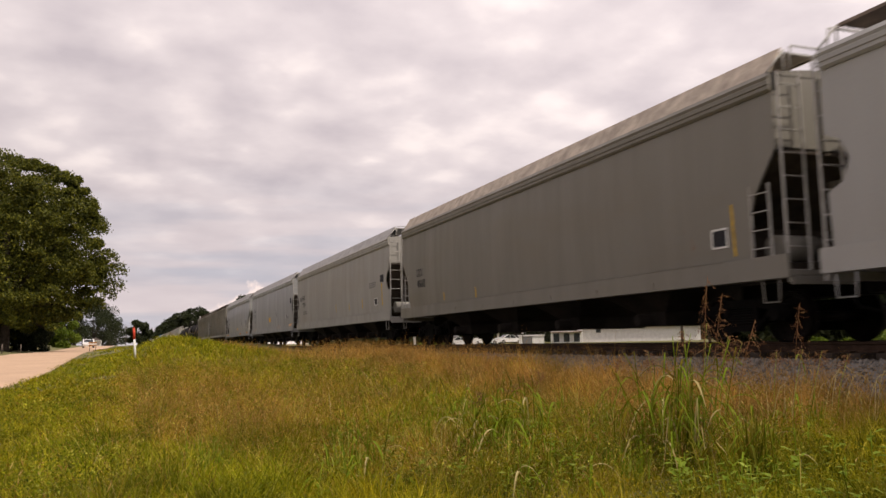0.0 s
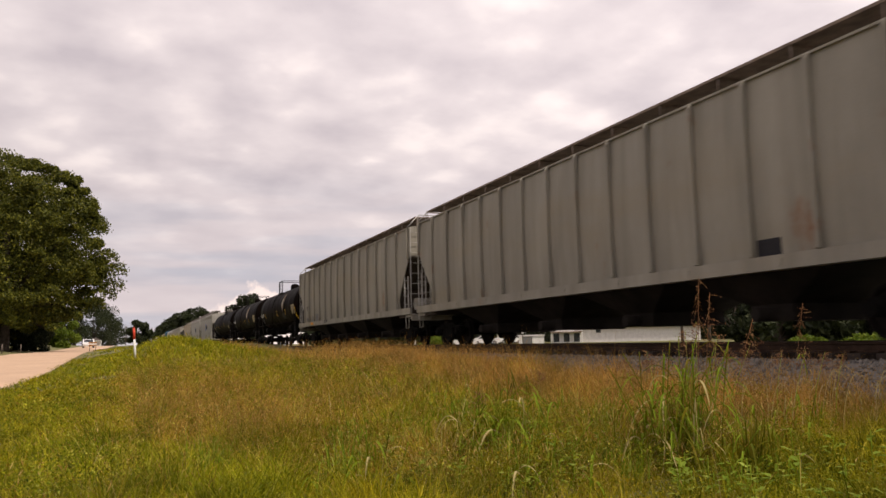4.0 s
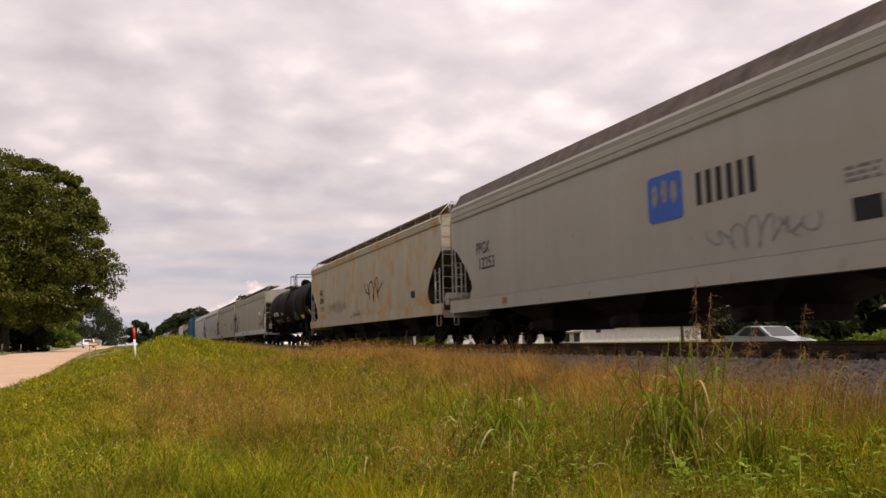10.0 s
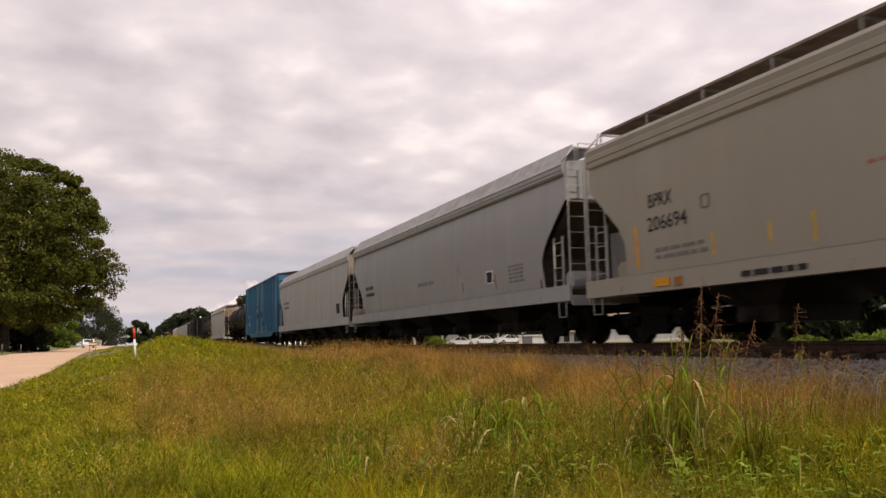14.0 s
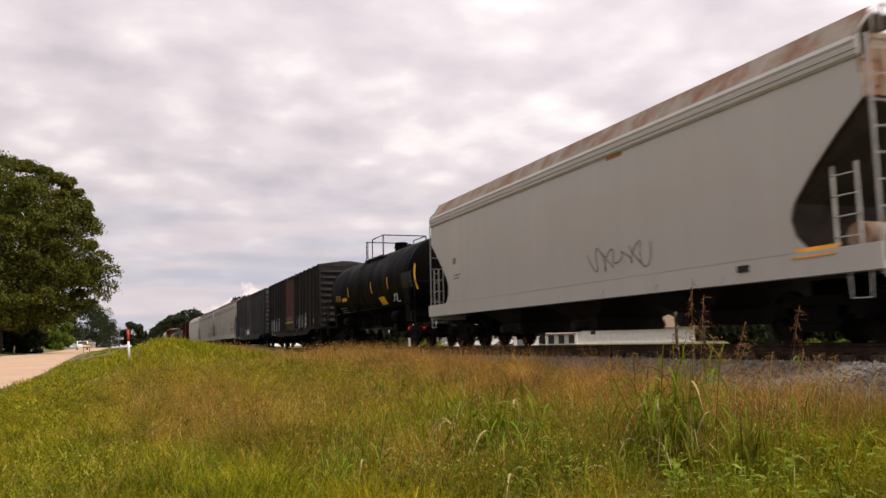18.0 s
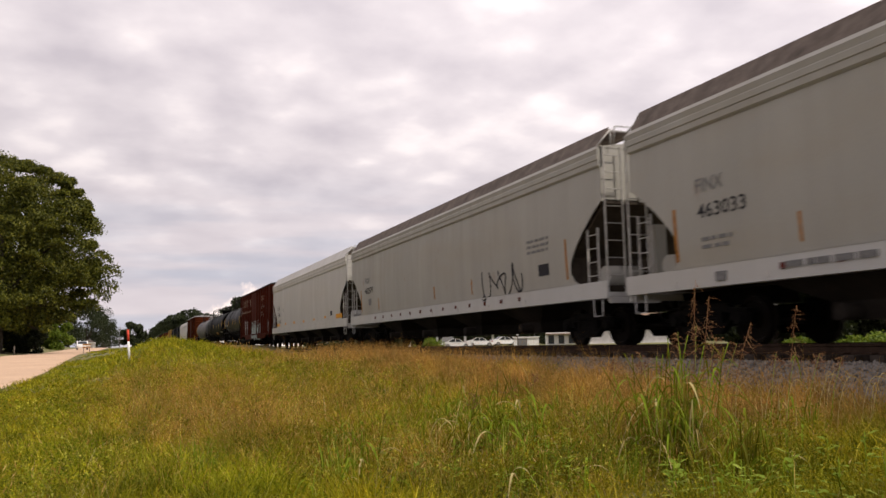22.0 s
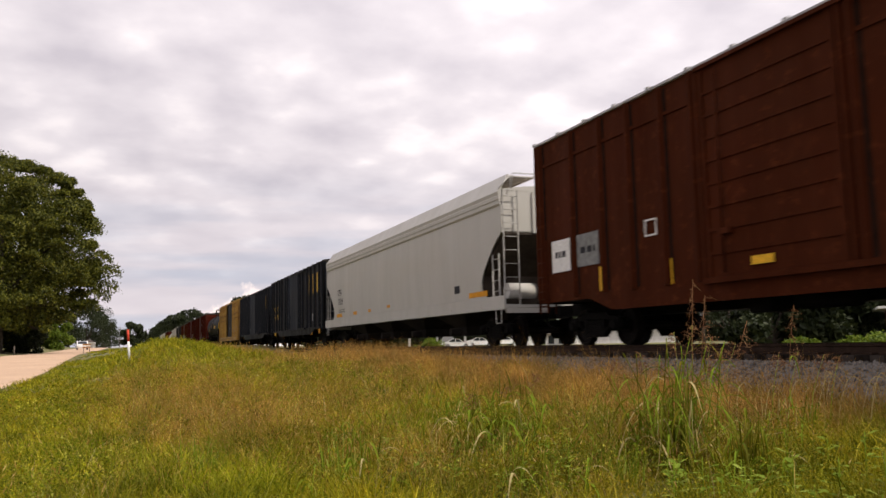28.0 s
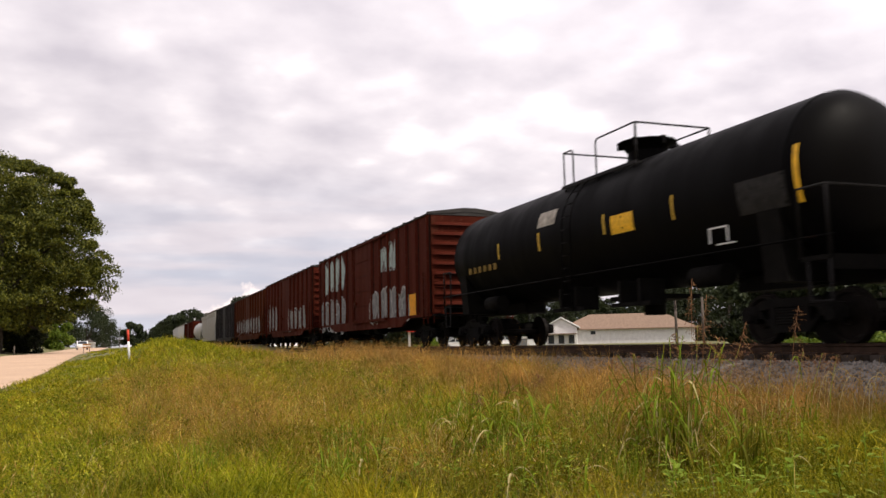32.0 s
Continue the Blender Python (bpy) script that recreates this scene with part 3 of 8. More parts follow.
            m.box(x0, x1, y - 0.0425, y + 0.0425, zb - 0.03, zb - 0.01)
        part("walkway", m, grate, car)
        k = max(6, int(2 * h / 1.75))
        for i in range(k + 1):
            y = -h + 0.05 + (2 * h - 0.1) * i / k
            mm = Mesh()
            xo = s * 1.22
            mm.tube((xo, y, ZE + 0.02), (xo, y, zb - 0.02), 0.018, 4)
            mm.tube((s * 0.45, y, zb - 0.05), (xo, y, zb - 0.05), 0.022, 4)
            part("walkway_bracket", mm, LADDERW if chord else grate, car)
    # some cars close the space under the walkway with a sloping coaming
    if coaming:
        for s in (-1, 1):
            q = [(s * (W - 0.03), ZE + 0.02), (s * 1.27, zb + 0.03), (s * 1.24, zb + 0.03), (s * (W - 0.07), ZE + 0.02)]
            part("roof_coaming", Mesh().prism_y(q, -h + 0.05, h - 0.05), coaming, car)
    # ends
    for e in (-1, 1):
        y = e * h
        m = Mesh()
        zt = cuts[0][1] if end != "small" else 3.2
        m.box(-W + 0.02, W - 0.02, min(y, y - e * 0.05), max(y, y - e * 0.05), zt, ZE - 0.02)
        for x in (-0.55, 0.55):
            m.box(x - 0.05, x + 0.05, min(y, y + e * 0.06), max(y, y + e * 0.06), zt, ZE - 0.05)
        part("end_sheet", m, end_mat, car)
        m = Mesh()
        a, b = (zt, 1.25)
        run = 2.6 if end != "small" else 1.4
        poly = [(y, a + 0.04), (y - e * run, b), (y - e * run, b - 0.08), (y, a - 0.05)]
        m.prism_x(poly if e < 0 else poly[::-1], -W + 0.05 + bulge, W - 0.05 - bulge)
        # shade inside the cut-away end is put into these sheets' colour
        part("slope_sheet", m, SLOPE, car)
        if end != "small":
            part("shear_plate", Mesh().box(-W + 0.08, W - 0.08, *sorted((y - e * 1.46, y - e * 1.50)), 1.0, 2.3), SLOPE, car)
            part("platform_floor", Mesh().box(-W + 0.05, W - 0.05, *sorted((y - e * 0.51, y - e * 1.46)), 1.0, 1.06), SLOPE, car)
        m = Mesh()
        m.box(-W, W, *sorted((y + e * 0.18, y - e * 0.5)), 1.0, 1.08)
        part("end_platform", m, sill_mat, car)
        part("draft_sill", Mesh().box(-0.3, 0.3, *sorted((y + e * 0.2, y - e * 2.4)), 0.7, 1.0), GRIME_SHADE, car)
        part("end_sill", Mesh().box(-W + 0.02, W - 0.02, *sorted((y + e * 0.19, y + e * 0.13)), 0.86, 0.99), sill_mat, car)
        m = Mesh()
        m.box(-0.14, 0.14, *sorted((y - e * 0.1, y - e * 0.35)), 1.08, 2.6)
        part("end_post", m, end_mat, car)
        part("brake_valve", Mesh().box(0.35, 0.9, *sorted((y - e * 0.2, y - e * 0.6)), 1.08, 1.7), UNDER_SHADE, car)
        part("air_reservoir", Mesh().tube((-1.15, y - e * 0.6, 1.5), (-0.3, y - e * 0.6, 1.5), 0.22, 12), end_mat, car)
        for s in (-1, 1):
            lm = shared("hopper_end_ladder_%.2f" % ZE, lambda: ladder_side(0.9, ZE - 0.02, 0.44, 9), LADDERW)
            part("end_ladder", lm, None, car, "", pose(s * (W - 0.24), y + e * 0.12, 0, 0, 0, 90 if e > 0 else -90))
            lm = shared("hopper_side_ladder", lambda: ladder_side(1.32, 2.50, 0.42, 4), LADDERW)
            if end != "small":
                part("side_ladder", lm, None, car, "", pose(s * (W - 0.02), y - e * 0.42, 0, 0, 0, 0 if s < 0 else 180))
            mm = Mesh()
            mm.path([(s * (W - 0.3), y + e * 0.12, ZE), (s * 1.2, y + e * 0.1, zb + 0.02), (s * 0.5, y + e * 0.1, zb + 0.02)], 0.018)
            mm.path([(s * (W + 0.03), y - e * 0.03, ZE), (s * 1.2, y - e * 0.05, zb)], 0.018)
            part("grab_iron", mm, LADDERW, car)
            mm = Mesh()
            mm.path([(s * (W + 0.02), y - e * 0.05, 0.98), (s * (W + 0.02), y - e * 0.07, 0.60), (s * (W + 0.02), y - e * 0.40, 0.60), (s * (W + 0.02), y - e * 0.42, 0.98)], 0.014)
            part("stirrup", mm, sill_mat, car)
    # bays
    tr = h - 1.55
    span = 2 * (tr - 1.2)
    for k in range(bays):
        y = -span / 2 + span * (k + 0.5) / bays
        w = span / bays / 2
        m = Mesh()
        lo, up = 0.32, 1.2
        r0 = [(-W + 0.05, y - w * 0.98, up), (W - 0.05, y - w * 0.98, up), (W - 0.05, y + w * 0.98, up), (-W + 0.05, y + w * 0.98, up)]
        r1 = [(-0.9, y - 0.5, lo + 0.28), (0.9, y - 0.5, lo + 0.28), (0.9, y + 0.5, lo + 0.28), (-0.9, y + 0.5, lo + 0.28)]
        r2 = [(p[0], p[1], lo) for p in r1]
        m.loft([r2, r1, r0])
        m.tube((-1.25, y, lo + 0.12), (1.25, y, lo + 0.12), 0.12, 8)
        # shade below the body is part of the bays' dark colour
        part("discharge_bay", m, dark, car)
    add_trucks(car, tr)
    add_couplers(car, h - 0.05)
    return car, side_x


# tank car ---------------------------------------------------------------
def tank_car(name, label, L, mat, R=1.46, zc=2.62, rails=(1.2, 0.9, 0.2, -1.4), section=None, dome="ball", dome_y=0.0):
    car = empty(name)
    tagged(car, label, "tank car", "cars of the train")
    h = L / 2

    def side_x(z, y=99.0):
        return -math.sqrt(max(R * R - (z - zc) ** 2, 0.01))

    n = 40
    ring = lambda y, r: [(r * math.cos(2 * math.pi * i / n), y, zc + r * math.sin(2 * math.pi * i / n)) for i in range(n)]
    m = Mesh()
    prof = []
    for k in range(9):
        a = math.pi / 2 * k / 8
        prof.append((-h + 0.66 * (1 - math.sin(a)), R * max(math.cos(a), 0.03)))
    prof = prof[::-1]
    rings = [ring(y, r) for y, r in prof] + [ring(-h + 0.62 + (2 * h - 1.24) * k / 8, R) for k in range(1, 8)] + [ring(-y, r) for y, r in prof[::-1]]
    m.loft(rings, smooth=True)
    part("tank_shell", m, mat, car)
    for y in (-h + 0.62, -h * 0.32, h * 0.32, h - 0.62):
        mm = Mesh()
        mm.loft([ring(y - 0.03, R + 0.006), ring(y + 0.03, R + 0.006)], caps=False, smooth=True)
        part("weld_band", mm, mat, car)
    # dome and valves on top
    zt = zc + R
    m = Mesh()
    y0 = dome_y
    around = lambda y, z, r, k=18: [(r * math.cos(2 * math.pi * i / k), y + r * math.sin(2 * math.pi * i / k), z) for i in range(k)]
    if dome == "ball":
        m.loft([around(y0, zt + z, r) for z, r in ((-0.1, 0.31), (0.14, 0.33), (0.27, 0.30), (0.36, 0.22), (0.41, 0.10), (0.42, 0.02))], smooth=True)
    elif dome == "wide":
        m.loft([around(y0, zt + z, r, 24) for z, r in ((-0.2, 0.46), (0.36, 0.46), (0.37, 0.49), (0.42, 0.49), (0.43, 0.40))])
    elif dome == "drum":
        m.loft([around(y0, zt + z, r) for z, r in ((-0.1, 0.27), (0.10, 0.27), (0.11, 0.31), (0.16, 0.31), (0.17, 0.27), (0.33, 0.27), (0.36, 0.24))])
    else:
        m.loft([around(y0, zt + z, r) for z, r in ((-0.12, 0.42), (0.22, 0.44), (0.33, 0.54), (0.42, 0.66), (0.44, 0.66), (0.46, 0.50), (0.49, 0.1))])
        for k in range(6):
            a = math.pi * (k + 0.5) / 3
            m.box(0.6 * math.cos(a) - 0.05, 0.6 * math.cos(a) + 0.05, y0 + 0.6 * math.sin(a) - 0.05, y0 + 0.6 * math.sin(a) + 0.05, zt + 0.30, zt + 0.47)
    part("dome", m, mat, car)
    for dy, r, zz in ((-0.85, 0.11, 0.20), (0.75, 0.13, 0.24), (1.05, 0.08, 0.16)):
        m = Mesh().tube((0.12, y0 + dy, zt - 0.06), (0.12, y0 + dy, zt + zz), r, 10)
        m.box(-0.1, 0.3, y0 + dy - 0.14, y0 + dy + 0.14, zt - 0.06, zt + 0.05)
        part("valve", m, mat, car)
    # railed platform: hoops at the rear, a gap for the ladder, and a closed cage at the front
    yr, yh, ys, yf = rails
    xo, zp, zr = 0.96, zt - 0.22, 4.69
    for s in (-1, 1):
        m = Mesh()
        x0, x1 = sorted((s * 0.5, s * 1.0))
        for x in (x0, x1):
            m.box(x - 0.02, x + 0.02, yf - 0.05, yr + 0.05, zp - 0.07, zp)
        k = int((yr - yf) / 0.12)
        for i in range(k + 1):
            y = yf + (yr - yf) * i / k
            m.box(x0, x1, y - 0.03, y + 0.03, zp - 0.05, zp - 0.02)
        for y in (yf + 0.1, (yf + yr) / 2, yr - 0.05):
            m.tube((s * 0.95, y, zp - 0.02), (s * 0.95, y, zc + math.sqrt(R * R - 0.95 ** 2) - 0.02), 0.03, 5)
        part("platform", m, LADDERD, car)
        b = 0.1
        part("end_hoop", Mesh().path([(s * xo, yr, zp - 0.05), (s * xo, yr, zr), (s * xo, yh + b, zr), (s * xo, yh + b * 0.3, zr - b * 0.3), (s * xo, yh, zr - b), (s * xo, yh, zp - 0.02)], 0.022), LADDERD, car)
        part("guard_rail", Mesh().path([(s * xo, ys, zp - 0.02), (s * xo, ys, zr - b), (s * xo, ys - b * 0.3, zr - b * 0.3), (s * xo, ys - b, zr), (s * xo, yf, zr)], 0.022), LADDERD, car)
        part("rail_post", Mesh().tube((s * xo, yf, zp - 0.04), (s * xo, yf, zr), 0.027, 6), LADDERD, car)
        if section:
            ya, yb = section
            part("guard_rail", Mesh().path([(s * xo, ya, zp - 0.02), (s * xo, ya, zr - b), (s * xo, ya - b, zr), (s * xo, yb + b, zr), (s * xo, yb, zr - b), (s * xo, yb, zp - 0.02)], 0.022), LADDERD, car)
            part("rail_post", Mesh().tube((s * xo, (ya + yb) / 2, zp - 0.04), (s * xo, (ya + yb) / 2, zr), 0.02, 6), LADDERD, car)
            part("rail_post", Mesh().tube((s * xo, ya - 0.22, zp - 0.04), (s * xo, ya - 0.22, zr), 0.02, 6), LADDERD, car)
        yl = (yh + ys) / 2
        m = Mesh()
        for y in (-0.2, 0.2):
            pts = [(s * (R + 0.08), yl + y, 0.75)]
            for k in range(9):
                a = math.radians(6 + k * 6.2)
                pts.append((s * (R + 0.08) * math.cos(a), yl + y, zc + (R + 0.08) * math.sin(a)))
            m.path(pts, 0.018, 4)
        for k in range(11):
            z = 0.85 + k * 0.3
            x = (R + 0.08) if z < zc else math.sqrt(max((R + 0.08) ** 2 - (z - zc) ** 2, 0.3))
            m.tube((s * x, yl - 0.2, z), (s * x, yl + 0.2, z), 0.013, 4)
        part("side_ladder", m, mat, car)
        # handrail, along the tank's flank
        m = Mesh()
        zh = 1.55
        xr = s * 1.5
        m.path([(xr, -h - 0.35, zh), (xr, h + 0.35, zh)], 0.02)
        for k in range(7):
            y = -h + 0.6 + (2 * h - 1.2) * k / 6
            m.tube((xr, y, zh), (s * math.sqrt(max(R * R - (zh - zc) ** 2, 0.1)), y, zh + 0.02), 0.018, 4)
        part("handrail", m, mat, car)
    for y in (yr, yf):
        part("cross_rail", Mesh().tube((-xo, y, zr), (xo, y, zr), 0.022, 6), LADDERD, car)
    # underframe
    for e in (-1, 1):
        y = e * (h + 0.3)
        m = Mesh()
        m.box(-0.3, 0.3, *sorted((y, y - e * 3.4)), 0.92, 1.24)
        m.box(-1.5, 1.5, *sorted((y - e * 0.02, y - e * 0.62)), 1.2, 1.27)
        m.box(-1.5, 1.5, *sorted((y, y - e * 0.06)), 1.05, 1.27)
        part("stub_sill", m, GRIME_SHADE, car)
        m = Mesh()
        yy = e * (h - 1.05)
        pr = []
        for k in range(13):
            a = math.radians(200 + 140 * k / 12)
            pr.append(((R + 0.02) * math.cos(a), zc + (R + 0.02) * math.sin(a)))
        m.loft([[(x, yy - 0.25, z) for x, z in pr + [(1.3, 0.95), (-1.3, 0.95)]], [(x, yy + 0.25, z) for x, z in pr + [(1.3, 0.95), (-1.3, 0.95)]]])
        part("saddle", m, GRIME_SHADE, car)
        part("end_rail", Mesh().path([(-1.5, y - e * 0.05, 1.25), (-1.5, y - e * 0.05, 2.3), (1.5, y - e * 0.05, 2.3), (1.5, y - e * 0.05, 1.25)], 0.025), LADDERD, car)
        for x in (-1.5, 1.5):
            part("end_rail", Mesh().path([(x, y - e * 0.05, 2.3), (x, y - e * 0.62, 2.3), (x, y - e * 0.62, 1.25)], 0.025), LADDERD, car)
        for s in (-1, 1):
            part("stirrup", Mesh().path([(s * 1.48, y - e * 0.08, 1.2), (s * 1.48, y - e * 0.08, 0.6), (s * 1.48, y - e * 0.5, 0.6), (s * 1.48, y - e * 0.5, 1.2)], 0.025), LADDERD, car)
        part("brake_reservoir", Mesh().tube((-1.1, e * (h - 2.4), 1.2), (-1.1, e * (h - 3.3), 1.2), 0.2, 10), GRIME_SHADE, car)
    m = Mesh()
    m.tube((0, y0, 0.62), (0, y0, 1.4), 0.24, 12)
    m.box(-0.7, 0.7, y0 - 0.7, y0 + 0.7, 0.95, 1.05)
    part("outlet_valve", m, GRIME_SHADE, car)
    for y in (y0 - 1.6, y0 - 0.9, y0 + 0.9, y0 + 1.6):
        m = Mesh().box(-1.5, -0.9, y - 0.04, y + 0.04, 0.78, 1.3)
        m.box(-1.5, -1.42, y - 0.35, y + 0.35, 0.76, 0.84)
        part("hanger", m, GRIME_SHADE, car)
    add_trucks(car, h - 1.05)
    add_couplers(car, h + 0.45)
    return car, side_x


# boxcar -----------------------------------------------------------------
def boxcar(name, label, L, mat, door_mat=None, posts=12, door=(-1.5, 1.5), leaves=1, door_ribs=5, end_ribs=9, eave=4.37, roof_mat=None,
           open_door=0.0, corrugated=False, end_mat=None, sill_drop=True, upper_ribs=False, joints=0, at=None):
    car = empty(name)
    tagged(car, label, "boxcar", "cars of the train")
    W, Z0, h = 1.5, 1.08, L / 2
    door_mat, roof_mat, end_mat = door_mat or mat, roof_mat or ROOFD, end_mat or mat
    d0, d1 = door
    side_x = lambda z, y=99.0: -(W + 0.075) if d0 - open_door < y < d1 - open_door else -W - 0.01
    for s in (-1, 1):
        xa, xb = sorted((s * W, s * (W - 0.07)))
        part("side_wall", Mesh().box(xa, xb, -h, d0, Z0, eave), mat, car)
        part("side_wall", Mesh().box(xa, xb, d1, h, Z0, eave), mat, car)
        part("door_header", Mesh().box(xa, xb, d0, d1, eave - 0.22, eave), mat, car)
        # posts
        pm_key = "post_%.2f_%s" % (eave, mat.name)
        pm = shared(pm_key, lambda: Mesh().loft([[(-0.095, -0.028, Z0 + 0.02), (-0.095, 0.028, Z0 + 0.02), (0.01, 0.085, Z0), (0.01, -0.085, Z0)],
                                                 [(-0.095, -0.028, eave - 0.06), (-0.095, 0.028, eave - 0.06), (0.01, 0.085, eave - 0.03), (0.01, -0.085, eave - 0.03)]]), mat)
        # wider than the post: its dark margins paint edge shade along the weld
        sm = shared("post_seam_%.2f" % eave, lambda: Mesh().box(-0.006, 0.004, -0.15, 0.15, Z0 + 0.05, eave - 0.1), SHADE_JOINT)
        ys = []
        nl = posts // 2
        for (a, b) in ((-h + 0.08, d0 - 0.08), (d1 + 0.08, h - 0.08)):
            ys += [a + (b - a) * k / (nl - 1) for k in range(nl)]
        if at:
            rear = [y for y in at if y > 0]
            fore = [y for y in at if y < 0] or [-y for y in rear]
            ys = [y for y in rear + fore if y < d0 - 0.1 or y > d1 + 0.1] + [d0 - 0.08, d1 + 0.08, h - 0.08, -h + 0.08]
        for y in ys:
            if open_door and d0 - open_door - 0.1 < y < d1 - open_door + 0.1:
                continue
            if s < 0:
                # painted shade beside the post, on the near side only
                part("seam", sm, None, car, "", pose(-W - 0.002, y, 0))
            part("side_post", pm, None, car, "", pose(s * W, y, 0, 0, 0, 0 if s < 0 else 180))
        if upper_ribs:
            for (a, b) in ((-h + 0.1, d0 - 0.1), (d1 + 0.1, h - 0.1)):
                part("side_rail", Mesh().box(min(s * W, s * (W + 0.03)), max(s * W, s * (W + 0.03)), a, b, eave - 0.62, eave - 0.55), mat, car)
        for k in range(joints):
            z = Z0 + (eave - Z0) * (k + 1) / (joints + 1)
            for (a, b) in ((-h + 0.1, d0 - 0.1), (d1 + 0.1, h - 0.1)):
                part("panel_joint", Mesh().box(min(s * W, s * (W + 0.012)), max(s * W, s * (W + 0.012)), a, b, z - 0.022, z + 0.022), SHADE_JOINT, car)
        # sill
        poly = [(-h, Z0), (-h, 1.0), (-h + 2.3, 1.0), (-h + 3.2, 0.72), (h - 3.2, 0.72), (h - 2.3, 1.0), (h, 1.0), (h, Z0)] if sill_drop else [(-h, Z0), (-h, 0.74), (h, 0.74), (h, Z0)]
        m = Mesh()
        xa, xb = sorted((s * (W + 0.02), s * (W - 0.06)))
        m.prism_x([(y, z + 0.02 if z == Z0 else z) for y, z in poly], xa, xb)
        part("side_sill", m, mat, car)
        # door leaves
        wide = (d1 - d0) / leaves
        for k in range(leaves):
            a = d0 + k * wide
            shift = 0.0 if not open_door or s > 0 else -open_door
            m = Mesh()
            xo = W + 0.045
            xa, xb = sorted((s * (W - 0.005), s * xo))
            m.box(xa, xb, a + 0.02 + shift, a + wide - 0.02 + shift, Z0 + 0.05, eave - 0.12)
            dl = part("door", m, door_mat, car, "", None)
            r = Mesh()
            if corrugated:
                for i in range(22):
                    z = Z0 + 0.15 + i * (eave - Z0 - 0.4) / 21
                    r.box(min(s * xo, s * (xo + 0.03)), max(s * xo, s * (xo + 0.03)), a + 0.12 + shift, a + wide - 0.12 + shift, z, z + 0.06)
            else:
                for i in range(1, door_ribs):
                    z = Z0 + 0.05 + i * (eave - Z0 - 0.2) / door_ribs
                    r.box(min(s * xo, s * (xo + 0.025)), max(s * xo, s * (xo + 0.025)), a + 0.04 + shift, a + wide - 0.04 + shift, z - 0.03, z + 0.03)
            for y in (a + 0.05, a + wide - 0.05):
                r.box(min(s * xo, s * (xo + 0.035)), max(s * xo, s * (xo + 0.035)), y - 0.04 + shift, y + 0.04 + shift, Z0 + 0.05, eave - 0.12)
            part("door_rib", r, door_mat, dl)
            b = Mesh()
            y = a + wide * (0.85 if k == 0 else 0.15) + shift
            b.tube((s * (xo + 0.06), y, Z0 + 0.1), (s * (xo + 0.06), y, eave - 0.2), 0.022, 5)
            b.box(min(s * xo, s * (xo + 0.09)), max(s * xo, s * (xo + 0.09)), y - 0.2, y + 0.08, Z0 + 0.75, Z0 + 0.85)
            part("lock_bar", b, door_mat, dl)
        xa, xb = sorted((s * W, s * (W + 0.12)))
        for z0, z1 in ((Z0 - 0.06, Z0 + 0.04), (eave - 0.12, eave - 0.05)):
            part("door_track", Mesh().box(xa, xb, d0 - (d1 - d0) * 0.7, d1 + 0.1, z0, z1), mat, car)
    # floor and inner walls
    m = Mesh().box(-W + 0.08, W - 0.08, -h + 0.1, h - 0.1, Z0 - 0.05, Z0 + 0.08)
    part("floor_deck", m, TIE, car)
    # roof with cross seams
    m = Mesh()
    m.prism_y([(-W - 0.06, eave - 0.03), (W + 0.06, eave - 0.03), (W + 0.06, eave + 0.02), (0.25, eave + 0.2), (-0.25, eave + 0.2), (-W - 0.06, eave + 0.02)], -h - 0.02, h + 0.02)
    part("roof", m, roof_mat, car)
    rk = shared("seam_%.2f_%s" % (eave, roof_mat.name), lambda: Mesh().loft([[(-W - 0.075, y, eave - 0.01), (-W - 0.075, y, eave + 0.06), (-0.25, y, eave + 0.24), (0.25, y, eave + 0.24), (W + 0.075, y, eave + 0.06), (W + 0.075, y, eave - 0.01), (0, y, eave + 0.1)] for y in (-0.04, 0.04)]), roof_mat)
    k = 13
    for i in range(k + 1):
        part("roof_seam", rk, None, car, "", pose(0, -h + 2 * h * i / k, 0))
    for e in (-1, 1):
        y = e * h
        m = Mesh()
        m.prism_y([(-W, Z0), (W, Z0), (W, eave), (0.25, eave + 0.17), (-0.25, eave + 0.17), (-W, eave)], *sorted((y, y - e * 0.08)))
        part("end_wall", m, end_mat, car)
        ek = shared("end_rib_%s" % end_mat.name, lambda: Mesh().loft([[(x, 0.105 * k * math.cos(a), 0.115 * k * math.sin(a)) for a in [math.pi * i / 5 for i in range(6)]] for x, k in ((-1.42, 0.1), (-1.3, 0.85), (-1.15, 1), (1.15, 1), (1.3, 0.85), (1.42, 0.1))]), end_mat)
        ek_step = (eave - Z0 - 0.35) / end_ribs
        for i in range(end_ribs):
            part("end_rib", ek, None, car, "", pose(0, y, Z0 + 0.3 + ek_step * i, 0, 0, 0 if e > 0 else 180))
        for s in (-1, 1):
            part("corner_post", Mesh().box(min(s * W, s * (W + 0.03)), max(s * W, s * (W + 0.03)), *sorted((y, y - e * 0.16)), Z0, eave - 0.03), mat, car)
            lm = ladder_side(0.75, 2.5, 0.42, 5)
            part("end_ladder", lm, mat, car, "", pose(s * (W - 0.28), y + e * 0.14, 0, 0, 0, 90 if e > 0 else -90))
            part("side_ladder", lm, mat, car, "", pose(s * (W + 0.07), y - e * 0.3, 0, 0, 0, 0 if s < 0 else 180))
        m = Mesh()
        m.box(-0.25, 0.25, *sorted((y + e * 0.55, y - e * 2.0)), 0.72, 1.04)
        m.box(-W + 0.05, W - 0.05, *sorted((y + e * 0.3, y)), 1.0, 1.06)
        part("draft_gear", m, GRIME_SHADE, car)
        m = Mesh()
        m.tube((0.7, y + e * 0.1, 2.2), (0.7, y + e * 0.22, 2.2), 0.28, 14)
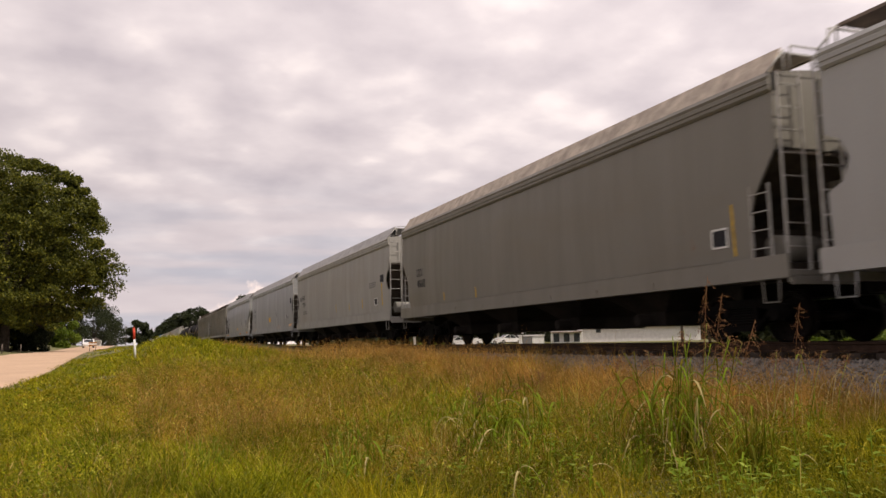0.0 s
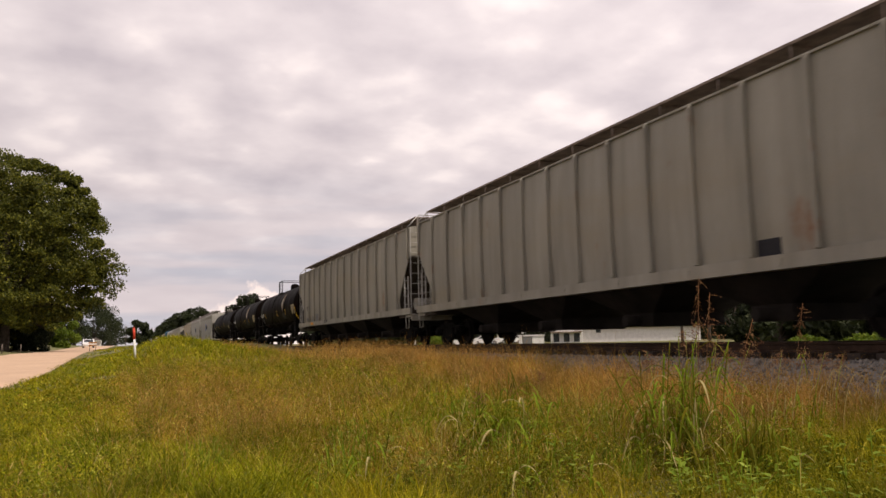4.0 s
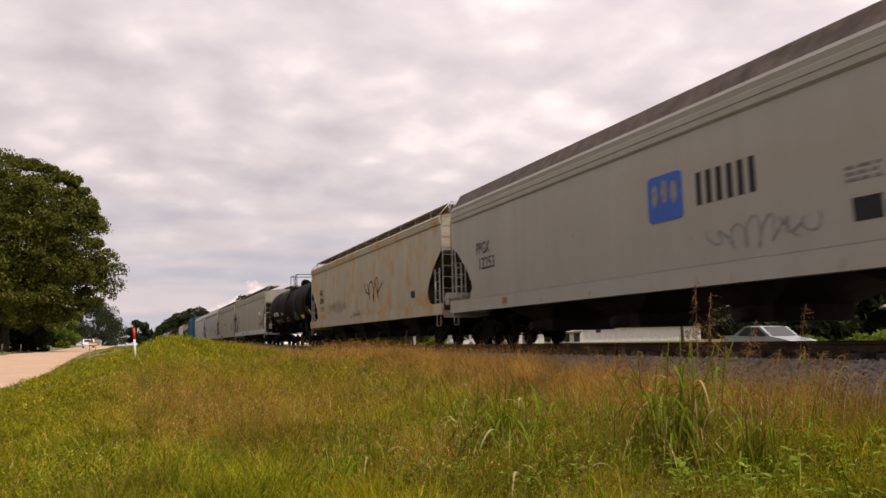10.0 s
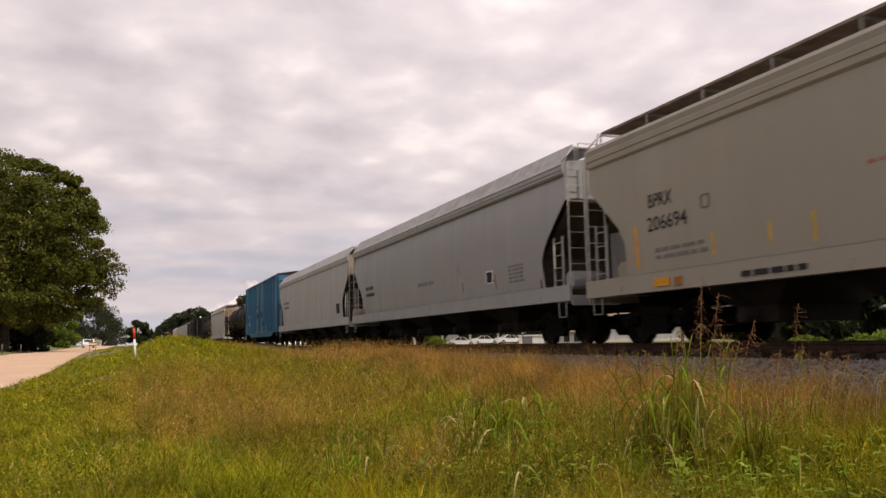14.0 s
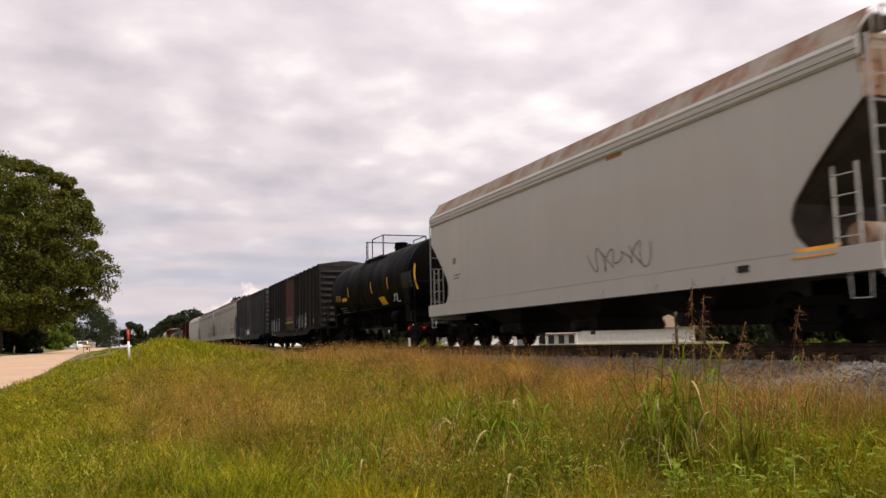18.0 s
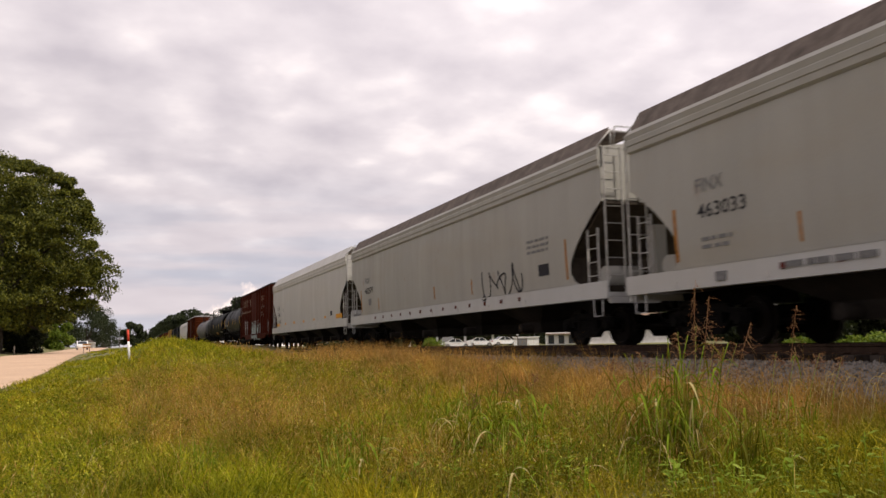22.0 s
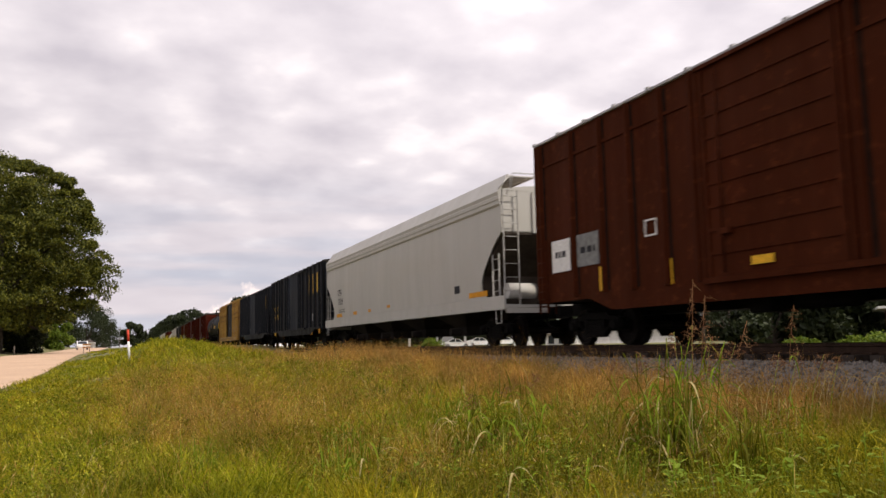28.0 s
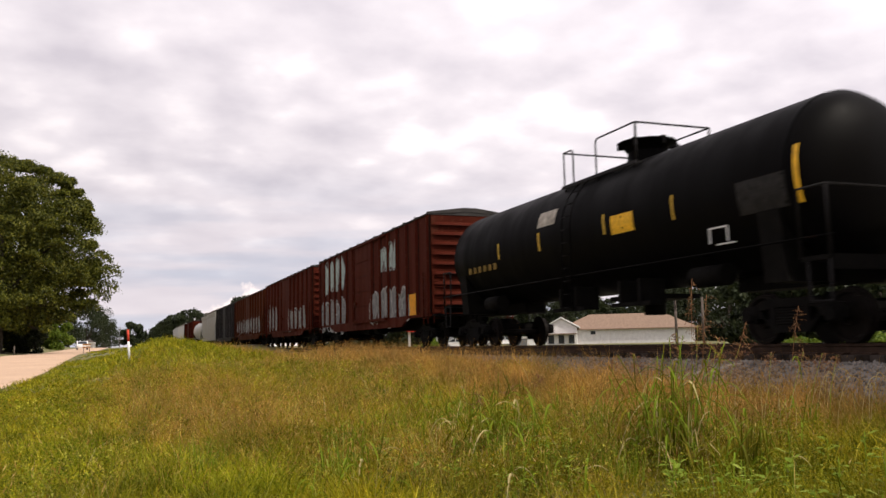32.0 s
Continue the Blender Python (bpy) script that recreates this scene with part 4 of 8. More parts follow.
        m.path([(0.7, y + e * 0.12, 2.2), (0.7, y + e * 0.12, 1.1)], 0.02)
        part("hand_brake", m, GRIME_SHADE, car)
    part("centre_sill", Mesh().box(-0.32, 0.32, -h + 0.5, h - 0.5, 0.62, 1.03), GRIME_SHADE, car)
    part("brake_cylinder", Mesh().tube((-0.8, -0.9, 0.72), (-0.8, 0.2, 0.72), 0.2, 10).box(-1.1, -0.5, 0.6, 1.1, 0.5, 1.0), GRIME_SHADE, car)
    add_trucks(car, h - 1.75)
    add_couplers(car, h + 0.02)
    return car, side_x


# ---- the train, from front to rear ----
# times at which the coupled ends pass the lens plane
ENDS = [0.572, 1.496, 2.471, 3.438, 4.399, 5.411, 6.438, 7.271, 8.171, 9.188, 10.240, 11.258, 12.275, 13.051, 14.010, 14.875, 15.833,
        16.782, 17.643, 18.409, 19.328, 20.042, 20.893, 21.764, 22.793, 23.803, 24.803, 25.629, 26.300, 27.288, 28.126, 29.025, 30.037,
        30.841, 31.663, 32.482, 33.270, 34.121, 34.962, 35.837, 36.66, 37.60, 38.40, 39.40, 40.40, 41.30]
ENDS = [-0.42] + ENDS
TRAIN = []  # (thing, y at the clip's start)


# how long after the preceding coupled end each car's front corner follows, where it is not the usual gap
FRONT = {0: 0.05, 1: 0.045, 2: 0.082, 3: 0.08, 4: 0.09, 20: 0.125, 28: 0.05, 19: 0.06, 9: 0.10, 10: 0.08, 13: 0.09, 14: 0.05, 22: 0.095, 23: 0.11, 27: 0.06, 31: 0.135, 33: 0.05, 34: 0.066, 35: 0.075, 37: 0.072, 38: 0.095}
# and how much before the following coupled end its rear corner passes
REAR = {31: 0.045}


def slot(i, tank):
    """Body length and the centre's y at the start, for car i."""
    a, b = ENDS[i] + FRONT.get(i, 0.10 if tank else 0.05), ENDS[i + 1] - REAR.get(i, 0.0)
    return (b - a) * V, -3.52 + V * (a + b) / 2


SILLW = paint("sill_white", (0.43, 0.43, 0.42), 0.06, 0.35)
GREY1 = paint("hopper_warm_grey", (0.192, 0.182, 0.158), 0.05, 0.4)
GREY2 = paint("hopper_light_grey", (0.308, 0.301, 0.280), 0.06, 0.35)
GREY3 = paint("hopper_silver_grey", (0.280, 0.287, 0.290), 0.04, 0.3, 0.36)
GREY4 = paint("hopper_pale_grey", (0.350, 0.350, 0.343), 0.04, 0.3)
WHITE = paint("hopper_white", (0.445, 0.435, 0.405), 0.03, 0.25)
CREAM = paint("hopper_cream", (0.300, 0.281, 0.235), 0.08, 0.35)
CREAMR = paint("hopper_cream_rusty", (0.364, 0.336, 0.266), 0.5, 0.4, 0.6, 0.3, (0.40, 0.22, 0.06))
PPGW = paint("hopper_dusty_white", (0.318, 0.310, 0.280), 0.16, 0.40, 0.5, 0.2)
RIBG = paint("hopper_ribbed_tan", (0.294, 0.276, 0.231), 0.2, 0.5)
RUSTW = paint("hopper_rusty_top", (0.350, 0.294, 0.231), 0.55, 0.5, 0.6, 0.5)
TBLK = paint("tank_black", (0.0035, 0.0033, 0.0033), 0.06, 0.4, 0.5, gloss=0.06)
TBRN = paint("tank_rusty_black", (0.0055, 0.0038, 0.003), 0.26, 0.5, 0.55, 0.2, (0.048, 0.015, 0.008), gloss=0.06)
TGRY = paint("tank_charcoal", (0.016, 0.016, 0.017), 0.05, 0.4, 0.4, gloss=0.06)
TMIX = paint("tank_grey_rust", (0.112, 0.119, 0.126), 0.42, 0.5, 0.55, 0.1, (0.22, 0.08, 0.03))
BLUE = paint("boxcar_blue", (0.034, 0.155, 0.27), 0.06, 0.45, 0.5)
BLKBOX = paint("boxcar_sooty_brown", (0.025, 0.0225, 0.0225), 0.2, 0.6, 0.65)
BLKBOX2 = paint("boxcar_dark_grey", (0.060, 0.062, 0.070), 0.30, 0.6, 0.6, 0.2, (0.075, 0.034, 0.018), runs=0.6)
DOORBR = paint("door_dull_red", (0.078, 0.033, 0.027), 0.15, 0.5, 0.65)
REDBOX = paint("boxcar_oxide_red", (0.064, 0.010, 0.005), 0.25, 0.6, 0.65, 0.1, (0.085, 0.026, 0.014), gloss=0.1, runs=0.5)
BRNBOX = paint("boxcar_rust_brown", (0.060, 0.013, 0.004), 0.25, 0.6, 0.65, 0.1, (0.11, 0.028, 0.010), gloss=0.1, runs=0.5)
NAVY = paint("boxcar_navy", (0.012, 0.014, 0.019), 0.12, 0.5, 0.5, gloss=0.25)
NAVYD = paint("door_navy_grey", (0.030, 0.036, 0.051), 0.1, 0.5, 0.55)
YELBOX = paint("boxcar_yellow", (0.46, 0.265, 0.050), 0.40, 0.5, 0.55, 0.1, (0.17, 0.065, 0.02), runs=0.75)
BLKDOOR = paint("door_black", (0.011, 0.011, 0.012), 0.2, 0.4, 0.55, 0.0, (0.06, 0.026, 0.014), runs=0.5)

H, T, B = hopper, tank_car, boxcar
CARS = [
    (H, "grey covered hopper car with white end ladders", GREY4, dict(end="small", bays=4, deep=0.30)),
    (H, "dark warm grey covered hopper car, dusty", GREY1, dict(end="narrow", grate=GRATET, coaming=GRATET, deep=0.30)),
    (H, "light grey covered hopper car with open roof walkway", GREY2, dict(end="small", grate=GRATEL, coaming=GRATEL, deep=0.30)),
    (H, "silver grey covered hopper car with open roof walkway", GREY3, dict(end="small", grate=GRATEL, coaming=GRATEL, deep=0.30)),
    (H, "silver grey round-sided covered hopper car", GREY3, dict(end="curve", grate=GRATEL, bulge=0.1, coaming=GRATEL, deep=0.30)),
    (H, "tan grey ribbed covered hopper car", RIBG, dict(end="tri", ribs=16, chord=False, roof_h=0.06)),
    (H, "weathered pale ribbed covered hopper car with rusty patches", RIBG, dict(end="tri", ribs=16, chord=False, roof_h=0.06)),
    (T, "rusty black tank car with a leaf emblem", TBRN, dict(rails=(1.26, 1.02, 0.48, -0.21), dome_y=0.08)),
    (T, "rusty black tank car with a white leaf emblem", TBRN, dict(rails=(2.0, 1.72, 0.98, 0.28), dome_y=0.6)),
    (T, "black tank car with yellow marks", TBRN, dict(rails=(0.79, 0.07, -0.5, -0.74), dome="drum", dome_y=-1.1)),
    (H, "dusty white covered hopper car with a blue emblem", PPGW, dict(end="curve", coaming=GRATED)),
    (H, "dusty white covered hopper car with a blue emblem", PPGW, dict(end="curve", coaming=GRATED)),
    (H, "cream covered hopper car with rust stains and graffiti", CREAMR, dict(end="curve", deep=0.30)),
    (T, "short black tank car with orange marks", TBLK, dict(rails=(0.65, -0.52, -1.12, -1.6), dome_y=0.31)),
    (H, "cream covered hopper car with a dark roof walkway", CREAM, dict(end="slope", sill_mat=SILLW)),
    (H, "cream covered hopper car with orange streaks", CREAM, dict(end="slope")),
    (H, "silver grey round-sided covered hopper car", GREY3, dict(end="slope", bulge=0.12, grate=GRATEL, coaming=GRATEL, deep=0.30)),
    (H, "pale grey covered hopper car with a rusty end", GREY4, dict(end="slope", end_mat=RUSTW, coaming=GREY4, deep=0.30)),
    (B, "tall blue boxcar with double doors", BLUE, dict(leaves=2, door=(-2.1, 2.1), at=(7.0, 6.0, 5.2, 4.5, 3.7, 2.95), eave=5.06, door_ribs=7)),
    (T, "black tank car with yellow marks", TBLK, dict(rails=(1.38, 0.01, -0.69, -1.5), dome="drum", dome_y=0.98)),
    (H, "white covered hopper car with rusty roof edge", WHITE, dict(end="tall", end_mat=RUSTW, bays=3, coaming=RUSTW, deep=0.30)),
    (T, "short glossy black tank car with yellow marks", TBLK, dict(rails=(1.22, 1.0, 0.26, -1.41), dome="drum", dome_y=-0.91)),
    (B, "sooty dark boxcar with a dull red door and white graffiti", BLKBOX, dict(door_mat=DOORBR, at=(7.4, 6.52, 5.36, 4.44, 3.53, 2.54, 1.94))),
    (B, "dark grey ribbed boxcar with colourful graffiti", BLKBOX2, dict(at=(7.3, 6.48, 5.72, 4.85, 3.99, 3.3, 2.67, -2.6, -3.34, -4.0, -4.68, -5.3, -5.89, -6.5, -7.08), corrugated=True, joints=4)),
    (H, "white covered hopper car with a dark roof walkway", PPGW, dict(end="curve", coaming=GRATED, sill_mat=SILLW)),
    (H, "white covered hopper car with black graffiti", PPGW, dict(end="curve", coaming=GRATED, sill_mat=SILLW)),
    (H, "clean white covered hopper car", WHITE, dict(end="curve", grate=GRATET, coaming=WHITE, deep=0.44)),
    (B, "oxide red boxcar with faded white lettering and graffiti", REDBOX, dict(at=(6.95, 5.7, 4.5, 3.44, 2.48, -2.77, -3.84, -4.77, -5.51, -6.06, -6.79), eave=4.55)),
    (T, "short charcoal tank car", TGRY, dict(rails=(1.74, 1.56, 0.86, -0.35), dome="wide", dome_y=0.18)),
    (T, "long black tank car with a long roof walkway", TBLK, dict(rails=(6.28, 5.85, -0.19, -0.9), section=(5.67, 1.06), dome="funnel", dome_y=0.26)),
    (T, "grey tank car with a rusty middle", TMIX, dict(R=1.40)),
    (B, "rust brown boxcar with a white roof edge", BRNBOX, dict(at=(7.6, 6.1, 4.88, 3.81, 2.7, 1.76), upper_ribs=True, eave=4.92, corrugated=False, door_ribs=9, roof_mat=ROOFP)),
    (H, "clean white covered hopper car", WHITE, dict(end="curve", grate=GRATET, coaming=WHITE, deep=0.44)),
    (B, "navy boxcar with yellow lettering", NAVY, dict(at=(7.31, 6.16, 5.08, 4.17, 2.84, 2.05), eave=4.49, corrugated=True, door_mat=NAVYD)),
    (B, "navy boxcar with yellow lettering and white graffiti", NAVY, dict(at=(7.33, 6.6, 6.0, 5.35, 4.7, 4.05, 3.4, 2.8, 2.2), corrugated=True, door_mat=NAVYD)),
    (B, "yellow boxcar with a black door slid half open", YELBOX, dict(at=(6.6, 5.3, 4.2, 3.15, 2.3, -3.9, -5.1, -6.4, -7.5), roof_mat=YELBOX, sill_drop=False, door_mat=BLKDOOR, door=(-2.05, 1.85), corrugated=True, open_door=1.66, eave=4.47)),
    (T, "black tank car with yellow marks", TBLK, dict(rails=(0.75, 0.3, -0.73, -2.33), dome="funnel", dome_y=-1.37)),
    (B, "oxide red boxcar with white graffiti", REDBOX, dict(posts=14, eave=4.47)),
    (B, "dark red boxcar with white graffiti", REDBOX, dict(posts=12, eave=4.47)),
    (B, "oxide red boxcar with ribbed steel sides", BRNBOX, dict(posts=12)),
    (B, "dark brown boxcar with ribbed sides", BLKBOX, dict(posts=12)),
    (H, "plain cream covered hopper car", CREAM, dict(end="slope")),
    (T, "white tank car with a round dome", WHITE, dict()),
    (B, "oxide red boxcar with ribbed steel sides", REDBOX, dict(posts=12)),
    (H, "white covered hopper car", WHITE, dict(end="curve")),
    (H, "pale covered hopper car", GREY4, dict(end="curve")),
]
SIDES = []


def build_train():
    for i, (kind, label, mat, opts) in enumerate(CARS):
        length, y = slot(i, kind is tank_car)
        name = {hopper: "hopper_car", tank_car: "tank_car", boxcar: "boxcar"}[kind]
        body = length
        car, side_x = kind(name, label, body, mat, **opts)
        car.matrix_basis = pose(TRACK, y, 0)
        TRAIN.append((car, y))
        SIDES.append(side_x)


build_train()


# ---- plants ----
def leaf_material(name, stops, trans=0.35, rough=0.6):
    m, nt, b = nodes_of(name)
    g = nt.nodes.new("ShaderNodeNewGeometry")
    c = ramp_of(nt, g.outputs["Random Per Island"], stops)
    patch = add_noise(nt, 0.9, 4, 0.6)
    c = mix_of(nt, ramp_of(nt, patch, [(0.40, (0, 0, 0)), (0.7, (0.45, 0.45, 0.45))]), c, tuple(x * 0.55 for x in stops[0][1]))
    nt.links.new(c, b.inputs["Base Color"])
    b.inputs["Roughness"].default_value = rough
    b.inputs["Specular IOR Level"].default_value = 0.25
    t = nt.nodes.new("ShaderNodeBsdfTranslucent")
    nt.links.new(c, t.inputs[0])
    mx = nt.nodes.new("ShaderNodeMixShader")
    mx.inputs[0].default_value = trans
    out = nt.nodes["Material Output"]
    nt.links.new(b.outputs[0], mx.inputs[1])
    nt.links.new(t.outputs[0], mx.inputs[2])
    nt.links.new(mx.outputs[0], out.inputs[0])
    return m


OAK = leaf_material("oak_leaf", [(0.0, (0.030, 0.038, 0.003)), (0.5, (0.066, 0.078, 0.006)), (1.0, (0.19, 0.185, 0.015))], 0.18)
FARL = leaf_material("far_leaf", [(0.0, (0.016, 0.024, 0.008)), (0.6, (0.026, 0.037, 0.012)), (1.0, (0.045, 0.055, 0.018))], 0.2)
SHRUB = leaf_material("shrub_leaf", [(0.0, (0.07, 0.12, 0.008)), (0.6, (0.13, 0.19, 0.014)), (1.0, (0.20, 0.25, 0.03))], 0.4)
BARK = plain("bark", (0.055, 0.045, 0.036), 0.9, 0.0, 0.4, 3.0, 0.6)
rng = np.random.default_rng(7)


def leaves_mesh(name, centres, size, material, spread=None):
    """One small bent leaf sprig for every centre: two triangles each."""
    n = len(centres)
    d = rng.normal(size=(n, 3))
    d /= np.linalg.norm(d, axis=1, keepdims=True)
    u = np.cross(d, rng.normal(size=(n, 3)))
    u /= np.linalg.norm(u, axis=1, keepdims=True)
    w = np.cross(d, u)
    s = size * rng.uniform(0.6, 1.4, (n, 1))
    p0, p1 = centres - u * s, centres + u * s
    p2, p3 = centres + w * s * 0.6 + d * s * 0.2, centres - w * s * 0.6 + d * s * 0.2
    co = np.stack([p0, p3, p1, p2], 1).reshape(-1, 3)
    i = np.arange(n)[:, None] * 4
    tris = np.concatenate([i + np.array([[0, 1, 2]]), i + np.array([[0, 2, 3]])], 1).reshape(-1, 3)
    return np_mesh(name, co, tris, material)


def tree(name, label, x, y, height, radius, seed, leaves, size, mat, trunk_h=0.25, squash=1.0, blobs=26, trunk_r=0.35, low=0.2, drop=0.0, clear=None, shell=None, lobes=()):
    """A tapered trunk with limbs, and a crown of leaf sprigs in uneven clumps."""
    r = np.random.default_rng(seed)
    z0 = float(ground_z(x, y)) - 0.1 + drop
    t = empty(name, pose(x, y, z0))
    tagged(t, label, "tree")
    m = Mesh()
    th = height * trunk_h
    n = 10
    ring = lambda cx, cy, z, rr: [(cx + rr * math.cos(2 * math.pi * i / n) * (1 + 0.1 * math.sin(3 * i)), cy + rr * math.sin(2 * math.pi * i / n), z) for i in range(n)]
    m.loft([ring(0, 0, 0, trunk_r * 1.5), ring(0, 0, 0.4, trunk_r * 1.1), ring(0.1, 0, th, trunk_r * 0.9), ring(0.2, 0.1, height * 0.6, trunk_r * 0.4)], smooth=True)
    part("trunk", m, BARK, t)
    cs = []
    for k in range(blobs):
        if shell:
            # clumps seated about the skin of an egg-shaped crown: centre height, half width, half height
            zc, ra, rb = shell
            d = r.normal(size=3)
            d /= np.linalg.norm(d)
            br = ra * (r.uniform(0.05, 0.11) if k % 3 else r.uniform(0.12, 0.20))
            f = r.uniform(0.93, 1.03) if k % 4 else 0.62
            c = np.array([d[0] * (ra - br * 0.8) * f, d[1] * (ra - br * 0.8) * f, zc + d[2] * (rb - br * 0.8) * f])
            cs.append((c, br))
            continue
        a = r.uniform(0, 2 * math.pi)
        v = low + (1 - low) * (k + 0.5) / blobs
        rad = radius * math.sqrt(max(0.0, 1 - ((v - 0.5) / 0.56) ** 2)) * r.uniform(0.45, 0.92)
        c = np.array([math.cos(a) * rad, math.sin(a) * rad, height * v * 0.93])
        cs.append((c, radius * r.uniform(0.26, 0.42)))
    cs += [(np.array(c[:3]), c[3]) for c in lobes]
    blobs = len(cs)
    for c, br in cs[:: max(1, blobs // 9)]:
        lm = Mesh()
        p = Vector((0.1, 0, th * r.uniform(0.7, 1.3)))
        q = Vector(c) * 0.9
        mid = p.lerp(q, 0.5) + Vector((0, 0, 0.3))
        lm.tube(p, mid, trunk_r * 0.4, 6, trunk_r * 0.25)
        lm.tube(mid, q, trunk_r * 0.25, 6, trunk_r * 0.08)
        part("limb", lm, BARK, t)
    pts = []
    per = leaves // blobs
    for c, br in cs:
        d = r.normal(size=(per, 3))
        d /= np.linalg.norm(d, axis=1, keepdims=True)
        if shell:
            # sprigs crowd the upper side of a clump, so that its underside stays open and dark
            d[:, 2] = np.where(d[:, 2] < -0.25, -d[:, 2], d[:, 2])
        rr = br * np.cbrt(r.uniform(0.15, 1.0, (per, 1))) * (1 + 0.25 * r.uniform(0, 1, (per, 1)) ** 6) * (1 + 0.12 * np.sin(d[:, :1] * 5 + d[:, 1:2] * 4))
        pts.append(c + d * rr * np.array([[1, 1, 0.8 * squash]]))
    if shell:
        # loose sprigs all over the crown, between the clumps
        n = leaves // 7
        d = r.normal(size=(n, 3))
        d /= np.linalg.norm(d, axis=1, keepdims=True)
        ripple = 1 + 0.09 * np.sin(d[:, :1] * 8 + 1) * np.sin(d[:, 1:2] * 7) + 0.07 * np.sin(d[:, 2:] * 12 + d[:, :1] * 4)
        pts.append(np.array([[0, 0, shell[0]]]) + d * np.array([[shell[1], shell[1], shell[2]]]) * ripple * r.uniform(0.60, 0.92, (n, 1)))
    pts = np.concatenate(pts)
    pts[:, 2] = np.maximum(pts[:, 2], 0.15)
    if clear:
        # the open space under the branches on one side
        pts = pts[(pts[:, 0] < clear[0]) | (pts[:, 2] > clear[1] + 0.5 * np.sin(pts[:, 0] * 2.1))]
    part("crown", leaves_mesh("crown", pts, size, mat), None, t)
    return t


def build_trees():
    # the big oak beside the road, and its neighbours
    side = [(10.6, -0.5, 10.4, 1.5), (11.4, 0, 8.8, 1.7), (11.2, 0.4, 7.0, 1.7), (10.2, 0, 6.0, 1.8), (9.9, -1, 8.6, 2.0), (9.4, 0.6, 4.9, 1.4)]
    tree("oak_tree", "large spreading dark green oak tree beside the road", -14.0, 103, 22.3, 11, 3, 250000, 0.135, OAK, 0.2, blobs=420, trunk_r=0.75,
         clear=(-30.0, 2.6), shell=(11.3, 10.9, 11.6), lobes=side)
    tree("oak_tree", "dark green oak tree behind the driveway", -31.5, 101, 24.5, 11.5, 4, 20000, 0.3, OAK, 0.2, blobs=34, trunk_r=0.5, low=0.1)
    tree("oak_tree", "dark green oak tree with low branches", -19.5, 116, 20.0, 9.0, 14, 20000, 0.36, OAK, 0.2, blobs=26, trunk_r=0.5, low=0.08)
    for i, (x, y) in enumerate([(-12.6, 113), (-15.2, 112), (-18, 113), (-20.5, 114), (-23, 112)]):
        tree("shrub", "dark undergrowth in the shade of the oak", x, y, 5.6, 2.9, 150 + i, 5000, 0.2, FARL, 0.1, blobs=16, trunk_r=0.08, low=0.02)
    tree("shrub", "bright green leafy shrub under the oak", -12.3, 158, 6.2, 3.4, 5, 9000, 0.17, SHRUB, 0.1, blobs=14, trunk_r=0.06, low=0.05)
    for i, (x, y, h, rad) in enumerate([(-20, 150, 10.5, 6.0), (-17.5, 185, 9.0, 4.6), (-16.5, 260, 15, 7), (-15, 330, 16, 7.5), (-14, 400, 19, 8.5), (-13, 480, 17, 9), (-12.5, 600, 16, 9)]):
        tree("roadside_tree", "dark green tree along the far road", x, y, h, rad, 20 + i, 9000, 0.24, FARL, 0.15, blobs=20, low=0.08)
    tree("roadside_tree", "round dark tree at the end of the road", 1.0, 330, 9.5, 4.4, 31, 5000, 0.4, FARL, 0.2, blobs=14, low=0.15)
    # clump beyond the rising ground, beside the railway
    for i, (x, y, h, rad) in enumerate([(16, 640, 12.5, 6.0), (17.0, 520, 14, 5.5), (17, 420, 14.4, 4.8), (18.5, 350, 14.6, 4.4), (19.5, 310, 14.6, 4.6), (24, 300, 14.6, 4.8), (28, 310, 13.4, 4.6)]):
        tree("far_tree", "dark green tree in a clump by the railway", x - 2.2, y, h, rad, 40 + i, 7000, 0.36, FARL, 0.1, blobs=26, low=0.05)
    tree("far_tree", "tall dark tree behind the train", 25.6, 205, 13.8, 4.6, 50, 7000, 0.3, FARL, 0.2, blobs=20, low=0.2)
    # trees and bushes beyond the track
    spots = [(42, 46, 6.0, 3.4), (46, 46, 7.0, 4.2), (50, 47, 7.2, 4.6), (55, 48, 8.0, 5.0), (81, 113, 10, 6), (89, 106, 10, 6),
             (92, 124, 11, 6.5), (78, 140, 11, 6.5), (65, 151, 10, 6), (82, 84, 11, 6.5), (62, 52, 9, 5.5), (72, 58, 9, 5.5)]
    for i, (x, y, h, rad) in enumerate(spots):
        tree("yard_tree", "dense dark green tree behind the railway", x, y, h, rad, 60 + i, 6000, 0.26, FARL, 0.1, blobs=18, low=0.03)
    for i in range(26):
        a = radians(13 + i * 1.55)
        d = 185 + 20 * math.sin(i * 2.3)
        tree("far_tree", "hazy dark tree in the far row", d * math.sin(a), d * math.cos(a), 8 + 2.5 * math.sin(i * 1.7), 6.5, 90 + i, 1800, 0.55, FARL, 0.1, blobs=14, low=0.03)
    for i, (x, y, h, rad) in enumerate([(33.5, 34, 0.9, 1.2), (35.5, 31.5, 1.0, 1.4), (37.5, 33, 0.8, 1.2), (39, 36.5, 0.9, 1.2), (36, 37, 0.8, 1.1), (41, 34, 1.0, 1.3), (33, 90, 1.6, 1.6), (30, 84, 1.4, 1.5)]):
        tree("shrub", "bright green shrub beyond the railway", x, y, h, rad, 130 + i, 2200, 0.1, SHRUB, 0.1, blobs=12, trunk_r=0.04, low=0.05)


build_trees()


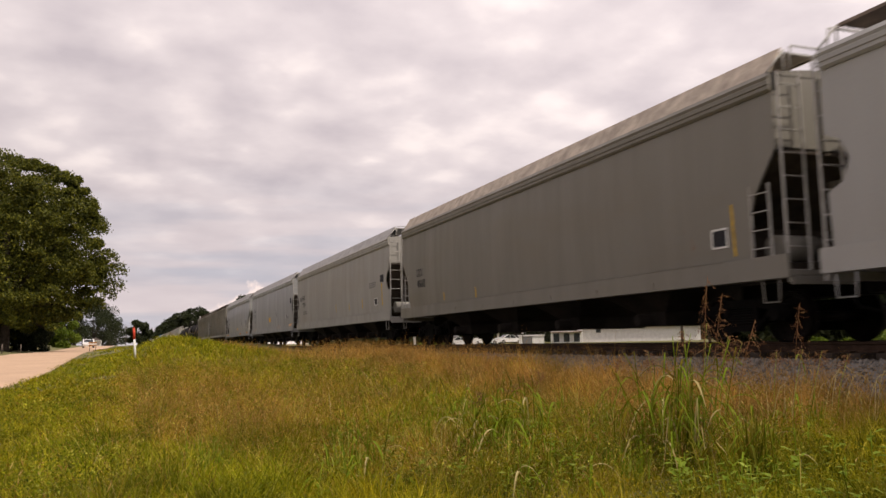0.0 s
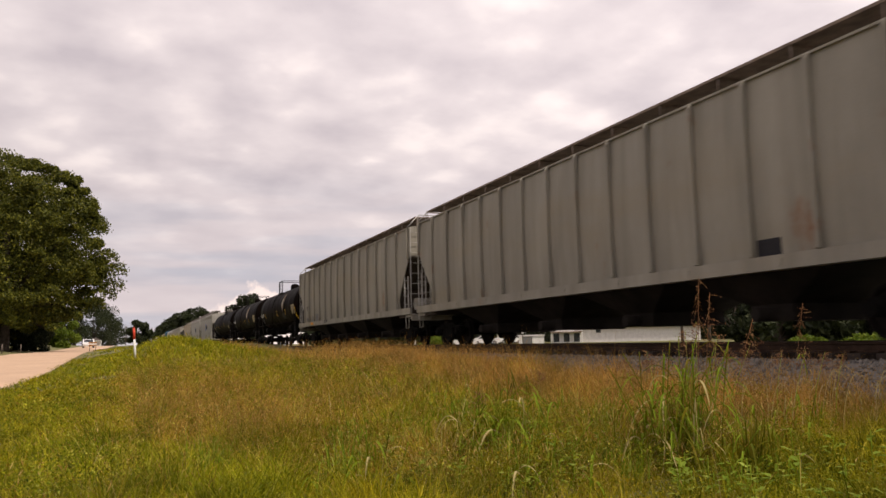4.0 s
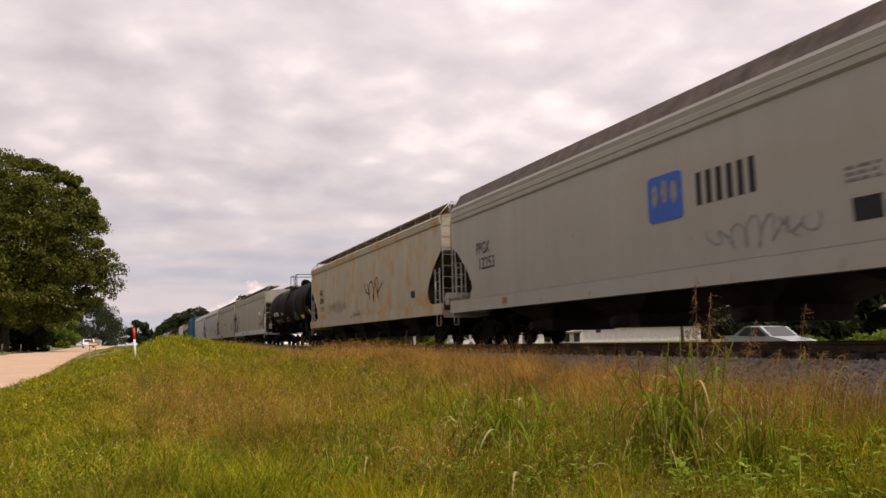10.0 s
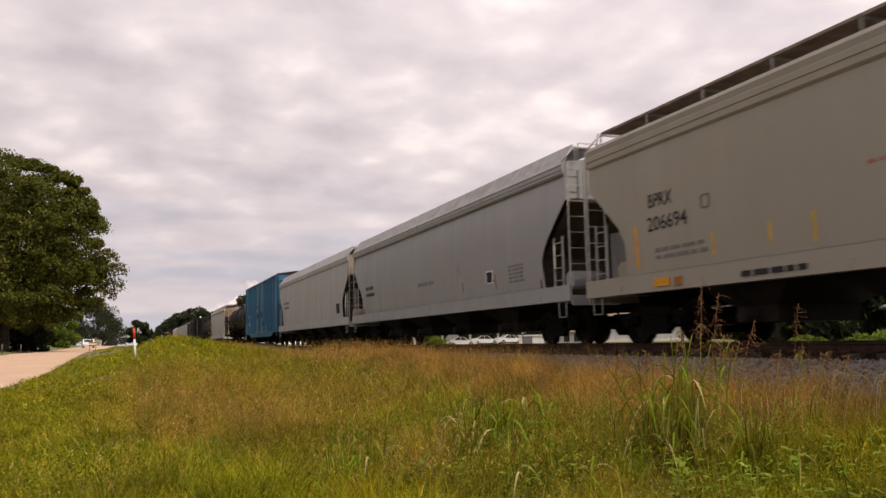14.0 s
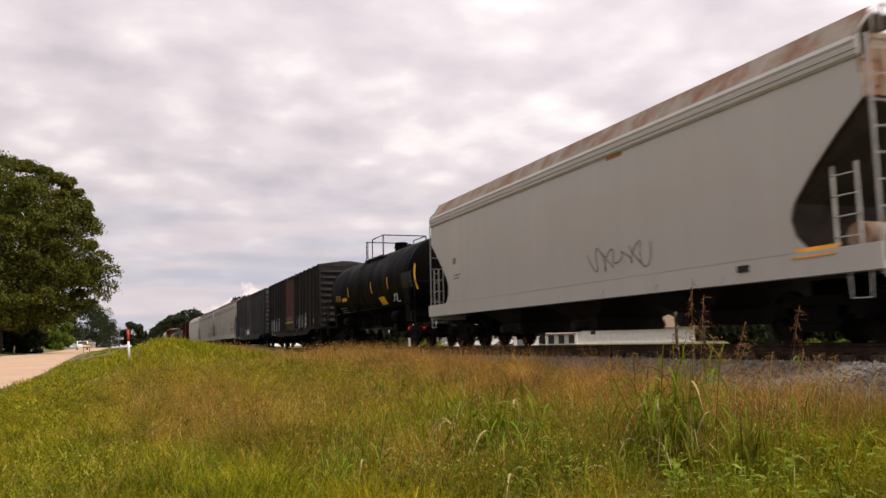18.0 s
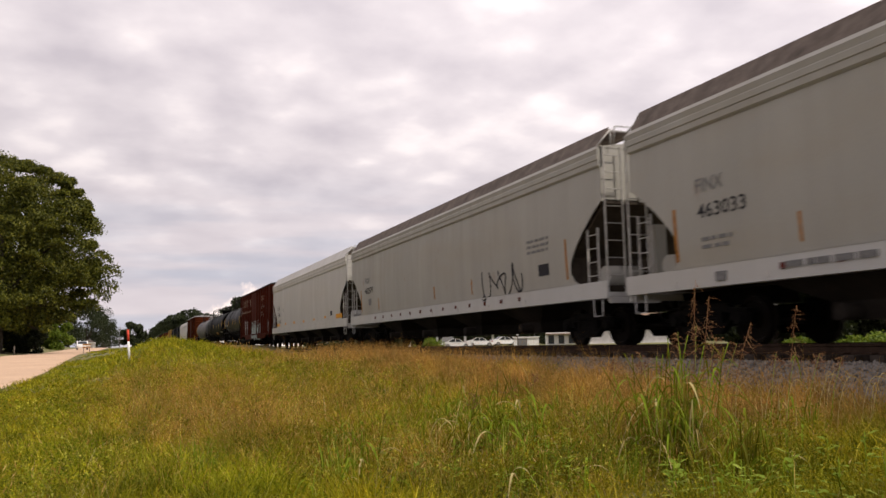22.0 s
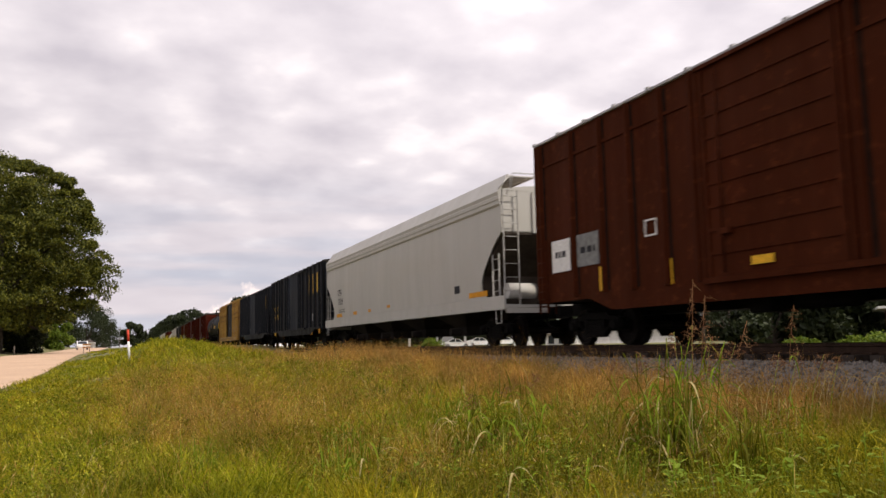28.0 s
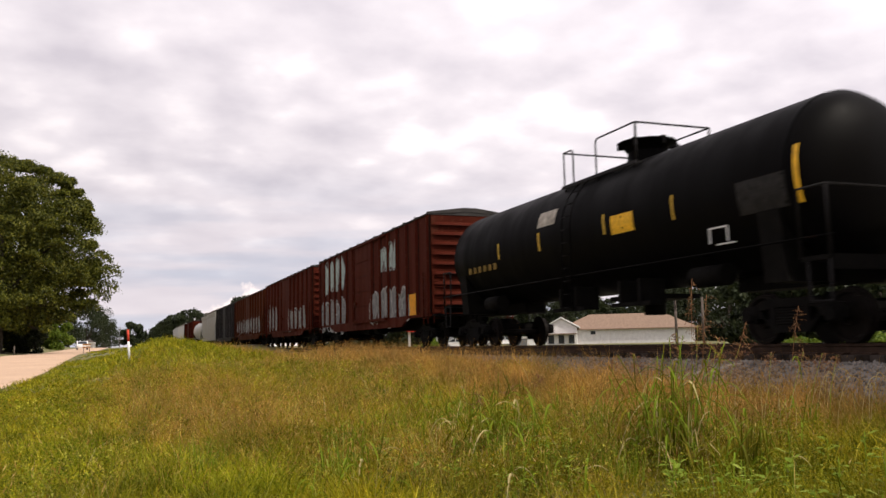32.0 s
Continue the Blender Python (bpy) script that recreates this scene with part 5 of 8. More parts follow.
# ---- buildings and small things beyond the track and along the road ----
WALLW = plain("painted_wall_white", (0.72, 0.71, 0.70), 0.7, 0.0, 0.12, 2)
ROOFB = plain("shingle_brown", (0.21, 0.145, 0.105), 0.9, 0.0, 0.3, 4)
GLASSD = plain("window_dark", (0.03, 0.035, 0.04), 0.15, 0.0, 0.3, 2)
BRICKR = plain("brick_red", (0.22, 0.08, 0.055), 0.85, 0.0, 0.35, 6)
TRIMW = plain("trim_white", (0.7, 0.7, 0.68), 0.6, 0.0, 0.1, 4)
CANRED = plain("canopy_red", (0.55, 0.02, 0.02), 0.5, 0.0, 0.1, 2)
POLE = plain("weathered_pole", (0.11, 0.09, 0.075), 0.9, 0.0, 0.3, 5)
CARW = plain("car_white", (0.7, 0.7, 0.7), 0.3, 0.0, 0.05, 2, 0.0)
CARS_ = plain("car_silver", (0.42, 0.46, 0.48), 0.3, 0.5, 0.08, 2, 0.0)
POSTR = plain("marker_red", (0.55, 0.06, 0.03), 0.5, 0.0, 0.2, 12)
ASPH = plain("asphalt", (0.06, 0.06, 0.06), 0.9, 0.0, 0.25, 3)


def house():
    """White one-storey house with a brown hipped roof, seen under the cars. Its long side runs along local x."""
    hs = empty("house", pose(68.3, 103.6, -0.72, 0, 0, -33))
    tagged(hs, "white one-storey house with a brown hipped roof", "house")
    w, d, hh = 19.2, 10.0, 2.3
    m = Mesh().box(-w / 2, w / 2, 0, d, 0, hh)
    part("wall", m, WALLW, hs)
    o = 0.5
    rb = [(-w / 2 - o, -o, hh), (w / 2 + o, -o, hh), (w / 2 + o, d + o, hh), (-w / 2 - o, d + o, hh)]
    rt = [(-w / 2 + 4.1, d / 2 - 0.1, hh + 2.3), (w / 2 - 4.1, d / 2 - 0.1, hh + 2.3), (w / 2 - 4.1, d / 2 + 0.1, hh + 2.3), (-w / 2 + 4.1, d / 2 + 0.1, hh + 2.3)]
    m = Mesh().loft([[(x, y, z - 0.12) for x, y, z in rb], rb, rt])
    part("roof", m, ROOFB, hs)
    for x, ww, z0, z1 in ((-4.9, 0.7, 1.5, 2.0), (-1.6, 0.16, 0.0, 2.3), (1.4, 0.14, 0.0, 2.3), (6.2, 0.9, 0.05, 2.05)):
        wd = part("window" if z0 > 0.5 else "door", Mesh().box(x - ww / 2, x + ww / 2, -0.05, 0.04, z0, z1), GLASSD if z0 > 0.5 else TRIMW, hs)
        if z0 > 0.5:
            fr = Mesh()
            for a, b in ((x - ww / 2 - 0.06, x - ww / 2), (x + ww / 2, x + ww / 2 + 0.06)):
                fr.box(a, b, -0.07, 0.03, z0 - 0.06, z1 + 0.06)
            for a, b in ((z0 - 0.06, z0), (z1, z1 + 0.06)):
                fr.box(x - ww / 2, x + ww / 2, -0.07, 0.03, a, b)
            part("window_frame", fr, TRIMW, wd)
    # porch wing with a white gable and a lean-to roof over its windows
    c = -w / 2 + 0.1
    part("porch_wing", Mesh().prism_y([(c - 2.3, 0), (c + 2.3, 0), (c + 2.3, 2.6), (c, 3.9), (c - 2.3, 2.6)], -1.2, 3.0), WALLW, hs)
    for x in (c - 1.5, c, c + 1.5):
        part("porch_window", Mesh().box(x - 0.42, x + 0.42, -1.26, -1.18, 0.25, 1.5), GLASSD, hs)
    part("porch_roof", Mesh().prism_y([(c - 2.7, 2.5), (c, 4.0), (c + 2.7, 2.5), (c + 2.7, 2.66), (c, 4.16), (c - 2.7, 2.66)], -1.5, 3.1), TRIMW, hs)
    part("porch_awning", Mesh().box(c - 2.3, c + 2.3, -2.2, -1.2, 1.62, 1.74), ROOFB, hs)
    for x in (c - 2.2, c + 2.2):
        part("porch_post", Mesh().box(x - 0.06, x + 0.06, -2.15, -2.03, 0, 1.62), TRIMW, hs)


def shed():
    sh = empty("brick_building", pose(45.6, 37.4, float(ground_z(45.6, 37.4)) - 0.02, 0, 0, -46))
    tagged(sh, "low red brick building with a white roof edge", "building")
    part("wall", Mesh().box(-1.2, 16, 0, 7, 0, 2.5), BRICKR, sh)
    part("roof", Mesh().prism_y([(-2.0, 2.45), (16.5, 2.45), (16.5, 2.6), (-2.0, 2.6)], -1.0, 7.6), TRIMW, sh)
    for x in (0.9, 3.4, 6.2):
        w = part("window", Mesh().box(x, x + 1.6, -0.05, 0.04, 0.5, 2.0), GLASSD, sh)
        part("window_sill", Mesh().box(x - 0.08, x + 1.68, -0.12, 0.0, 0.42, 0.5), TRIMW, w)


def canopy():
    c = empty("fuel_canopy", pose(54.0, 136.6, float(ground_z(54.0, 136.6)) - 0.02, 0, 0, -21))
    tagged(c, "red and white fuel station canopy on posts", "canopy")
    part("fascia", Mesh().box(-8.4, 3.0, 0, 8, 2.75, 3.65), CANRED, c)
    part("white_fascia", Mesh().box(3.0, 4.2, 0, 8, 2.2, 4.2).box(4.2, 8.2, 0, 8, 2.0, 2.7), TRIMW, c)
    for x in (-8, -3, 2, 7):
        part("post", Mesh().box(x - 0.2, x + 0.2, 1, 1.4, 0, 3.0), TRIMW, c)
    part("hut_roof", Mesh().prism_y([(-3.4, 0), (1.2, 0), (-1.1, 2.6)], -2.6, -1.0), plain("grey_metal_roof", (0.25, 0.25, 0.26), 0.6, 0.2), c)


def sedan(name, label, m, body, length=4.6):
    """A four-door car, front towards local -y."""
    c = empty(name, m)
    tagged(c, label, "car")
    h = length / 2
    prof = [(-h, 0.45), (-h + 0.05, 0.72), (-h + 0.9, 0.86), (-h + 1.15, 0.9), (-h + 1.85, 1.38), (-h + 2.9, 1.44), (-h + 3.75, 1.0), (h - 0.1, 0.95), (h, 0.6), (h - 0.05, 0.3), (-h + 0.1, 0.28)]
    mm = Mesh()
    mm.loft([[(-0.82, y, z) for y, z in prof], [(-0.86, y, z) for y, z in prof], [(0.86, y, z) for y, z in prof], [(0.82, y, z) for y, z in prof]])
    part("body", mm, body, c)
    for s in (-1, 1):
        for q in ([(-h + 1.4, 0.92), (-h + 2.4, 0.93), (-h + 2.4, 1.35), (-h + 1.95, 1.32)], [(-h + 2.5, 0.93), (-h + 3.5, 0.97), (-h + 2.9, 1.35), (-h + 2.5, 1.36)]):
            w = Mesh().prism_x(q, *sorted((s * 0.855, s * 0.875)))
            part("side_window", w, GLASSD, c)
    part("windscreen", Mesh().loft([[(-0.72, -h + 1.2, 0.93), (0.72, -h + 1.2, 0.93), (0.66, -h + 1.83, 1.36), (-0.66, -h + 1.83, 1.36)], [(-0.72, -h + 1.18, 0.95), (0.72, -h + 1.18, 0.95), (0.66, -h + 1.81, 1.38), (-0.66, -h + 1.81, 1.38)]]), GLASSD, c)
    part("rear_window", Mesh().loft([[(-0.66, -h + 2.98, 1.42), (0.66, -h + 2.98, 1.42), (0.72, -h + 3.68, 1.06), (-0.72, -h + 3.68, 1.06)], [(-0.66, -h + 3.0, 1.44), (0.66, -h + 3.0, 1.44), (0.72, -h + 3.7, 1.08), (-0.72, -h + 3.7, 1.08)]]), GLASSD, c)
    for y in (-h + 0.85, h - 0.95):
        for s in (-1, 1):
            wl = part("wheel", Mesh().tube((s * 0.68, y, 0.32), (s * 0.88, y, 0.32), 0.32, 16, smooth=False), LETB, c)
            part("rim", Mesh().tube((s * 0.87, y, 0.32), (s * 0.89, y, 0.32), 0.2, 12, smooth=False), STEEL, wl)
    for s in (-1, 1):
        part("headlight", Mesh().box(*sorted((s * 0.5, s * 0.8)), -h - 0.02, -h + 0.06, 0.56, 0.7), TRIMW, c)
        part("tail_light", Mesh().box(*sorted((s * 0.5, s * 0.8)), h - 0.06, h + 0.01, 0.66, 0.82), CANRED, c)
    return c


PASSING = sedan("car", "silver sedan driving along the road behind the railway", pose(29.4, 32.7, -0.96), CARS_)


def build_small():
    rx = np.linspace(26, 33, 6)
    ry = spaced((-520, -20, 20), (-20, 150, 60), (150, 500, 20))
    tagged(part("back_road", grid_mesh("back_road", rx, ry, lambda x, y: ground_z(x, y) + 0.04, ASPH), None), "grey asphalt road behind the railway", "road", kind="structure")
    sedan("car", "parked white sedan beside the far road", pose(-7.4, 150, float(road_z(150.0)) + 0.04, 0, 0, 4), CARW)
    for i, (x, y) in enumerate([(47.0, 118), (51.5, 119.5), (56.5, 121)]):
        sedan("car", "parked white car near the fuel canopy", pose(x, y, float(ground_z(x, y)), 0, 0, 70 + 9 * i), CARW)
    # marker post with a red top
    mp = empty("marker_post", pose(0.0, 37.0, float(ground_z(0.0, 37.0)) - 0.05, 0, -3.5, 0))
    tagged(mp, "thin white marker post with an orange red top", "post")
    part("shaft", Mesh().tube((0, 0, 0), (0, 0, 0.84), 0.045, 8), LETW, mp)
    part("red_top", Mesh().tube((0, 0, 0.84), (0, 0, 1.3), 0.047, 8).tube((0, 0, 1.3), (0, 0, 1.33), 0.047, 8, 0.02), POSTR, mp)
    # railway crossing diamond seen from behind
    cs = empty("crossing_sign", pose(34.5, 70.8, float(ground_z(34.5, 70.8)) - 0.02, 0, 0, -26))
    tagged(cs, "white diamond-shaped crossing sign on a post", "sign")
    part("post", Mesh().tube((0, 0, 0), (0, 0, 2.6), 0.05, 8), POLE, cs)
    part("board", Mesh().prism_y([(0, 1.55), (0.62, 2.2), (0, 2.85), (-0.62, 2.2)], -0.07, -0.05), TRIMW, cs)
    b = Mesh().box(-0.5, 0.5, -0.085, -0.071, 2.17, 2.23)
    b.box(-0.03, 0.03, -0.085, -0.071, 1.7, 2.7)
    part("cross_bar", b, LETB, cs)
    ut = empty("utility_cabinet", pose(38.5, 77, float(ground_z(38.5, 77)) - 0.02, 0, 0, -26))
    tagged(ut, "small white utility cabinet in the grass", "cabinet")
    part("body", Mesh().box(-1.3, 1.3, 0, 1.6, 0, 1.35), TRIMW, ut)
    part("roof", Mesh().box(-1.4, 1.4, -0.1, 1.7, 1.35, 1.45), WALLW, ut)
    part("door", Mesh().box(-0.9, 0.1, -0.04, 0.0, 0.1, 1.25), LETG, ut)
    # poles
    spots = [(-3.8, 360, 9.0, "utility_pole"), (45.0, 60.5, 4.6, "pole"), (47.2, 59.6, 4.4, "pole")]
    for x, y, h, n in spots:
        p = empty(n, pose(x, y, float(ground_z(x, y)) - 0.1))
        tagged(p, "weathered brown wooden pole standing in grass", "pole")
        part("shaft", Mesh().tube((0, 0, 0), (0, 0, h), 0.14, 8, 0.1), POLE, p)
        if n == "utility_pole":
            part("crossarm", Mesh().box(-1.1, 1.1, -0.06, 0.06, h - 0.8, h - 0.66), POLE, p)
    for i, (x, y) in enumerate([(-12.2, 88), (-13.0, 87.6), (-8.9 - 1.6, 90), (-11.6, 86)]):
        p = part("fence_post", Mesh().tube((0, 0, 0), (0, 0, 0.95), 0.05, 8), POLE if i else TRIMW, None, "", pose(x, y, float(ground_z(x, y)) - 0.05))
        tagged(p, "short pale wooden fence post under the oak", "post", "fence posts")
    sg = empty("road_sign", pose(-4.3, 96, float(ground_z(-4.3, 96))))
    tagged(sg, "weathered orange and white barrier sign at the roadside", "sign")
    for x in (-0.3, 0.3):
        part("leg", Mesh().box(x - 0.03, x + 0.03, -0.03, 0.03, 0, 1.1), POLE, sg)
    part("board", Mesh().box(-0.4, 0.4, -0.06, -0.03, 0.6, 1.0), RUSTP, sg)
    part("stripe", Mesh().box(-0.4, 0.4, -0.075, -0.061, 0.74, 0.86), TRIMW, sg)
    hb = empty("far_house", pose(-12.6, 300, float(ground_z(-12.6, 300.0)), 0, 0, 5))
    tagged(hb, "small white house with a brown roof among trees", "house")
    part("wall", Mesh().box(-1.6, 1.6, 0, 6, 0, 2.0), WALLW, hb)
    part("roof", Mesh().prism_y([(-1.9, 1.9), (1.9, 1.9), (0, 3.0)], -0.6, 6.6), plain("far_roof_grey", (0.12, 0.10, 0.09), 0.9), hb)
    part("porch_roof", Mesh().box(-1.6, 1.8, -2.2, 0.0, 1.75, 1.9), TRIMW, hb)
    for x in (-1.5, 1.7):
        part("porch_post", Mesh().box(x - 0.06, x + 0.06, -2.15, -2.03, 0, 1.75), TRIMW, hb)


house()
shed()
canopy()
build_small()


# ---- grass and weeds ----
def blade_mesh(name, base, height, width, lean, material, curve=0.35, twist=None):
    """Bent blades, three triangles each. base: n x 3; height, width: n; lean: n x 2."""
    n = len(base)
    a = rng.uniform(0, math.pi, n) if twist is None else twist
    side = np.stack([np.cos(a), np.sin(a), np.zeros(n)], 1) * width[:, None]
    ln = np.concatenate([lean, np.zeros((n, 1))], 1) * height[:, None]
    up = np.zeros((n, 3))
    up[:, 2] = height
    mid = base + up * 0.55 + ln * curve
    tip = base + up * (1 - 0.35 * np.linalg.norm(lean, axis=1, keepdims=True) ** 2) + ln
    co = np.stack([base - side, base + side, mid - side * 0.8, mid + side * 0.8, tip], 1).reshape(-1, 3)
    i = np.arange(n)[:, None] * 5
    tris = np.concatenate([i + np.array([[0, 1, 3]]), i + np.array([[0, 3, 2]]), i + np.array([[2, 3, 4]])], 1).reshape(-1, 3)
    return np_mesh(name, co, tris, material)


def grass_material(name, stops, patch=None, scale=0.35, amount=0.7):
    m, nt, b = nodes_of(name)
    g = nt.nodes.new("ShaderNodeNewGeometry")
    c = ramp_of(nt, g.outputs["Random Per Island"], stops)
    if patch:
        f = add_noise(nt, scale, 4, 0.6)
        c = mix_of(nt, ramp_of(nt, f, [(0.42, (0, 0, 0)), (0.62, (amount,) * 3)]), c, patch)
        clump = add_noise(nt, 1.7, 5, 0.68)
        c = mix_of(nt, 1.0, c, ramp_of(nt, clump, [(0.36, (0.44, 0.50, 0.42)), (0.5, (1.04, 1.02, 0.95)), (0.64, (1.85, 1.66, 1.2))]), "MULTIPLY")
    nt.links.new(c, b.inputs["Base Color"])
    b.inputs["Roughness"].default_value = 0.7
    b.inputs["Specular IOR Level"].default_value = 0.1
    t = nt.nodes.new("ShaderNodeBsdfTranslucent")
    nt.links.new(c, t.inputs[0])
    mx = nt.nodes.new("ShaderNodeMixShader")
    mx.inputs[0].default_value = 0.35
    nt.links.new(b.outputs[0], mx.inputs[1])
    nt.links.new(t.outputs[0], mx.inputs[2])
    nt.links.new(mx.outputs[0], nt.nodes["Material Output"].inputs[0])
    return m


GREEN = grass_material("green_blade", [(0.0, (0.065, 0.085, 0.003)), (0.4, (0.15, 0.175, 0.005)), (0.8, (0.26, 0.265, 0.008)), (1.0, (0.46, 0.42, 0.05))], (0.12, 0.085, 0.004), 0.7, 0.6)
LUSH = grass_material("lush_blade", [(0.0, (0.085, 0.12, 0.004)), (0.5, (0.18, 0.215, 0.008)), (0.9, (0.30, 0.31, 0.018)), (1.0, (0.42, 0.41, 0.08))], (0.24, 0.17, 0.010), 0.6, 0.7)
DRY = grass_material("dry_blade", [(0.0, (0.10, 0.055, 0.006)), (0.4, (0.23, 0.145, 0.020)), (0.8, (0.37, 0.27, 0.055)), (1.0, (0.62, 0.50, 0.16))], (0.16, 0.165, 0.008), 0.55, 0.9)
HAZE = grass_material("seed_blade", [(0.0, (0.19, 0.085, 0.025)), (0.5, (0.32, 0.17, 0.050)), (1.0, (0.50, 0.33, 0.13))], (0.29, 0.19, 0.025), 0.8, 0.5)
WEED = grass_material("weed_blade", [(0.0, (0.08, 0.14, 0.008)), (0.6, (0.17, 0.24, 0.014)), (1.0, (0.40, 0.44, 0.09))])
DEEP = grass_material("deep_green_blade", [(0.0, (0.06, 0.08, 0.005)), (0.6, (0.13, 0.145, 0.008)), (1.0, (0.30, 0.27, 0.04))], (0.20, 0.13, 0.01), 2.5, 0.7)
STRAW = grass_material("straw_blade", [(0.0, (0.34, 0.27, 0.10)), (1.0, (0.58, 0.49, 0.24))])
PANIC = grass_material("panicle", [(0.0, (0.12, 0.05, 0.03)), (0.6, (0.22, 0.11, 0.05)), (1.0, (0.42, 0.26, 0.12))])
LEAFLET = grass_material("weed_leaflet", [(0.0, (0.05, 0.08, 0.005)), (0.5, (0.14, 0.175, 0.010)), (0.85, (0.24, 0.28, 0.018)), (1.0, (0.46, 0.47, 0.10))], (0.22, 0.15, 0.008), 1.1, 0.75)
SPIKE = grass_material("seed_spike", [(0.0, (0.17, 0.075, 0.015)), (0.5, (0.34, 0.20, 0.045)), (1.0, (0.56, 0.42, 0.15))])


def patchy(x, y, scale, seed):
    return np.array([noise.noise((float(p) * scale, float(q) * scale, seed)) for p, q in zip(x, y)])


def scatter(n, near, far, x0=-4.05, x1=7.25, a0=-14, a1=56):
    """Points of the verge between two distances from the eye, evenly in area."""
    a = np.radians(rng.uniform(a0, a1, n * 2))
    d = np.sqrt(rng.uniform(near ** 2, far ** 2, n * 2))
    x, y = d * np.sin(a), d * np.cos(a)
    ok = (x > x0) & (x < x1)
    x, y = x[ok][:n], y[ok][:n]
    return x, y


def blades(name, label, parts, material, tuft=10, category="grass", a0=-14, a1=56):
    """Tufts of blades. parts: (number, near, far, height range, width, lean, chance(x, y))"""
    B, Hh, Wd, Ln = [], [], [], []
    for n, near, far, (h0, h1), w, lean, chance in parts:
        cx, cy = scatter(n // tuft, near, far, a0=a0, a1=a1)
        keep = rng.uniform(size=len(cx)) < chance(cx, cy)
        cx, cy = cx[keep], cy[keep]
        tall = (1 + 0.6 * patchy(cx, cy, 0.9, 2.0) + 0.9 * patchy(cx, cy, 2.3, 5.0)) * rng.uniform(0.65, 1.3, len(cx)) * (1 - 0.42 * mown(cx, cy))
        tall = np.maximum(tall, 0.25)
        k = len(cx)
        off = rng.normal(size=(k, tuft, 2)) * (0.035 + 0.004 * near)
        x, y = (cx[:, None] + off[:, :, 0]).ravel(), (cy[:, None] + off[:, :, 1]).ravel()
        B.append(np.stack([x, y, ground_z(x, y) - 0.02], 1))
        Hh.append(rng.uniform(h0, h1, k * tuft) * np.repeat(tall, tuft))
        Wd.append(w * rng.uniform(0.6, 1.3, k * tuft))
        lay = np.repeat(rng.normal(scale=lean * 0.7, size=(k, 2)), tuft, 0)
        Ln.append(lay + off.reshape(-1, 2) * 5.5 + rng.normal(scale=lean * 0.7, size=(k * tuft, 2)))
    me = blade_mesh(name, np.concatenate(B), np.concatenate(Hh), np.concatenate(Wd), np.clip(np.concatenate(Ln), -1.2, 1.2), material)
    tagged(part(name, me, None), label, category, kind="stuff")


def mown(x, y):
    """The short strip beside the road."""
    return 1 - smoothstep(-1.9, -0.5, x - 0.045 * y)


def greenness(x, y):
    """Share of lush grass: the mown strip by the road, less towards the railway."""
    lush = 1.0 - 0.42 * smoothstep(-1.6, 3.6, x - 0.06 * y)
    spot = lambda cx, cy, rx, ry: np.exp(-((x - cx) / rx) ** 2 - ((y - cy) / ry) ** 2)
    mound, low = spot(2.0, 44, 4.0, 18.0), spot(3.9, 4.2, 1.6, 1.5)
    dry = spot(0.5, 17.0, 0.9, 4.5) + 1.2 * spot(0.7, 11.8, 0.5, 1.4) + spot(2.1, 7.0, 0.8, 2.0) + 0.6 * spot(1.3, 9.8, 0.5, 1.5) + 1.2 * smoothstep(4.3, 5.2, x) * smoothstep(4.8, 5.8, y) + 0.5 * spot(3.7, 5.6, 0.5, 0.5)
    return np.clip(lush - 0.8 * dry + 0.2 * mound + 0.6 * low + 0.9 * patchy(x, y, 0.5, 9.0) + 0.6 * patchy(x, y, 1.5, 4.0), 0, 1)


def edge(x, y):
    """Taller growth along the foot of the ballast."""
    return smoothstep(5.0, 6.2, x) * smoothstep(5.4, 7.5, y)


blades("green_grass", "lush green grass on the roadside verge",
       [(90000, 3.4, 11, (0.12, 0.30), 0.0034, 0.6, lambda x, y: 0.3 + 0.6 * greenness(x, y)),
        (90000, 11, 24, (0.14, 0.32), 0.0062, 0.55, lambda x, y: 0.3 + 0.6 * greenness(x, y)),
        (60000, 24, 62, (0.16, 0.38), 0.014, 0.45, lambda x, y: 0.4 + 0.5 * greenness(x, y)),
        (20000, 62, 150, (0.2, 0.4), 0.04, 0.3, lambda x, y: np.ones_like(x))], GREEN, 12)
blades("fresh_grass", "fresh bright green grass blades among the verge",
       [(60000, 4.0, 11, (0.16, 0.34), 0.0038, 0.6, lambda x, y: greenness(x, y) ** 1.5),
        (60000, 11, 24, (0.16, 0.34), 0.0068, 0.55, lambda x, y: greenness(x, y) ** 1.5),
        (50000, 24, 62, (0.16, 0.38), 0.014, 0.45, lambda x, y: greenness(x, y))], LUSH, 9)
blades("dry_grass", "dry tan and brown grass between road and railway",
       [(80000, 4.0, 11, (0.16, 0.36), 0.0024, 0.7, lambda x, y: 0.9 - 0.9 * greenness(x, y)),
        (80000, 11, 24, (0.18, 0.38), 0.0046, 0.65, lambda x, y: 0.9 - 0.88 * greenness(x, y)),
        (26000, 24, 62, (0.2, 0.4), 0.012, 0.4, lambda x, y: 0.7 - 0.65 * greenness(x, y))], DRY, 9)
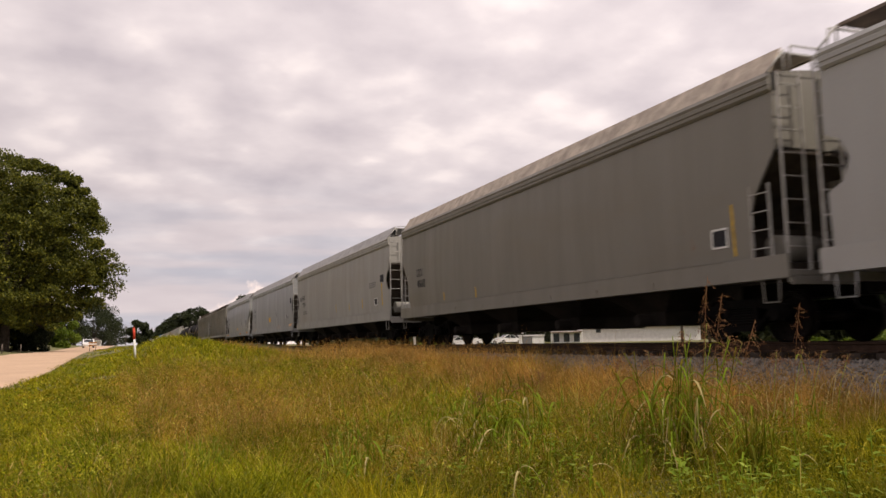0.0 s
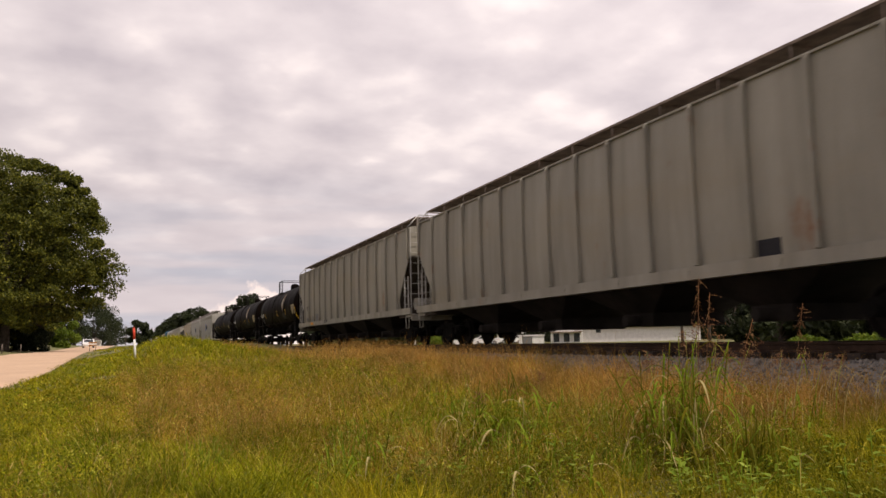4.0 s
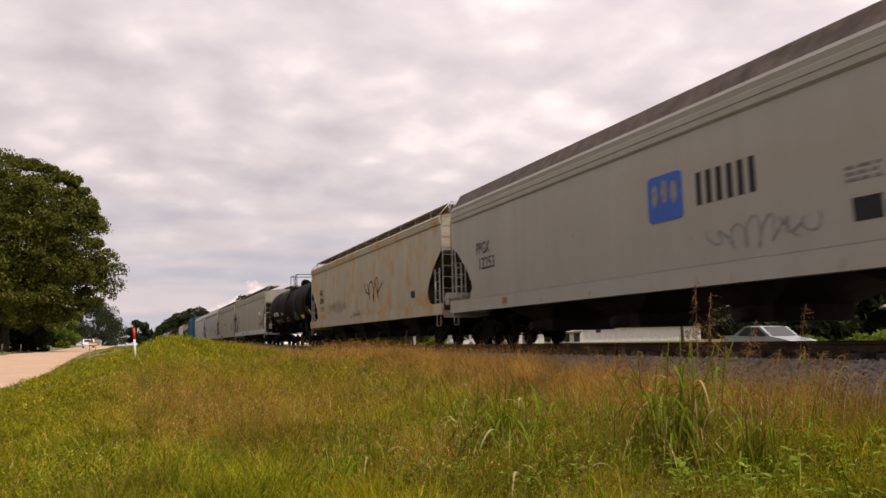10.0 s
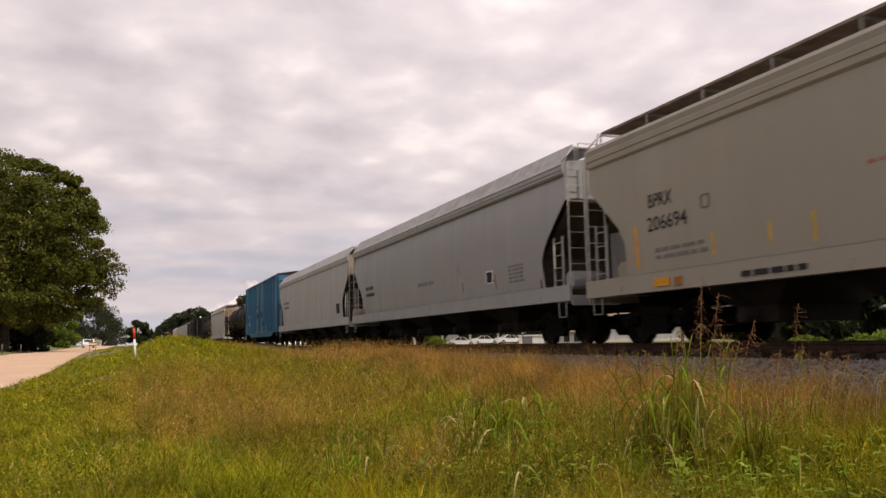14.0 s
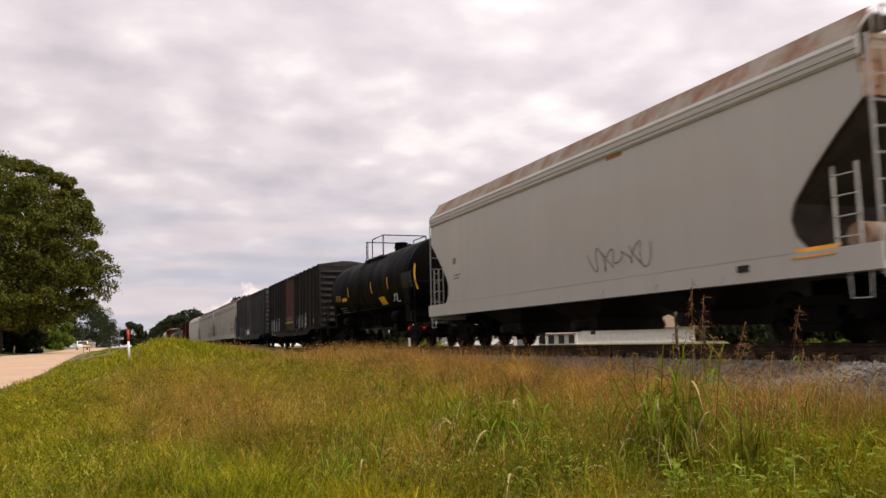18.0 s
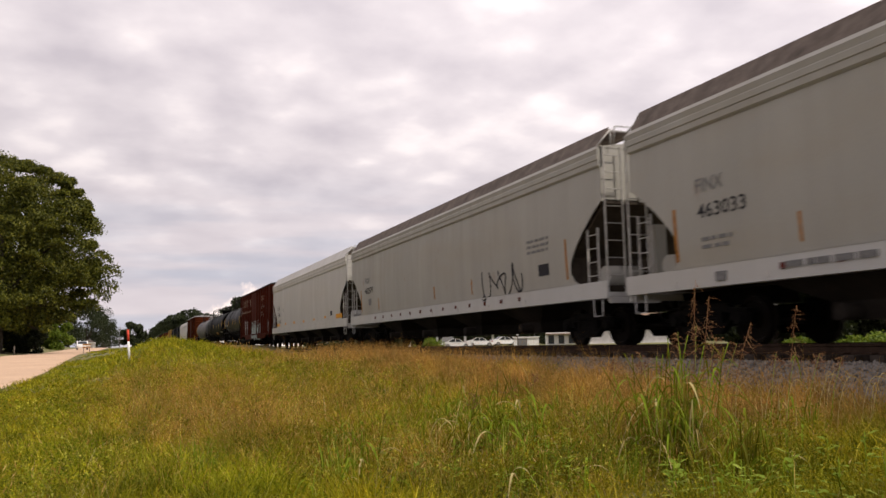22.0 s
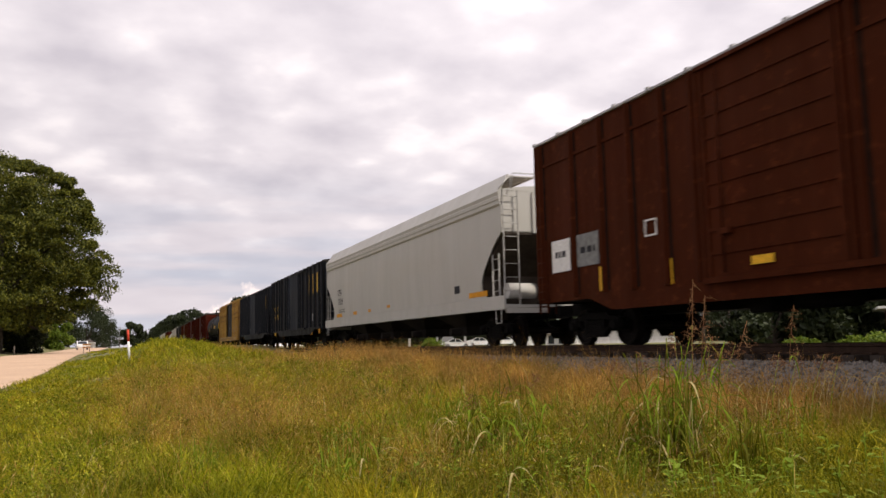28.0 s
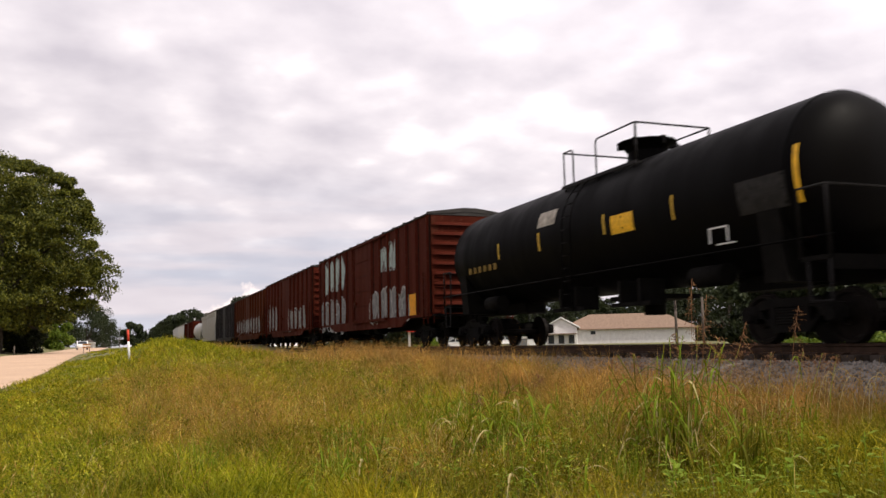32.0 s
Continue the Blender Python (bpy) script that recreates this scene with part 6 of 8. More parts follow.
blades("seeding_grass", "reddish brown seeding grass in a hazy veil",
       [(36000, 5.5, 12, (0.30, 0.52), 0.0013, 0.6, lambda x, y: smoothstep(3.4, 5.0, x) * smoothstep(5.2, 6.5, y) + 0.7 * np.exp(-((x - 1.2) / 1.4) ** 2 - ((y - 12) / 4.0) ** 2)),
        (40000, 12, 26, (0.30, 0.50), 0.0026, 0.6, lambda x, y: np.maximum(smoothstep(2.6, 4.8, x) * 0.9, np.exp(-((x - 1.2) / 1.4) ** 2 - ((y - 13) / 5.0) ** 2)))], HAZE, 6)
blades("edge_grass", "tall brownish grass along the foot of the ballast",
       [(60000, 7, 10, (0.34, 0.56), 0.0016, 0.5, edge),
        (90000, 9, 26, (0.36, 0.54), 0.0032, 0.45, edge),
        (26000, 26, 70, (0.34, 0.54), 0.010, 0.4, edge)], HAZE, 6)


blades("roadside_grass", "short green grass round the verge",
       [(26000, 0.7, 14, (0.08, 0.22), 0.009, 0.45, lambda x, y: np.ones_like(x)),
        (16000, 14, 40, (0.1, 0.26), 0.02, 0.4, lambda x, y: np.ones_like(x))], GREEN, 12, a0=62, a1=340)
blades("near_grass", "short green grass close by",
       [(4000, 0.8, 3.4, (0.06, 0.16), 0.006, 0.45, lambda x, y: np.ones_like(x))], GREEN, 12, a0=-20, a1=62)


def leaflets():
    """Small broad leaves of low weeds, two triangles each, on short stalks among the grass."""
    P = []
    for n, near, far, up, chance in ((110000, 3.2, 9, 0.36, lambda x, y: 0.05 + 0.4 * (patchy(x, y, 0.8, 21.0) > 0.16) + 0.5 * smoothstep(2.6, 3.4, x) * (y < 4.9)),
                                     (90000, 9, 22, 0.36, lambda x, y: 0.08 + 0.6 * (patchy(x, y, 0.6, 33.0) > 0.12))):
        k = 8
        cx, cy = scatter(n // k, near, far)
        keep = rng.uniform(size=len(cx)) < chance(cx, cy)
        cx, cy = cx[keep], cy[keep]
        off = rng.normal(size=(len(cx), k, 2)) * 0.06
        x, y = (cx[:, None] + off[:, :, 0]).ravel(), (cy[:, None] + off[:, :, 1]).ravel()
        P.append(np.stack([x, y, ground_z(x, y) + up * rng.uniform(0.25, 1.0, len(x))], 1))
    P = np.concatenate(P)
    me = leaves_mesh("low_weeds", P, 0.0060 + 0.0008 * P[:, 1:2], LEAFLET)
    tagged(part("low_weeds", me, None), "low broad-leaved weeds mixed into the grass", "weeds", kind="stuff")


def spikes():
    """Seed spikes: a thin stem and a slim diamond head."""
    B = []
    for n, near, far in ((6000, 4.5, 10), (7000, 10, 24)):
        x, y = scatter(n, near, far)
        keep = rng.uniform(size=len(x)) < np.clip(1.1 - 1.3 * greenness(x, y), 0.03, 1)
        x, y = x[keep], y[keep]
        B.append(np.stack([x, y, ground_z(x, y) - 0.02], 1))
    b = np.concatenate(B)
    n = len(b)
    h = rng.uniform(0.26, 0.5, (n, 1))
    ln = rng.normal(scale=0.3, size=(n, 2))
    ax = np.concatenate([ln, np.ones((n, 1))], 1)
    q = b + ax * h
    tip = q + (ax + np.concatenate([ln, np.zeros((n, 1))], 1) * 0.8) * rng.uniform(0.025, 0.06, (n, 1))
    a = rng.uniform(0, math.pi, n)
    sd = np.stack([np.cos(a), np.sin(a), np.zeros(n)], 1)
    wd = 0.0022 + 0.0003 * b[:, 1:2]
    mid = q * 0.55 + tip * 0.45
    co = np.stack([b - sd * 0.0012, b + sd * 0.0012, q, mid - sd * wd, mid + sd * wd, tip], 1).reshape(-1, 3)
    i = np.arange(n)[:, None] * 6
    tris = np.concatenate([i + np.array([[0, 1, 2]]), i + np.array([[2, 4, 3]]), i + np.array([[3, 4, 5]])], 1).reshape(-1, 3)
    tagged(part("seed_spikes", np_mesh("seed_spikes", co, tris, SPIKE), None), "pale tan seed spikes standing over the grass", "grass", kind="stuff")


blades("pale_stems", "thin pale straw stems standing in the grass",
       [(1400, 4.5, 11, (0.25, 0.5), 0.0018, 0.8, lambda x, y: 0.15 + 0.85 * (1 - greenness(x, y))),
        (1600, 11, 24, (0.25, 0.45), 0.0032, 0.8, lambda x, y: 0.1 + 0.9 * (1 - greenness(x, y)))], STRAW, 2)
leaflets()
spikes()


def veil():
    """Loose seed heads of fine grass: a few dozen specks about the top of every stem, that run together into a reddish veil."""
    P = []
    for n, near, far, chance in ((9000, 5.0, 12, lambda x, y: 0.02 + 0.8 * smoothstep(3.9, 5.2, x) * smoothstep(5.4, 6.6, y) + 0.8 * np.exp(-((x - 1.3) / 1.2) ** 2 - ((y - 9.5) / 3.0) ** 2)),
                                 (9000, 12, 28, lambda x, y: 0.02 + 0.55 * smoothstep(3.6, 5.8, x) + 0.8 * np.exp(-((x - 0.9) / 1.5) ** 2 - ((y - 15) / 5.0) ** 2))):
        x, y = scatter(n, near, far)
        keep = (rng.uniform(size=len(x)) < chance(x, y)) & (mown(x, y) < 0.5)
        x, y = x[keep], y[keep]
        top = ground_z(x, y) + rng.uniform(0.34, 0.56, len(x))
        k = 16
        c = np.stack([x, y, top], 1)[:, None] + rng.normal(size=(len(x), k, 3)) * np.array([0.055, 0.055, 0.07])
        P.append(c.reshape(-1, 3))
    P = np.concatenate(P)
    me = leaves_mesh("seed_veil", P, 0.0024 + 0.00034 * P[:, 1:2], HAZE)
    tagged(part("seed_veil", me, None), "reddish tan veil of fine seed heads over the grass", "grass", kind="stuff")


veil()
SWAY = []


def arching(name, label, cx, cy, n, height, spread, width, material, seed, droop=0.5, category="weed", wide=1.0):
    """A clump of long arching blades, each a folded strip of six segments."""
    r = np.random.default_rng(seed)
    m = Mesh()
    for i in range(n):
        a, d = r.uniform(0, 2 * math.pi), r.uniform(0, spread)
        bx, by = d * math.cos(a) * 0.6, d * math.sin(a) * 0.6
        ha = a + r.normal(scale=0.6)
        L, w = height * r.uniform(0.55, 1.1), width * r.uniform(0.6, 1.2)
        out = r.uniform(0.04, 0.5) ** 1.3 * wide
        pts = []
        for k in range(7):
            t = k / 6
            rad = out * L * t ** 1.6
            z = L * (t - droop * r.uniform(0.6, 1.2) * out * t ** 3 * 1.6)
            pts.append(Vector((bx + math.cos(ha) * rad, by + math.sin(ha) * rad, max(z, 0.02))))
        side = Vector((-math.sin(ha), math.cos(ha), 0))
        k0 = len(m.v)
        for k, p in enumerate(pts):
            ww = w * (1 - (k / 6) ** 2 * 0.95)
            m.v += [tuple(p - side * ww), tuple(p + Vector((0, 0, -ww * 0.4))), tuple(p + side * ww)]
        for k in range(6):
            q = k0 + k * 3
            m.face((q, q + 1, q + 4, q + 3))
            m.face((q + 1, q + 2, q + 5, q + 4))
    ob = part(name, m, material, None, "", pose(cx, cy, float(ground_z(cx, cy)) - 0.02))
    tagged(ob, label, category)
    SWAY.append((ob, seed, 1.5 if height > 0.9 else 0.8))
    return ob


def panicle(cx, cy, height, lean, seed, size=0.32):
    """A tall stem with a loose drooping seed head."""
    r = np.random.default_rng(seed)
    st = empty("seed_stalk", pose(cx, cy, float(ground_z(cx, cy)) - 0.02))
    tagged(st, "tall grass stalk with a brown drooping seed head", "weed", "seed stalks")
    m = Mesh()
    top = Vector((lean[0], lean[1], height))
    mid = Vector((lean[0] * 0.3, lean[1] * 0.3, height * 0.6))
    m.tube((0, 0, 0), mid, 0.0035, 5, 0.003)
    m.tube(mid, top, 0.003, 5, 0.0015)
    part("stem", m, WEED, st)
    h = Mesh()
    for i in range(26):
        t = i / 26
        p = mid.lerp(top, 0.55 + 0.45 * t)
        a = r.uniform(0, 2 * math.pi)
        L = size * (1 - t * 0.6) * r.uniform(0.5, 1)
        q = p + Vector((math.cos(a) * L * 0.6, math.sin(a) * L * 0.6, L * r.uniform(-0.35, 0.5)))
        h.tube(p, q, 0.0018, 3, 0.001)
        for k in range(5):
            c = p.lerp(q, 0.35 + 0.16 * k) + Vector(r.normal(scale=0.006, size=3))
            d = Vector(r.normal(scale=1, size=3)).normalized() * 0.011
            e = Vector(r.normal(scale=1, size=3)).normalized() * 0.0045
            k0 = len(h.v)
            h.v += [tuple(c - d), tuple(c + e), tuple(c + d), tuple(c - e)]
            h.face((k0, k0 + 1, k0 + 2, k0 + 3))
    part("seed_head", h, PANIC, st)
    SWAY.append((st, seed, 3.5))


def tall_stalk(cx, cy, height, lean, seed, leaves=6, head=0.0, leaf=0.5):
    """A jointed green stalk with long drooping leaves, and a loose seed head where it has flowered."""
    r = np.random.default_rng(seed)
    st = empty("tall_stalk", pose(cx, cy, float(ground_z(cx, cy)) - 0.02))
    tagged(st, "tall green grass stalk with drooping seed head" if head else "tall green grass stalk with long drooping leaves", "weed", "tall stalks")
    at = lambda t: Vector((lean[0] * t ** 1.8, lean[1] * t ** 1.8, height * t * (1 - 0.06 * t)))
    part("stem", Mesh().path([at(k / 7) for k in range(8)], 0.0024 if head else 0.0040, 5), PANIC if head else (WEED if seed % 3 else DEEP), st)
    for i in range(leaves):
        p = at(0.18 + 0.66 * (i + r.uniform(0, 0.6)) / leaves)
        a = r.uniform(0, 2 * math.pi)
        L, w = leaf * r.uniform(0.6, 1.15), 0.0085 * r.uniform(0.7, 1.3)
        rise, side = r.uniform(0.35, 0.9), Vector((-math.sin(a), math.cos(a), 0))
        m = Mesh()
        for k in range(8):
            t = k / 7
            q = p + Vector((math.cos(a), math.sin(a), 0)) * L * (t * 0.75) + Vector((0, 0, L * (rise * t - (0.55 + rise) * t ** 2.4)))
            ww = w * (0.45 + 1.6 * t * (1 - t) * 1.5) * (1 - t ** 4) + 0.0008
            m.v += [tuple(q - side * ww), tuple(q + Vector((0, 0, -ww * 0.5))), tuple(q + side * ww)]
        for k in range(7):
            q = k * 3
            m.face((q, q + 1, q + 4, q + 3))
            m.face((q + 1, q + 2, q + 5, q + 4))
        part("leaf", m, STRAW if r.uniform() < 0.07 else (WEED if r.uniform() < 0.5 else DEEP), st)
    if head:
        h = Mesh()
        for i in range(17):
            t = i / 17
            p = at(1.0 - 0.26 * (1 - t))
            a = r.uniform(0, 2 * math.pi)
            L = head * (1 - t * 0.6) * r.uniform(0.5, 1)
            q = p + Vector((math.cos(a) * L * 0.5 + lean[0] * 0.25, math.sin(a) * L * 0.5, L * r.uniform(-0.9, 0.1)))
            h.tube(p, q, 0.0015, 3, 0.0008)
            for k in range(6):
                c = p.lerp(q, 0.3 + 0.14 * k) + Vector(r.normal(scale=0.006, size=3))
                d = Vector(r.normal(size=3)).normalized() * 0.010
                e = Vector(r.normal(size=3)).normalized() * 0.004
                k0 = len(h.v)
                h.v += [tuple(c - d), tuple(c + e), tuple(c + d), tuple(c - e)]
                h.face((k0, k0 + 1, k0 + 2, k0 + 3))
        part("seed_head", h, PANIC, st)
    SWAY.append((st, seed, 2.6))


def foxtail(cx, cy, height, bow, seed):
    """A thin stem that bows over to a furry, pale drooping spike."""
    r = np.random.default_rng(seed)
    st = empty("foxtail_stalk", pose(cx, cy, float(ground_z(cx, cy)) - 0.02))
    tagged(st, "thin bowed stalk with a pale furry drooping spike", "weed", "foxtail stalks")
    at = lambda t: Vector((bow[0] * t ** 2.5, bow[1] * t ** 2.5, height * (t - 0.18 * max(t - 0.6, 0) ** 2 * 14)))
    part("stem", Mesh().path([at(k / 9) for k in range(10)], 0.0022, 4), STRAW, st)
    h = Mesh()
    for i in range(90):
        c = at(0.80 + 0.2 * i / 90)
        d = Vector(r.normal(size=3)).normalized() * 0.012
        e = Vector(r.normal(size=3)).normalized() * 0.0022
        k0 = len(h.v)
        h.v += [tuple(c - e), tuple(c + e), tuple(c + d)]
        h.face((k0, k0 + 1, k0 + 2))
    part("seed_spike", h, SPIKE, st)
    SWAY.append((st, seed, 3.0))


FRESH = grass_material("fresh_weed_leaf", [(0.0, (0.11, 0.17, 0.012)), (0.6, (0.19, 0.26, 0.028)), (1.0, (0.32, 0.38, 0.07))])


def broad_weed(cx, cy, height, seed, n=16, leaf=0.05):
    r = np.random.default_rng(seed)
    w = empty("broadleaf_weed", pose(cx, cy, float(ground_z(cx, cy)) - 0.02))
    tagged(w, "light green broad-leaved weed in the grass", "weed", "broadleaf weeds")
    m = Mesh()
    m.tube((0, 0, 0), (0.02, 0.01, height), 0.006, 5, 0.003)
    part("stem", m, WEED, w)
    lm = Mesh()
    for i in range(n):
        t = 0.25 + 0.75 * i / n
        a = i * 2.4 + r.uniform(-0.3, 0.3)
        L = leaf * r.uniform(0.7, 1.4)
        p = Vector((0.02 * t, 0.01 * t, height * t))
        d = Vector((math.cos(a), math.sin(a), r.uniform(-0.1, 0.6)))
        s = Vector((-math.sin(a), math.cos(a), 0)) * L * 0.55
        c0 = p + d * L * 0.5
        k0 = len(lm.v)
        pts = [c0, c0 + d * L * 0.5 + s * 0.8, c0 + d * L * 1.2 + s, c0 + d * L * 2.0 + Vector((0, 0, -L * 0.3)), c0 + d * L * 1.2 - s, c0 + d * L * 0.5 - s * 0.8]
        lm.v += [tuple(q) for q in pts]
        lm.face((k0, k0 + 1, k0 + 2, k0 + 3))
        lm.face((k0, k0 + 3, k0 + 4, k0 + 5))
        lm.tube(p, c0, 0.002, 3)
    part("leaves", lm, FRESH, w)


def build_weeds():
    arching("tall_grass_clump", "tall dark green grass clump with arching blades", 4.28, 5.85, 110, 0.78, 0.38, 0.007, DEEP, 1, 0.9, wide=1.9)
    arching("tall_grass_clump", "loose outer blades of the tall grass clump", 4.30, 5.8, 40, 0.95, 0.30, 0.006, WEED, 12, 1.1, wide=2.2)
    arching("pale_grass_clump", "pale dry arching blades in the tall clump", 4.32, 5.75, 9, 1.12, 0.2, 0.008, STRAW, 2, 1.2, wide=2.4)
    arching("grass_clump", "arching green grass clump in the dry field", 3.2, 6.9, 90, 0.7, 0.5, 0.008, WEED, 3, 0.9, wide=1.9)
    arching("pale_grass_clump", "pale bent blades in the green clump", 3.25, 7.05, 14, 0.85, 0.3, 0.008, STRAW, 13, 1.0, wide=1.9)
    arching("grass_clump", "dark green arching grass clump", 4.15, 4.85, 120, 0.62, 0.16, 0.008, DEEP, 4, 0.6, wide=0.8)
    arching("grass_clump", "arching green grass clump near the ballast", 5.9, 6.0, 40, 0.45, 0.22, 0.007, WEED, 5)
    arching("pale_grass_clump", "sparse pale bent grass blades", 5.7, 6.2, 10, 0.6, 0.3, 0.006, STRAW, 6, 0.9)
    arching("grass_clump", "green grass clump on the verge", 2.2, 8.8, 60, 0.42, 0.4, 0.007, WEED, 8)
    for k, (x, y) in enumerate([(2.7, 7.9), (3.75, 8.2), (2.9, 6.3), (3.9, 9.6), (1.7, 7.0), (4.9, 9.0), (0.6, 7.6), (2.0, 11.5)]):
        arching("grass_clump", "low arching green grass clump", x, y, 70, 0.55, 0.4, 0.008, WEED, 30 + k, 0.9, wide=1.8)
    arching("grass_clump", "sparse tall green grass clump", 4.6, 7.6, 50, 0.6, 0.4, 0.007, WEED, 9)
    arching("grass_clump", "green grass clump in the low weeds", 3.6, 5.6, 60, 0.42, 0.3, 0.007, WEED, 10)
    q = np.random.default_rng(17)
    for i in range(26):
        a, d = q.uniform(0, 2 * math.pi), 0.42 * q.uniform(0, 1) ** 0.7
        tall_stalk(4.28 + d * math.cos(a), 5.85 + d * math.sin(a), q.uniform(0.7, 1.22), (q.normal(scale=0.14), q.normal(scale=0.12)), 500 + i, int(q.integers(4, 8)), 0.0, 0.52)
    for i, (x, y, h, ln) in enumerate([(4.52, 5.9, 1.72, (0.10, 0.02)), (4.62, 5.95, 1.56, (0.16, 0.05)), (4.7, 5.75, 1.30, (0.22, -0.04)), (5.95, 6.35, 1.36, (0.12, 0.0))]):
        tall_stalk(x, y, h, ln, 540 + i, 2, 0.30, 0.40)
    for i in range(30):
        a, d = q.uniform(0, 2 * math.pi), 0.5 * q.uniform(0, 1) ** 0.7
        tall_stalk(3.15 + d * math.cos(a), 6.9 + d * math.sin(a), q.uniform(0.55, 1.0), (q.normal(scale=0.14), q.normal(scale=0.12)), 561 + 3 * i, int(q.integers(5, 8)), 0.0, 0.48)
    for i in range(10):
        tall_stalk(4.1 + q.normal(scale=0.12), 4.75 + q.normal(scale=0.1), q.uniform(0.4, 0.7), (q.normal(scale=0.1), q.normal(scale=0.1)), 590 + i, 5, 0.0, 0.36)
    for i, (x, y) in enumerate([(3.4, 9.2), (2.6, 8.6), (4.0, 10.4), (1.6, 6.3), (5.2, 5.6), (2.9, 5.4)]):
        for k in range(9):
            tall_stalk(x + q.normal(scale=0.22), y + q.normal(scale=0.22), q.uniform(0.35, 0.62), (q.normal(scale=0.12), q.normal(scale=0.12)), 700 + 20 * i + k, 5, 0.0, 0.34)
    for i in range(18):
        foxtail(q.uniform(4.6, 6.8), q.uniform(5.7, 7.6), q.uniform(0.62, 0.92), (q.uniform(0.1, 0.34), q.normal(scale=0.06)), 620 + i)
    r = np.random.default_rng(11)
    heads = [(4.45, 5.8, 1.22, (0.10, 0.05)), (4.5, 5.75, 1.1, (0.16, 0.0)), (4.4, 5.9, 1.16, (0.02, 0.1)), (4.55, 5.7, 1.05, (0.2, -0.05)), (5.7, 6.1, 0.86, (0.14, 0.0)),
             (5.85, 6.0, 0.82, (0.2, 0.02)), (5.6, 6.2, 0.84, (0.15, 0.05)), (4.2, 6.0, 1.0, (-0.1, 0.05)), (4.9, 6.2, 0.85, (0.15, 0.1)), (6.1, 6.0, 0.78, (0.12, 0.0)),
             (3.5, 7.6, 0.72, (0.1, 0.05)), (3.2, 7.4, 0.68, (-0.08, 0.05)), (4.2, 8.4, 0.72, (0.12, 0.0)), (6.2, 7.6, 0.78, (0.1, 0.1)), (5.4, 8.6, 0.76, (0.1, 0.0))]
    for i, (x, y, h, ln) in enumerate(heads):
        panicle(x, y, h, ln, 200 + i, 0.26 if i < 8 else 0.17)
    for i in range(48):
        if i < 26:
            x, y, h = r.uniform(3.2, 4.7), r.uniform(3.3, 4.7), r.uniform(0.30, 0.5)
        else:
            x, y, h = r.uniform(2.0, 4.2), r.uniform(5.4, 7.6), r.uniform(0.26, 0.42)
        broad_weed(x, y, h, 300 + i, int(r.integers(10, 18)), 0.034)


build_weeds()


# ---- ballast stones and ties ----
def build_stones():
    n = 15000
    x = TRACK - rng.uniform(1.3, 3.6, n)
    y = 2.5 + 34 * rng.uniform(0, 1, n) ** 1.6
    over = np.abs(x - TRACK)
    z = np.where(over < 1.75, -0.31, -0.31 - 0.41 * (over - 1.75) / 1.65)
    c = np.stack([x, y, z + 0.004], 1)
    s = rng.uniform(0.018, 0.042, (n, 1)) * (1 + y[:, None] / 60)
    oct_ = np.array([[1, 0, 0], [-1, 0, 0], [0, 1, 0], [0, -1, 0], [0, 0, 1], [0, 0, -1]], float)
    jit = oct_[None] * rng.uniform(0.55, 1.2, (n, 6, 1)) + rng.normal(scale=0.22, size=(n, 6, 3))
    co = (c[:, None] + jit * s[:, None]).reshape(-1, 3)
    f = np.array([[0, 2, 4], [2, 1, 4], [1, 3, 4], [3, 0, 4], [2, 0, 5], [1, 2, 5], [3, 1, 5], [0, 3, 5]])
    tris = (np.arange(n)[:, None, None] * 6 + f[None]).reshape(-1, 3)
    tagged(part("ballast_stones", np_mesh("ballast_stones", co, tris, STONE), None), "loose grey crushed stones on the ballast shoulder", "gravel", kind="stuff")
    bed = bpy.data.objects["ballast_bed"]
    tm = Mesh().box(-1.3, 1.3, -0.115, 0.115, -0.33, -0.155).data("tie", TIE)
    pm = Mesh().box(-0.18, 0.18, -0.09, 0.09, -0.156, -0.135).data("tie_plate", RAILTOP)
    for i in range(150):
        t = part("tie", tm, None, bed, "", pose(TRACK, -4 + i * 0.5, -0.035))
        if i < 70:
            for s in (-0.7535, 0.7535):
                part("tie_plate", pm, None, t, "", pose(s, 0, 0))


build_stones()


# ---- lettering, plates and painted marks on the near sides ----
CLOUDP = plain("spray_grey_teal", (0.13, 0.17, 0.17), 0.7, 0.0, 0.5, 5)
SILLR = plain("dull_red_reflector", (0.09, 0.018, 0.014), 0.5, 0.0, 0.3, 9)
OCHRED = plain("worn_ochre", (0.16, 0.10, 0.016), 0.7, 0.0, 0.5, 7)
LEAFD = plain("emblem_purple", (0.035, 0.018, 0.035), 0.6, 0.0, 0.3, 9)
PLATED = plain("dim_placard", (0.024, 0.023, 0.022), 0.6, 0.0, 0.4, 9)
PALE = plain("worn_letter_white", (0.31, 0.28, 0.23), 0.6, 0.0, 0.5, 6)
FILL = plain("spray_grey_fill", (0.15, 0.15, 0.148), 0.8, 0.0, 0.5, 4)
FADED = plain("faded_letter_cream", (0.27, 0.20, 0.14), 0.6, 0.0, 0.5, 6)


def text(i, words, y, z, size, wide, mat):
    decal_text(TRAIN[i][0], words, y, z, size, mat, SIDES[i], wide)


def plate(i, y0, y1, z0, z1, mat, name="reflector"):
    dim = mat is LETG and CARS[i][0] is tank_car
    if CARS[i][0] is not boxcar and name == "reflector" and z1 - z0 > 2 * (y1 - y0):
        c, w = (y0 + y1) / 2, max(0.03, (y1 - y0) * 0.26)
        y0, y1 = c - w, c + w
    decal_box(TRAIN[i][0], y0, y1, z0, z1, PLATED if dim else mat, SIDES[i], name)


